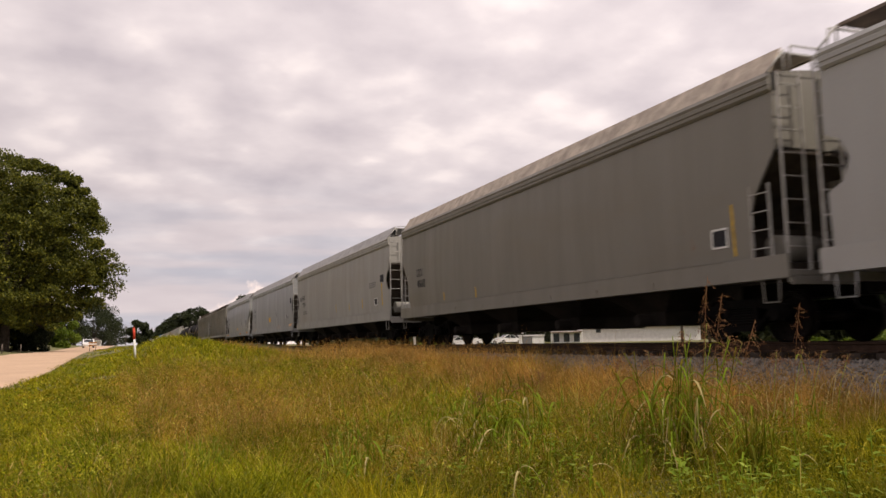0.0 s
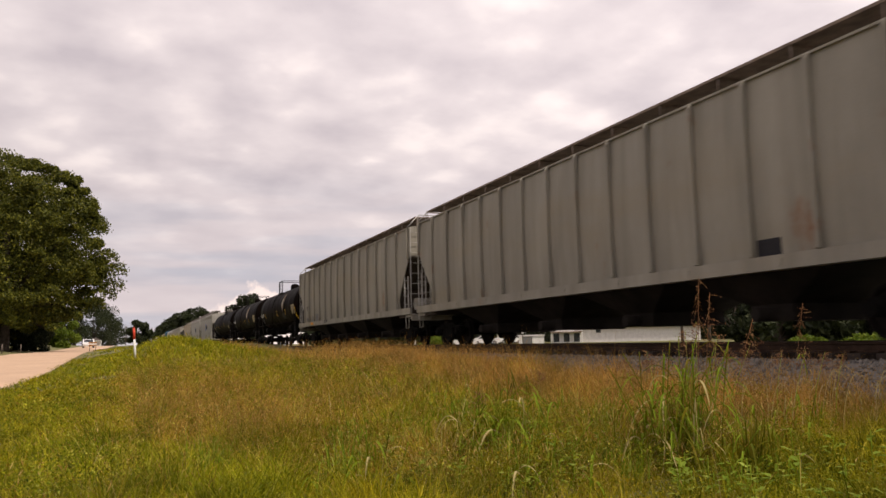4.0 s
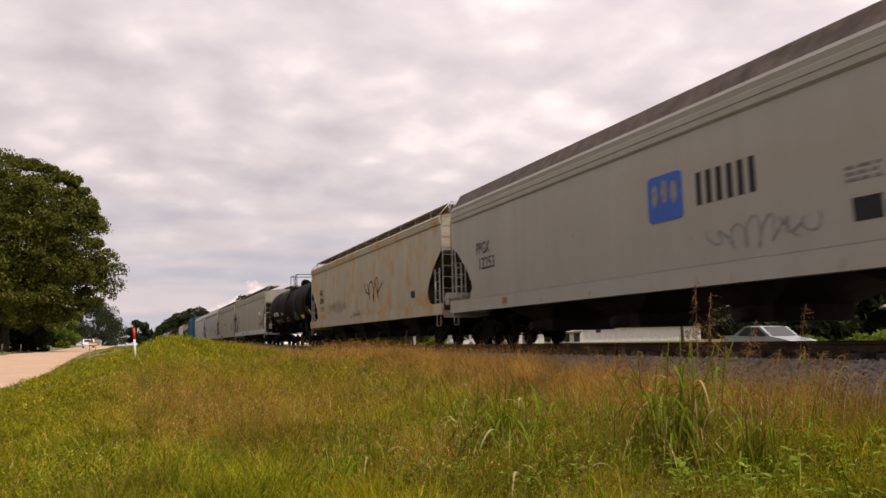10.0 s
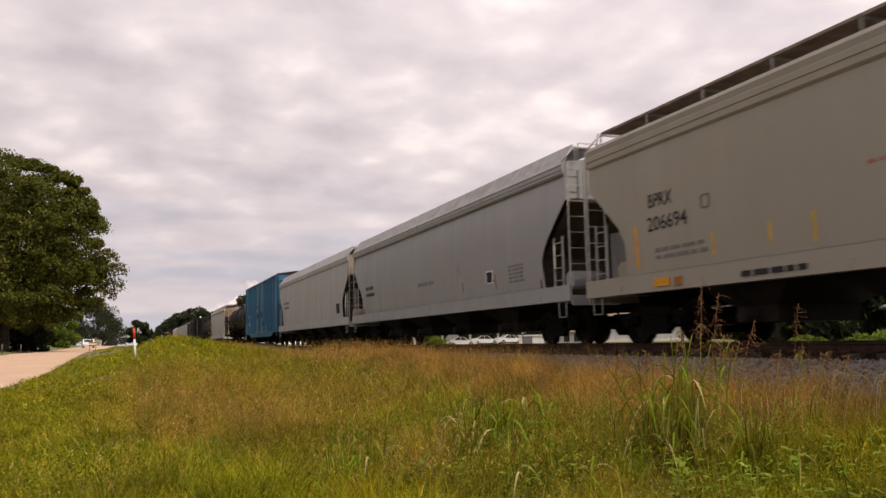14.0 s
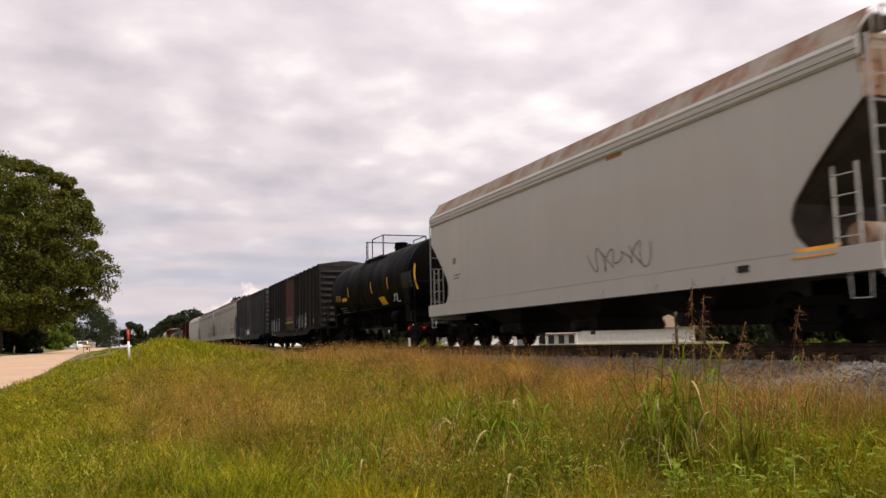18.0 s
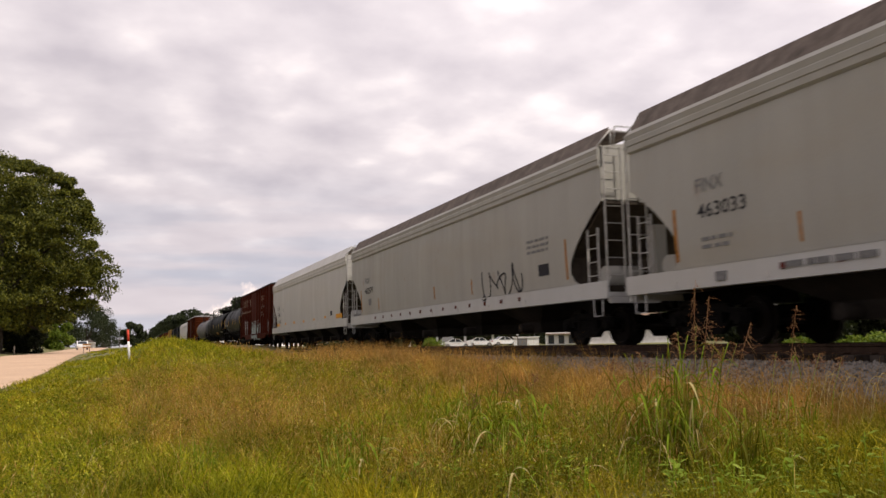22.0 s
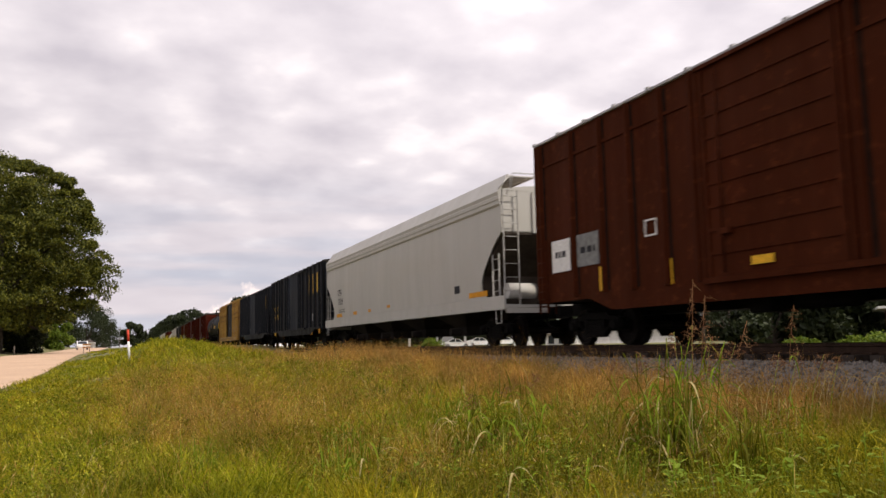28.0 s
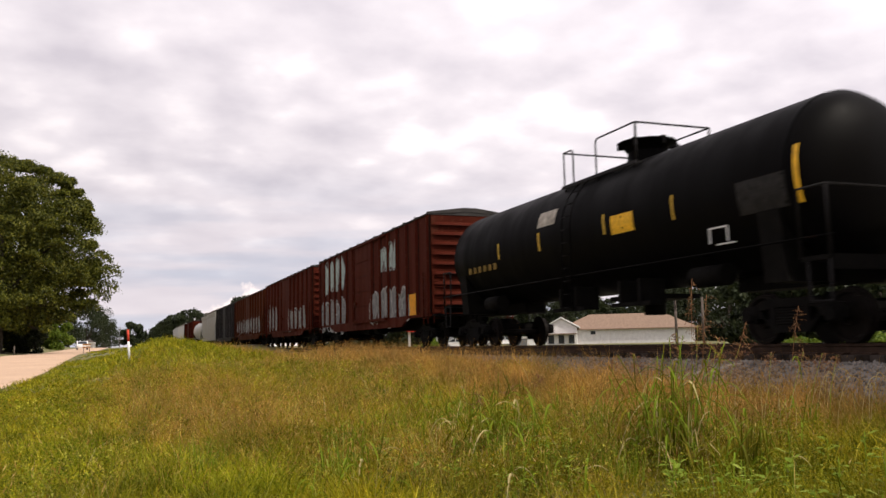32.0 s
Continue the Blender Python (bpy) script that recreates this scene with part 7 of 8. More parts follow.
def bars(i, y0, y1, z0, z1, mat, rows):
    """Small print that cannot be read: one mesh of short bars in rows."""
    rnd = random.Random(i * 31 + int(y0 * 10))
    m = Mesh()
    step = (z1 - z0) / rows
    for r in range(rows):
        z = z0 + step * (r + 0.25)
        y = y1
        while y > y0 + 0.05:
            w = min(rnd.uniform(0.10, 0.32) * (0.4 + (y1 - y0) * 0.5), y - y0)
            x = SIDES[i](z + step * 0.2, y)
            m.box(x - 0.008, x + 0.01, y - w, y, z, z + step * 0.5)
            y -= w + rnd.uniform(0.04, 0.09)
    tagged(part("small_print", m, mat, TRAIN[i][0]), kind="stuff")


def blocks(i, y0, y1, z0, z1, mat, n):
    """Large painted name shown as plain letter-sized bars."""
    w = (y1 - y0) / n
    for k in range(n):
        a = y0 + k * w + w * 0.17
        x = SIDES[i]((z0 + z1) / 2, a)
        m = Mesh().box(x - 0.008, x + 0.01, a, a + w * 0.52, z0, z1)
        part("painted_mark", m, mat, TRAIN[i][0])


def outline(i, y0, y1, z0, z1, mat):
    m = Mesh()
    t = min(y1 - y0, z1 - z0) * 0.09
    for a, b, c, d in ((y0, y1, z0, z0 + t), (y0, y1, z1 - t, z1), (y0, y0 + t, z0 + t, z1 - t), (y1 - t, y1, z0 + t, z1 - t)):
        xa = min(SIDES[i](c, a), SIDES[i](d, a))
        m.box(xa - 0.012, xa + 0.01, a, b, c, d)
    part("stencil_frame", m, mat, TRAIN[i][0])


def spray(i, y0, y1, z0, z1, mat, strokes):
    dull = SPRAYW if mat is LETW else mat
    big = (z1 - z0) > 0.75 and (y1 - y0) > 1.5 and mat in (LETW, SPRAYC, LETS)
    if big:
        scribble(TRAIN[i][0], y0, y1, z0 + 0.05, z1 - 0.05, FILL if mat is LETW else SPRAYC, SIDES[i], i * 11 + strokes, strokes, label="dull patch of spray paint", style="fill")
    scribble(TRAIN[i][0], y0, y1, z0, z1, dull, SIDES[i], i * 7 + strokes + int(abs(z0) * 9), strokes, max(0.014, min(0.04, (z1 - z0) * 0.03)), style="bubble" if big or strokes % 2 else "loop")


def leaf(i, y0, y1, z0, z1):
    """Diamond outline with a leaf of two halves in it, following the tank's curve."""
    cy, w, zm = (y0 + y1) / 2, (y1 - y0) / 2, (z0 + z1) / 2
    on = lambda y, z, off: (SIDES[i](z) - off, y, z)
    m = Mesh()
    ends = [(cy, z0), (cy - w, zm), (cy, z1), (cy + w, zm), (cy, z0)]
    for (ya, za), (yb, zb) in zip(ends, ends[1:]):
        m.path([on(ya + (yb - ya) * k / 5, za + (zb - za) * k / 5, 0.012) for k in range(6)], 0.010, 4)
    part("emblem_outline", m, FADED, TRAIN[i][0], "thin faded diamond outline")
    rows, a, b = 12, z0 + (z1 - z0) * 0.16, z1 - (z1 - z0) * 0.16
    for s, mat, says in ((1, LETC, "pale half of a leaf emblem"), (-1, LEAFD, "dark purple half of a leaf emblem")):
        rings = []
        for k in range(rows + 1):
            t = k / rows
            z = a + (b - a) * t
            half = w * 0.5 * math.sin(math.pi * min(t * 0.9 + 0.08, 1.0)) ** 0.8 + 0.012
            ya, yb = sorted((cy + s * 0.012, cy + s * half))
            x = SIDES[i](z) - 0.010
            rings.append([(x + 0.006, ya, z), (x + 0.006, yb, z), (x, yb, z), (x, ya, z)])
        part("emblem", Mesh().loft(rings), mat, TRAIN[i][0], says)


def logo(i, y0, y1, z0, z1):
    """Blue rounded square with pale shapes in it."""
    m = Mesh()
    pts = []
    rc = (z1 - z0) * 0.12
    for cy, cz, a0 in ((y1 - rc, z1 - rc, 0), (y0 + rc, z1 - rc, 90), (y0 + rc, z0 + rc, 180), (y1 - rc, z0 + rc, 270)):
        for k in range(5):
            a = math.radians(a0 + k * 22.5)
            pts.append((cy + rc * math.cos(a), cz + rc * math.sin(a)))
    x = SIDES[i]((z0 + z1) / 2)
    m.loft([[(x + 0.02, y, z) for y, z in pts], [(x - 0.012, y, z) for y, z in pts]])
    e = part("emblem", m, LOGOB, TRAIN[i][0], "blue rounded square emblem")
    w = (y1 - y0)
    for k in range(3):
        cy, cz = y0 + w * (0.22 + 0.28 * k), z0 + (z1 - z0) * (0.58 + 0.05 * (k % 2))
        ring = [(cy + w * 0.10 * math.cos(q * math.pi / 5), cz + (z1 - z0) * 0.25 * math.sin(q * math.pi / 5)) for q in range(10)]
        b = Mesh().loft([[(x - 0.004, y, z) for y, z in ring], [(x - 0.018, y, z) for y, z in ring]])
        part("emblem_shape", b, LETS, e)


text(1, "UTCX", 8.03, 2.36, 0.29, 0.69, LETB)
text(1, "48682", 7.98, 1.98, 0.29, 0.88, LETB)
plate(1, -8.40, -7.98, 1.58, 1.92, LETB, "notice_plate")
outline(1, -8.40, -7.98, 1.58, 1.92, LETW)
plate(1, -8.60, -8.48, 1.41, 2.28, OCHRE)
plate(1, 2.63, 2.77, 1.34, 1.67, OCHRE)
plate(1, 5.30, 5.42, 1.42, 1.67, OCHRE)
text(2, "GPLX", 8.31, 2.69, 0.24, 0.85, LETB)
text(2, "75319", 8.26, 2.28, 0.24, 0.90, LETB)
plate(2, 8.46, 8.97, 2.62, 2.87, LETG, "notice_plate")
plate(2, -8.98, -8.49, 2.54, 2.84, LETB, "notice_plate")
plate(2, -8.00, -7.54, 1.63, 1.93, LETB, "notice_plate")
outline(2, -8.00, -7.54, 1.63, 1.93, LETW)
plate(2, -8.78, -8.60, 1.59, 2.52, OCHRE)
plate(2, -5.62, -5.47, 1.59, 2.02, OCHRE)
plate(2, -3.25, -3.11, 1.57, 1.97, OCHRE)
plate(2, -0.52, -0.39, 1.64, 2.02, OCHRE)
bars(2, -7.81, -6.79, 2.38, 2.64, LETG, 3)
bars(2, 7.01, 8.06, 1.80, 2.04, LETG, 2)
text(3, "GVDX", 8.41, 2.73, 0.28, 0.76, LETB)
text(3, "2157", 8.37, 2.32, 0.25, 0.69, LETB)
bars(3, 7.66, 8.23, 1.89, 2.08, LETG, 2)
plate(3, -0.36, 0.41, 1.76, 2.09, YELLOW)
plate(3, -9.12, -8.63, 2.73, 3.06, LETB, "notice_plate")
plate(3, -7.48, -7.01, 1.80, 2.08, LETB, "notice_plate")
outline(3, -7.48, -7.01, 1.80, 2.08, LETW)
plate(3, -9.18, -8.31, 1.26, 1.42, ORANGE)
plate(3, -4.63, -3.73, 1.23, 1.37, ORANGE)
plate(3, 7.38, 8.35, 1.24, 1.37, ORANGE)
bars(3, -8.27, -7.78, 1.79, 1.92, LETG, 2)
text(4, "OCPX", 7.65, 2.60, 0.27, 0.77, LETB)
text(4, "77092", 7.61, 2.17, 0.28, 0.91, LETB)
bars(4, 6.81, 7.53, 1.74, 1.99, LETG, 2)
plate(4, -6.93, -6.49, 1.68, 1.96, LETB, "notice_plate")
outline(4, -6.93, -6.49, 1.68, 1.96, LETW)
bars(4, -7.38, -6.46, 2.05, 2.35, LETG, 4)
bars(4, -8.02, -7.49, 1.62, 1.75, LETG, 2)
plate(4, -0.46, 0.25, 1.56, 1.77, YELLOW)
plate(4, -8.58, -7.66, 1.13, 1.29, ORANGE)
plate(4, -3.59, -2.61, 1.10, 1.23, ORANGE)
plate(4, 7.25, 8.33, 1.13, 1.26, ORANGE)
plate(5, -6.82, -6.30, 1.33, 1.61, LETB, "notice_plate")
text(6, "FP LX", 8.60, 1.96, 0.26, 0.94, LETB)
bars(6, 7.53, 8.74, 1.34, 1.67, LETG, 1)
plate(6, 6.42, 7.14, 1.32, 1.64, LETG, "notice_plate")
plate(6, 5.63, 6.16, 1.37, 1.73, LETG, "notice_plate")
plate(6, 3.34, 3.53, 1.17, 1.31, LETB)
plate(6, 2.94, 3.11, 1.20, 1.32, LETB)
plate(6, 6.50, 7.16, 1.15, 1.29, ORANGE)
leaf(7, -3.66, -2.58, 2.36, 3.52)
plate(7, -3.81, -2.60, 1.85, 2.22, LETG, "notice_plate")
plate(7, -0.68, -0.50, 2.08, 2.51, YELLOW)
plate(7, -4.06, -3.91, 2.09, 2.51, YELLOW)
plate(7, -7.70, -7.57, 1.70, 2.47, YELLOW)
plate(7, -7.43, -6.33, 2.06, 2.66, TANP, "notice_plate")
bars(7, -7.34, -6.45, 2.13, 2.58, LETB, 4)
text(7, "ADMX 26059", 7.32, 2.26, 0.22, 1.71, LETW)
bars(7, 6.23, 7.28, 1.78, 2.04, LETG, 3)
plate(7, 5.08, 5.17, 2.09, 2.50, YELLOW)
leaf(8, -3.32, -2.04, 2.39, 3.47)
plate(8, -3.32, -2.15, 1.89, 2.30, LETG, "notice_plate")
plate(8, -0.93, -0.79, 2.10, 2.42, YELLOW)
plate(8, -3.53, -3.42, 2.08, 2.42, YELLOW)
plate(8, 2.24, 2.36, 2.08, 2.41, YELLOW)
text(8, "ADMX 25845", 7.80, 2.28, 0.22, 1.65, LETW)
bars(8, 6.77, 7.82, 1.76, 1.97, LETG, 3)
plate(8, -7.64, -6.41, 2.06, 2.64, TANP, "notice_plate")
text(9, "SHIX 30204", 9.14, 2.13, 0.22, 1.35, LETC)
bars(9, 7.51, 9.05, 1.76, 1.93, LETG, 2)
plate(9, -2.55, -2.44, 2.21, 2.66, YELLOW)
plate(9, 0.30, 0.43, 2.19, 2.63, YELLOW)
plate(9, 3.27, 3.41, 2.19, 2.62, YELLOW)
plate(9, 6.25, 6.37, 2.21, 2.66, YELLOW)
spray(9, 1.68, 2.22, 1.88, 2.24, LETG, 6)
plate(9, -8.96, -7.80, 2.01, 2.73, LETG, "notice_plate")
plate(9, -8.84, -8.23, 2.10, 2.27, LETC)
plate(9, -7.38, -6.54, 1.96, 2.30, TANP, "notice_plate")
outline(9, -8.13, -7.67, 1.65, 1.91, LETW)
spray(9, -10.66, -10.10, 2.21, 2.80, LETG, 7)
logo(10, -0.97, 0.09, 2.26, 3.16)
blocks(10, -2.90, -1.29, 2.37, 2.97, LETB, 6)
text(10, "PPGX", 8.76, 2.59, 0.36, 0.94, LETB)
text(10, "12239", 8.69, 2.14, 0.34, 1.18, LETB)
plate(10, 9.16, 9.30, 1.46, 2.36, OCHRE)
plate(10, 8.72, 9.16, 1.16, 1.29, ORANGE)
plate(10, 6.67, 6.91, 1.09, 1.27, RUSTP)
plate(10, -0.80, -0.31, 1.13, 1.33, ORANGE)
plate(10, -3.95, -3.50, 1.20, 1.34, ORANGE)
plate(10, 3.80, 4.29, 1.12, 1.27, ORANGE)
bars(10, -4.97, -4.65, 2.25, 2.45, LETG, 3)
spray(10, -3.07, -1.82, 1.44, 1.74, LETS, 8)
plate(10, -5.81, -5.28, 1.60, 1.88, LETB, "notice_plate")
plate(10, -8.83, -8.33, 1.11, 1.29, ORANGE)
bars(10, 7.66, 8.63, 1.55, 1.78, LETG, 2)
logo(11, -1.08, -0.02, 2.27, 3.16)
blocks(11, -3.02, -1.40, 2.41, 3.00, LETB, 6)
text(11, "PPGX", 8.66, 2.58, 0.36, 0.95, LETB)
text(11, "12253", 8.56, 2.13, 0.36, 1.17, LETB)
plate(11, -5.32, -4.83, 1.64, 1.97, LETB, "notice_plate")
spray(11, -4.22, -1.70, 1.47, 2.05, LETS, 14)
bars(11, -5.35, -4.75, 2.18, 2.45, LETG, 3)
plate(11, 6.56, 6.80, 1.08, 1.25, RUSTP)
plate(11, -5.84, -5.39, 1.60, 1.87, LETB, "notice_plate")
spray(12, -3.67, -1.04, 1.79, 2.89, LETB, 16)
spray(12, 2.49, 6.65, 1.53, 2.25, LETG, 12)
spray(12, -0.14, 1.31, 1.22, 1.57, LETG, 8)
text(12, "NRLX", 8.41, 2.64, 0.33, 0.81, LETB)
text(12, "62084", 8.38, 2.22, 0.31, 0.92, LETB)
plate(12, 7.73, 8.66, 1.56, 1.73, ORANGE)
bars(12, 7.35, 8.27, 1.80, 2.05, LETG, 2)
plate(12, -7.79, -7.32, 1.67, 1.92, LETB, "notice_plate")
text(13, "ACFX 79556", 5.22, 2.10, 0.28, 2.10, LETW)
bars(13, 2.60, 5.21, 1.66, 1.88, LETG, 2)
plate(13, 0.82, 0.97, 1.56, 1.93, ORANGE)
plate(13, -2.35, -2.20, 1.58, 1.94, ORANGE)
plate(13, 4.57, 4.75, 1.48, 1.89, ORANGE)
plate(13, 6.53, 6.75, 1.51, 2.22, ORANGE)
bars(13, -0.36, 0.59, 1.59, 1.95, LETG, 4)
bars(13, -3.47, -2.59, 1.67, 2.15, LETG, 4)
plate(13, -7.59, -6.61, 1.85, 2.34, LETG, "notice_plate")
plate(13, -5.81, -4.53, 1.63, 1.90, YELLOW)
plate(13, -7.82, -7.58, 1.43, 2.13, YELLOW)
plate(13, 1.53, 1.76, 2.12, 2.26, LETW)
text(14, "NRLX", 7.79, 2.63, 0.27, 0.89, LETB)
text(14, "58270", 7.78, 2.15, 0.26, 1.03, LETB)
spray(14, 6.19, 6.75, 2.10, 2.39, SPRAYR, 7)
plate(14, 2.04, 2.17, 1.46, 1.93, RUSTP)
plate(14, 4.80, 4.96, 1.47, 1.91, RUSTP)
bars(14, 6.46, 7.71, 1.57, 1.82, LETG, 2)
bars(14, 2.74, 3.92, 1.07, 1.22, LETB, 1)
bars(14, -0.46, 1.21, 1.02, 1.26, LETG, 3)
plate(14, -7.48, -7.07, 1.63, 1.89, LETB, "notice_plate")
spray(14, -8.31, -7.66, 1.65, 1.98, LETB, 9)
plate(14, -8.38, -8.24, 1.48, 2.39, RUSTP)
plate(14, -6.36, -6.23, 1.49, 1.92, RUSTP)
plate(14, -3.68, -3.53, 1.47, 1.91, RUSTP)
plate(14, -1.22, -1.07, 1.52, 1.97, RUSTP)
bars(14, -7.44, -6.42, 2.15, 2.41, LETG, 3)
plate(14, -7.24, -6.50, 2.50, 2.76, LETW, "notice_plate")
plate(14, -9.01, -8.88, 3.28, 3.51, LETB)
text(15, "BPRX", 6.71, 2.59, 0.28, 0.77, LETB)
text(15, "206694", 6.77, 2.13, 0.29, 1.24, LETB)
plate(15, 7.10, 7.26, 1.47, 2.31, ORANGE)
plate(15, 4.81, 4.93, 1.46, 1.90, OCHRE)
plate(15, 2.54, 2.66, 1.45, 1.91, OCHRE)
plate(15, 3.47, 3.54, 1.54, 1.88, OCHRE)
bars(15, 5.04, 6.57, 1.55, 1.83, LETG, 2)
outline(15, 4.89, 5.12, 2.35, 2.59, LETG)
plate(15, 6.06, 6.54, 1.05, 1.20, ORANGE)
plate(15, 5.69, 5.92, 1.03, 1.19, RUSTP)
bars(15, 2.68, 4.12, 1.01, 1.19, LETB, 1)
bars(15, 1.29, 1.56, 2.37, 2.48, SPRAYR, 1)
plate(15, -6.35, -5.81, 1.60, 1.92, LETB, "notice_plate")
bars(15, -6.53, -5.29, 2.02, 2.40, LETG, 4)
plate(15, -7.27, -7.09, 1.46, 2.39, ORANGE)
plate(15, -4.72, -4.54, 1.44, 1.84, ORANGE)
plate(15, -2.67, -2.56, 1.45, 1.85, OCHRE)
plate(15, -0.38, -0.27, 1.44, 1.84, OCHRE)
plate(15, -6.53, -6.10, 1.07, 1.23, ORANGE)
bars(15, -0.87, 1.13, 2.23, 2.50, SPRAYR, 1)
plate(16, -5.63, -5.15, 1.69, 2.05, LETB, "notice_plate")
outline(16, -5.63, -5.15, 1.69, 2.05, LETW)
bars(16, -7.56, -6.65, 1.59, 2.10, LETG, 5)
bars(16, 6.63, 7.90, 1.99, 2.54, LETB, 2)
plate(16, -5.80, -5.69, 1.51, 1.93, RUSTP)
plate(16, -3.32, -3.22, 1.55, 1.86, RUSTP)
bars(16, -0.76, 0.93, 1.95, 2.20, LETG, 1)
bars(17, 6.23, 8.11, 2.32, 2.93, LETG, 2)
plate(17, -7.93, -7.25, 1.57, 2.05, LETB, "notice_plate")
plate(18, 6.18, 7.77, 2.29, 2.89, NAVYP, "notice_plate")
text(18, "SM", 7.65, 2.29, 0.39, 0.54, LETW)
text(18, "W", 6.84, 2.29, 0.39, 0.50, LETW)
text(18, "55", 7.62, 1.70, 0.34, 0.50, LETW)
text(18, "87", 6.80, 1.70, 0.34, 0.56, LETW)
text(18, "04", 5.86, 1.70, 0.34, 0.50, LETW)
plate(18, 8.50, 8.71, 1.13, 2.03, YELLOW)
bars(18, 6.71, 7.87, 1.01, 1.54, LETG, 3)
plate(18, 0.44, 1.33, 2.74, 3.23, NAVYP, "notice_plate")
plate(18, 0.52, 1.40, 2.23, 2.63, NAVYP, "notice_plate")
plate(18, 0.86, 1.24, 2.79, 3.03, LETW)
plate(18, -1.50, -0.79, 2.24, 2.69, NAVYP, "notice_plate")
plate(18, -2.33, -1.54, 1.54, 1.95, NAVYP, "notice_plate")
plate(18, -3.16, -3.03, 1.17, 1.61, YELLOW)
plate(18, -1.34, -1.08, 1.08, 1.21, ORANGE)
plate(18, 1.31, 1.61, 1.07, 1.20, ORANGE)
plate(19, -5.70, -5.58, 1.78, 2.64, OCHRE)
plate(19, -3.38, -3.29, 1.99, 2.45, OCHRE)
plate(19, -0.73, -0.63, 1.99, 2.40, OCHRE)
plate(19, 0.97, 1.07, 2.03, 2.46, OCHRE)
plate(19, 3.89, 3.99, 1.97, 2.43, OCHRE)
plate(19, -6.86, -5.76, 2.23, 2.77, LETG, "notice_plate")
outline(19, -5.00, -4.57, 1.82, 2.09, LETG)
plate(20, -8.09, -7.25, 1.24, 1.40, ORANGE)
spray(20, -3.59, -1.30, 1.49, 2.07, LETS, 10)
plate(20, -6.33, -6.07, 1.14, 1.25, LETB)
plate(20, 6.48, 6.73, 2.51, 2.70, LETG, "notice_plate")
bars(20, 6.19, 6.69, 2.02, 2.21, LETG, 2)
plate(20, -7.47, -7.22, 3.94, 4.20, RUSTP)
plate(20, -2.76, -2.17, 3.86, 4.22, RUSTP)
text(21, "UTLX", 5.25, 2.19, 0.26, 1.02, LETY)
blocks(21, 3.14, 3.99, 2.13, 2.36, LETY, 5)
bars(21, 3.78, 4.97, 1.61, 1.90, LETD, 3)
plate(21, 2.70, 2.83, 2.28, 2.71, YELLOW)
plate(21, -1.19, -1.06, 2.23, 2.69, YELLOW)
plate(21, -3.54, -3.43, 2.27, 2.73, YELLOW)
plate(21, -2.64, -1.87, 1.70, 2.01, YELLOW, "sign_plate")
outline(21, -4.38, -4.02, 1.73, 2.02, LETW)
plate(21, -6.95, -6.74, 2.02, 2.93, YELLOW)
plate(21, -6.46, -5.28, 2.14, 2.72, LETG, "notice_plate")
spray(22, -5.31, -2.00, 1.00, 1.92, LETW, 22)
spray(22, 3.81, 7.26, 0.84, 1.96, LETW, 24)
spray(22, -1.18, 1.38, 1.59, 2.02, LETW, 12)
plate(22, -1.10, 1.48, 1.51, 1.60, SPRAYG)
outline(22, -5.13, -4.61, 1.28, 1.67, LETW)
plate(22, -7.32, -6.82, 1.33, 1.57, ORANGE)
plate(22, -4.53, -3.97, 0.74, 0.89, ORANGE)
plate(22, -1.94, -1.25, 0.71, 0.87, ORANGE)
plate(22, 2.52, 3.00, 1.85, 2.15, LETW, "notice_plate")
spray(22, 3.96, 7.13, 0.90, 1.92, LETS, 26)
plate(23, -0.33, 1.12, 1.08, 1.49, LETW, "notice_plate")
outline(23, -6.48, -5.84, 1.50, 1.89, LETW)
spray(23, -1.08, 0.97, 1.31, 1.80, LETW, 8)
spray(23, 3.00, 6.11, 0.86, 1.64, OCHRED, 10)
text(23, "AT", 6.24, 2.90, 0.34, 0.37, LETY)
text(23, "W", 5.50, 2.90, 0.34, 0.46, LETY)
text(23, "82", 6.24, 2.26, 0.36, 0.37, LETY)
text(23, "15", 5.48, 2.26, 0.36, 0.50, LETY)
spray(23, 3.80, 6.23, 0.87, 1.91, SPRAYC, 26)
spray(23, 3.25, 5.08, 0.85, 1.66, CLOUDP, 26)
spray(23, 4.42, 6.39, 0.95, 1.48, SPRAYG, 16)
plate(23, 7.50, 7.87, 1.54, 2.04, OCHRED)
for k, (ya, yb, za, zb, mat) in enumerate(((4.6, 6.5, 0.95, 1.35, OCHRE), (2.2, 4.3, 0.9, 1.75, SPRAYC), (2.3, 5.2, 1.05, 1.45, SPRAYW), (3.1, 6.0, 1.2, 1.65, CLOUDP))):
    scribble(TRAIN[23][0], ya, yb, za, zb, mat, lambda z, y=99.0, q=k: SIDES[23](z, y) - 0.003 * q, 70 + k, label="patch of spray paint", style="fill")
for k in range(3):
    scribble(TRAIN[23][0], 2.2 + 1.3 * k, 3.9 + 1.3 * k, 0.95, 1.65, LETB, lambda z, y=99.0: SIDES[23](z, y) - 0.014, 80 + k, r=0.02, style="loop")
text(24, "FINX", 8.69, 2.64, 0.26, 0.74, LETG)
text(24, "463033", 8.66, 2.18, 0.26, 1.23, LETB)
plate(24, 9.24, 9.41, 1.48, 2.45, RUSTP)
plate(24, 6.28, 6.39, 1.50, 1.96, RUSTP)
bars(24, 7.82, 8.61, 1.61, 1.88, LETG, 2)
bars(24, -8.06, -6.61, 2.13, 2.47, LETG, 4)
plate(24, -7.81, -7.32, 1.60, 1.93, LETB, "notice_plate")
plate(24, -8.78, -8.63, 1.43, 2.41, RUSTP)
plate(24, -5.97, -5.81, 1.47, 1.94, RUSTP)
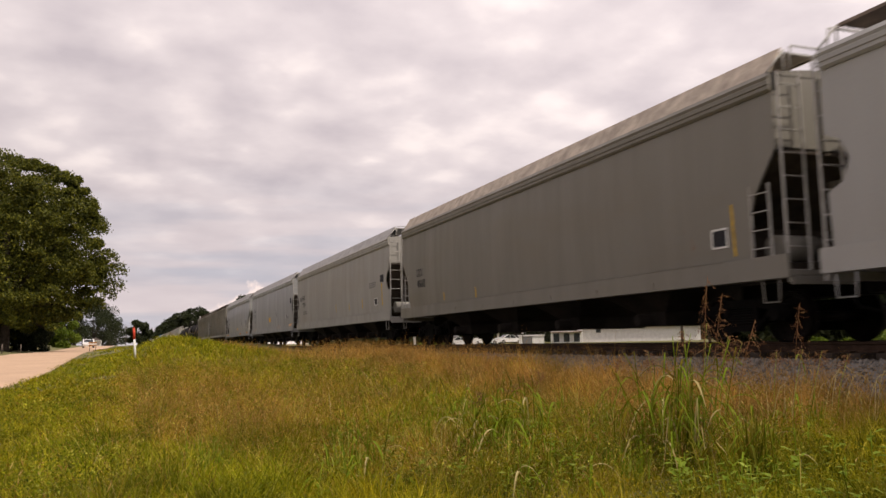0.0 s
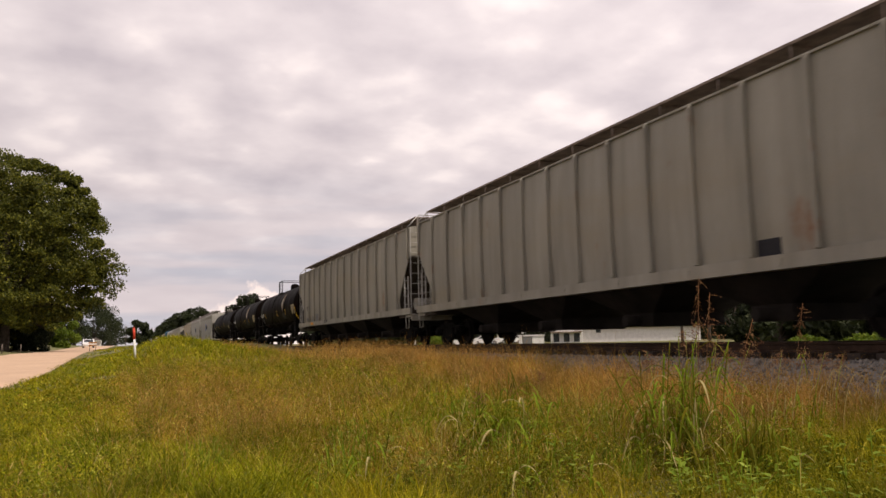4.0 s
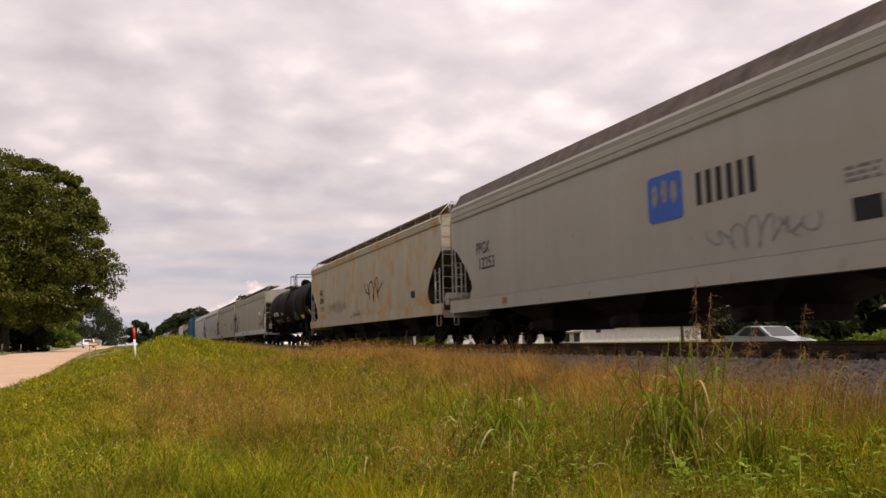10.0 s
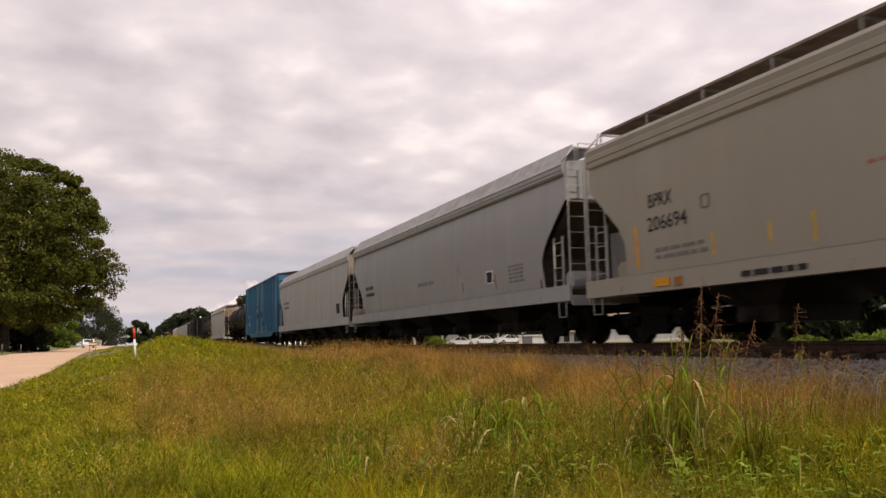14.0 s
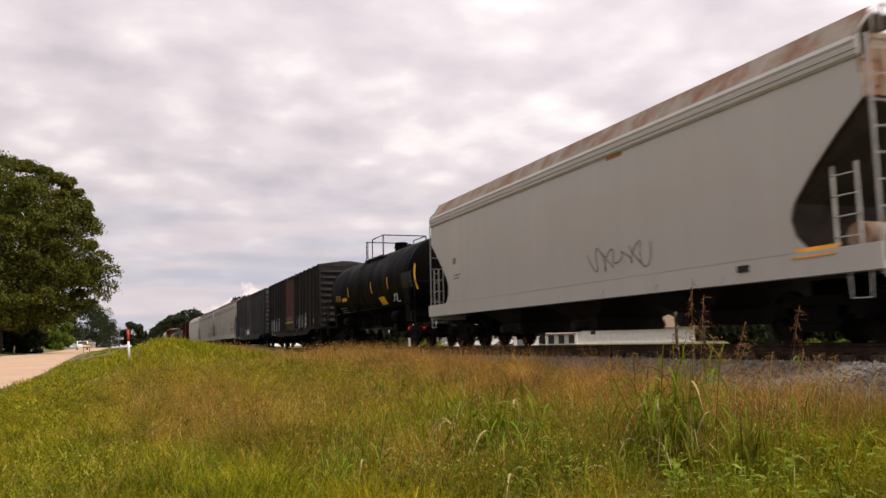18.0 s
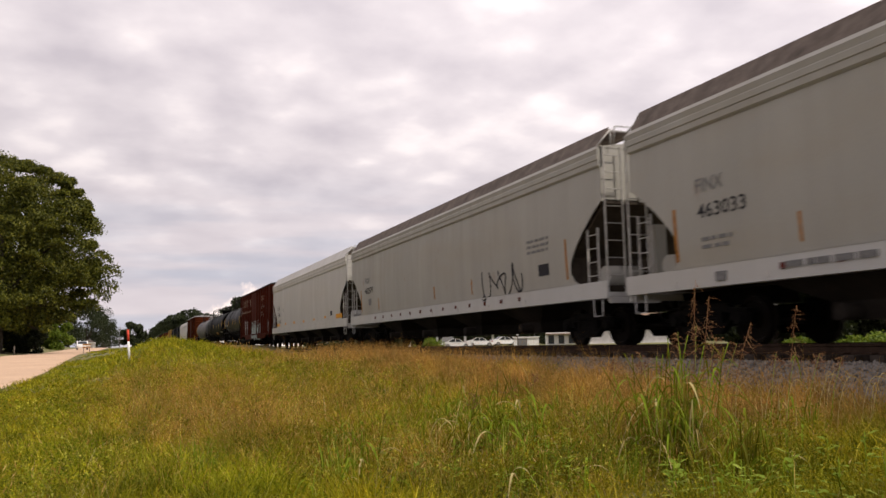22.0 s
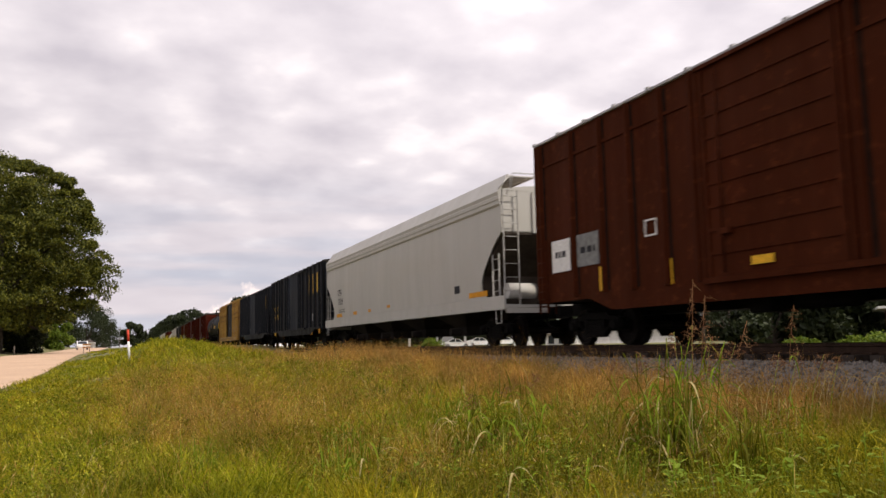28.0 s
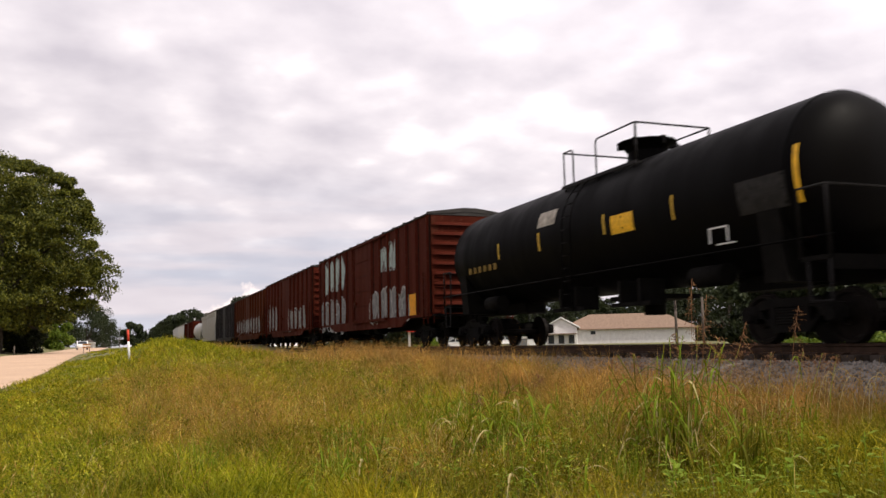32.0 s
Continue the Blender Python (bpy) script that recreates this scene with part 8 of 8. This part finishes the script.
plate(24, -3.01, -2.89, 1.48, 1.92, RUSTP)
plate(24, 0.06, 0.22, 1.52, 1.95, RUSTP)
bars(24, 4.95, 6.60, 1.08, 1.28, LETG, 1)
plate(24, 7.94, 8.20, 1.05, 1.21, LETG)
text(25, "FINX", 8.36, 2.64, 0.25, 0.69, LETG)
text(25, "462579", 8.38, 2.21, 0.26, 1.20, LETB)
plate(25, 8.95, 9.12, 1.49, 2.41, RUSTP)
plate(25, 6.38, 6.50, 1.48, 1.94, RUSTP)
plate(25, 7.52, 7.91, 1.72, 1.99, LETG, "notice_plate")
spray(25, -6.56, -4.07, 1.23, 2.18, LETB, 16)
bars(25, -8.08, -6.95, 2.23, 2.64, LETG, 3)
plate(25, -8.04, -7.51, 1.67, 1.95, LETB, "notice_plate")
plate(25, -8.98, -8.82, 1.49, 2.41, RUSTP)
plate(25, -3.31, -3.19, 1.49, 1.93, RUSTP)
plate(25, -0.15, 0.01, 1.53, 1.94, RUSTP)
text(26, "CEFX", 8.53, 2.48, 0.24, 0.75, LETB)
text(26, "51288", 8.52, 2.02, 0.28, 0.87, LETB)
bars(26, 7.36, 8.47, 1.59, 1.83, LETG, 2)
plate(26, 5.65, 6.06, 1.45, 1.59, ORANGE)
plate(26, 7.93, 8.96, 1.41, 1.59, ORANGE)
outline(26, 6.35, 6.56, 2.33, 2.53, LETS)
plate(26, -7.34, -6.93, 1.57, 1.79, LETB, "notice_plate")
plate(26, -9.33, -8.07, 1.39, 1.60, ORANGE)
plate(26, -5.91, -5.53, 1.47, 1.60, ORANGE)
plate(26, -3.16, -2.76, 1.45, 1.56, ORANGE)
plate(26, -0.30, 0.12, 1.43, 1.56, ORANGE)
plate(26, 2.59, 3.10, 1.44, 1.59, ORANGE)
blocks(27, 2.10, 6.80, 3.45, 4.05, FADED, 8)
bars(27, 2.31, 6.81, 2.89, 3.20, FADED, 1)
blocks(27, -6.10, -3.40, 3.58, 3.94, FADED, 8)
text(27, "SERVES", -3.72, 2.98, 0.36, 1.95, PALE)
text(27, "THE SOUTH", -3.30, 2.36, 0.38, 2.75, PALE)
spray(27, -3.52, 1.52, 0.75, 2.15, LETW, 60)
spray(27, -3.28, 1.14, 0.65, 1.81, SPRAYC, 30)
spray(27, 3.84, 6.25, 0.83, 2.34, LETW, 20)
bars(27, 4.27, 5.96, 1.60, 2.29, LETW, 3)
spray(27, 7.57, 8.21, 2.72, 3.77, LETW, 12)
spray(27, -7.31, -6.51, 1.05, 2.17, LETW, 12)
plate(27, 8.28, 8.45, 1.22, 2.07, ORANGE)
text(28, "GATX 212168", 6.02, 2.18, 0.28, 1.97, LETW)
bars(28, 4.19, 5.79, 1.77, 2.02, LETG, 2)
bars(28, 2.37, 3.29, 1.70, 1.97, LETG, 3)
plate(28, 3.04, 3.19, 2.28, 2.75, YELLOW)
plate(28, 6.71, 6.91, 2.06, 2.99, YELLOW)
plate(28, -6.00, -5.81, 2.13, 2.99, YELLOW)
plate(28, -2.57, -2.43, 2.27, 2.73, YELLOW)
plate(28, -0.71, -0.54, 2.28, 2.76, YELLOW)
bars(28, -1.92, -0.89, 1.74, 1.96, LETG, 2)
outline(28, -4.70, -4.08, 1.63, 1.91, LETG)
plate(29, -9.01, -8.69, 2.02, 2.92, YELLOW)
plate(29, -8.61, -7.46, 2.16, 2.80, LETG, "notice_plate")
plate(29, -7.36, -5.88, 1.67, 1.91, LETW, "notice_plate")
plate(29, -2.26, -1.18, 1.57, 1.89, ORANGE)
plate(29, -5.68, -5.46, 2.31, 2.77, OCHRE)
plate(29, -2.57, -2.39, 2.30, 2.73, OCHRE)
plate(29, 0.50, 0.73, 2.29, 2.76, OCHRE)
bars(29, 6.77, 9.07, 1.73, 2.04, LETG, 2)
text(30, "OTLX", 7.16, 2.16, 0.24, 0.75, LETW)
bars(30, 6.29, 7.14, 1.74, 1.95, LETG, 2)
plate(30, 8.13, 8.30, 2.04, 2.95, YELLOW)
outline(31, -6.02, -5.55, 1.32, 1.66, LETW)
plate(31, -5.23, -5.06, 1.19, 1.66, YELLOW)
plate(31, -8.30, -8.08, 1.09, 2.06, YELLOW)
plate(31, -2.82, -2.64, 1.39, 1.63, YELLOW)
plate(31, 6.34, 7.19, 1.69, 2.44, LETW, "notice_plate")
plate(31, 5.12, 6.02, 1.73, 2.45, LETS, "notice_plate")
bars(31, 6.49, 7.02, 1.95, 2.24, LETB, 1)
bars(31, 5.25, 5.87, 1.95, 2.23, LETB, 1)
outline(31, 3.01, 3.39, 2.08, 2.41, LETW)
plate(31, 2.59, 2.78, 1.09, 1.58, YELLOW)
plate(31, 4.99, 5.12, 1.14, 1.65, YELLOW)
plate(31, -0.06, 0.43, 1.25, 1.39, YELLOW)
text(32, "CEFX", 8.22, 2.43, 0.29, 0.81, LETB)
text(32, "51229", 8.17, 2.00, 0.30, 0.90, LETB)
bars(32, 6.93, 8.06, 1.60, 1.80, LETG, 2)
plate(32, -0.16, 0.23, 1.50, 1.61, ORANGE)
plate(32, 2.55, 2.96, 1.45, 1.57, ORANGE)
plate(32, 4.82, 5.46, 1.43, 1.57, ORANGE)
plate(32, 7.56, 8.62, 1.41, 1.58, ORANGE)
plate(32, -7.39, -6.97, 1.59, 1.82, LETB, "notice_plate")
plate(32, -9.42, -8.10, 1.39, 1.54, ORANGE)
blocks(33, -7.32, -4.29, 2.95, 4.02, LETY, 3)
outline(33, -6.03, -5.50, 1.47, 1.84, LETW)
plate(33, -7.54, -7.03, 0.73, 0.98, ORANGE)
plate(33, -5.44, -4.89, 0.71, 0.87, ORANGE)
text(33, "CS", 7.07, 2.45, 0.31, 0.72, LETY)
text(33, "XT", 6.0, 2.45, 0.31, 0.64, LETY)
text(33, "142", 7.12, 1.89, 0.33, 0.82, LETY)
text(33, "851", 6.02, 1.89, 0.33, 0.74, LETY)
plate(33, 4.46, 4.93, 0.82, 0.96, YELLOW)
plate(33, 6.69, 7.16, 0.81, 1.01, YELLOW)
plate(33, 2.19, 2.63, 0.86, 0.99, YELLOW)
blocks(34, -7.43, -5.61, 2.92, 3.85, LETY, 3)
spray(34, -5.25, -2.33, 1.04, 1.93, LETW, 22)
spray(34, 1.92, 4.9, 1.09, 2.1, LETW, 20)
spray(34, 0.53, 1.62, 1.27, 2.11, LETS, 8)
outline(34, -5.96, -5.47, 1.49, 1.75, LETW)
plate(34, -8.07, -7.67, 1.18, 1.46, ORANGE)
text(35, "RB OX", 5.57, 2.10, 0.29, 1.20, LETB)
bars(35, 4.08, 5.24, 1.80, 1.99, LETB, 1)
plate(35, 1.87, 2.15, 2.46, 2.73, LETW, "notice_plate")
plate(35, -0.37, 0.11, 0.75, 0.89, YELLOW)
plate(35, 6.61, 7.25, 0.63, 0.92, YELLOW)
plate(36, -6.94, -5.85, 2.11, 2.66, LETG, "notice_plate")
plate(36, -7.26, -7.10, 2.12, 3.03, YELLOW)
plate(36, -2.81, -1.99, 2.29, 2.68, YELLOW, "sign_plate")
plate(36, -4.16, -4.05, 2.30, 2.77, OCHRE)
plate(36, -1.79, -1.64, 2.34, 2.77, OCHRE)
plate(36, 1.20, 1.38, 2.32, 2.76, OCHRE)
plate(36, 3.61, 3.75, 2.35, 2.78, OCHRE)
outline(36, -5.44, -4.95, 1.72, 2.02, LETW)
plate(36, 0.50, 1.39, 2.89, 3.27, PALE, "notice_plate")
blocks(36, 3.88, 6.00, 2.11, 2.36, OCHRED, 6)
spray(37, 3.08, 8.43, 0.63, 2.35, LETW, 18)
spray(37, -6.12, -1.52, 0.73, 2.36, LETW, 22)
spray(37, -5.08, -2.61, 2.92, 4.03, LETS, 8)
spray(37, 3.23, 7.43, 2.62, 4.29, LETS, 8)
plate(37, -7.37, -6.32, 1.06, 1.85, ORANGE)
spray(38, 3.60, 7.30, 1.01, 3.00, LETW, 8)
spray(38, -6.14, -1.11, 1.02, 2.38, LETW, 12)
spray(39, -6.81, 7.56, 1.24, 2.44, LETW, 10)
text(34, "CS", 7.21, 2.29, 0.41, 0.50, LETY)
text(34, "XT", 6.51, 2.29, 0.41, 0.43, LETY)
text(34, "50", 7.21, 1.70, 0.41, 0.48, LETY)
text(34, "30", 6.51, 1.70, 0.41, 0.42, LETY)
text(34, "23", 5.88, 1.70, 0.41, 0.43, LETY)
spray(34, 7.44, 8.08, 2.91, 3.56, LETW, 16)
plate(34, 6.77, 7.02, 1.24, 1.54, LETD, "notice_plate")
plate(34, 6.04, 6.42, 1.26, 1.58, OCHRED, "notice_plate")
spray(34, 5.38, 5.79, 1.19, 1.69, LETW, 12)
spray(35, -7.52, -5.36, 1.62, 2.09, LOGOB, 18)
spray(35, -4.97, -4.35, 1.58, 1.84, LOGOB, 6)
bars(35, -7.35, -6.73, 3.03, 3.27, LETB, 2)
bars(35, -4.97, -4.47, 3.06, 3.31, LETB, 2)
blocks(35, 4.53, 6.54, 3.13, 3.52, LETB, 4)
bars(35, 4.83, 6.88, 2.77, 3.12, LETB, 2)
blocks(35, 1.62, 4.26, 3.03, 3.29, LETB, 3)
plate(35, -6.15, -5.65, 1.20, 1.48, LETB, "notice_plate")
plate(35, -7.74, -7.12, 0.76, 1.06, ORANGE)
spray(35, -2.22, -1.57, 1.89, 2.04, LETW, 3)
spray(35, -1.28, -0.75, 2.58, 2.81, LETW, 4)


def cross_mark(i, y, z, r):
    """White square with a dark crossing mark."""
    x = SIDES[i](z, y)
    b = part("mark_plate", Mesh().box(x - 0.012, x + 0.01, y - r, y + r, z - r, z + r), LETS, TRAIN[i][0])
    for s in (-1, 1):
        q = [(y - r * 0.9, z - s * r * 0.9), (y - r * 0.6, z - s * r * 0.95), (y + r * 0.9, z + s * r * 0.9), (y + r * 0.6, z + s * r * 0.95)]
        part("mark_stroke", Mesh().prism_x(q, x - 0.018 - 0.002 * s, x - 0.011), NAVYP, b)


cross_mark(35, -5.90, 3.08, 0.24)


# ---- the train rolls by, and one car passes on the road behind ----
for i in (24, 25):
    for k in range(13):
        plate(i, -6.6 + k * 1.1, -6.49 + k * 1.1, 1.12, 1.22, SILLR)


def motions():
    # tall weeds sway in the wind of the train
    for ob, seed, much in SWAY:
        base = ob.matrix_basis.copy()
        rows = []
        for k in range(65):
            t = k * 0.5
            a = much * (0.8 + math.sin(t * 3.1 + seed) + 0.5 * math.sin(t * 5.3 + seed * 1.7))
            b = much * 0.6 * math.sin(t * 2.3 + seed * 0.7)
            rows.append((t, base @ pose(0, 0, 0, a, b, 0)))
        walk(ob, rows)
    for car, y in TRAIN:
        walk(car, [(t, pose(TRACK, y - V * t, 0)) for t in (0.0, 8.0, 16.0, 24.0, 32.0)])
    walk(PASSING, [(t, pose(29.4, 32.7 - 24.0 * (t - 10.0), -0.94)) for t in (0.0, 8.0, 16.0, 24.0, 32.0)])


motions()
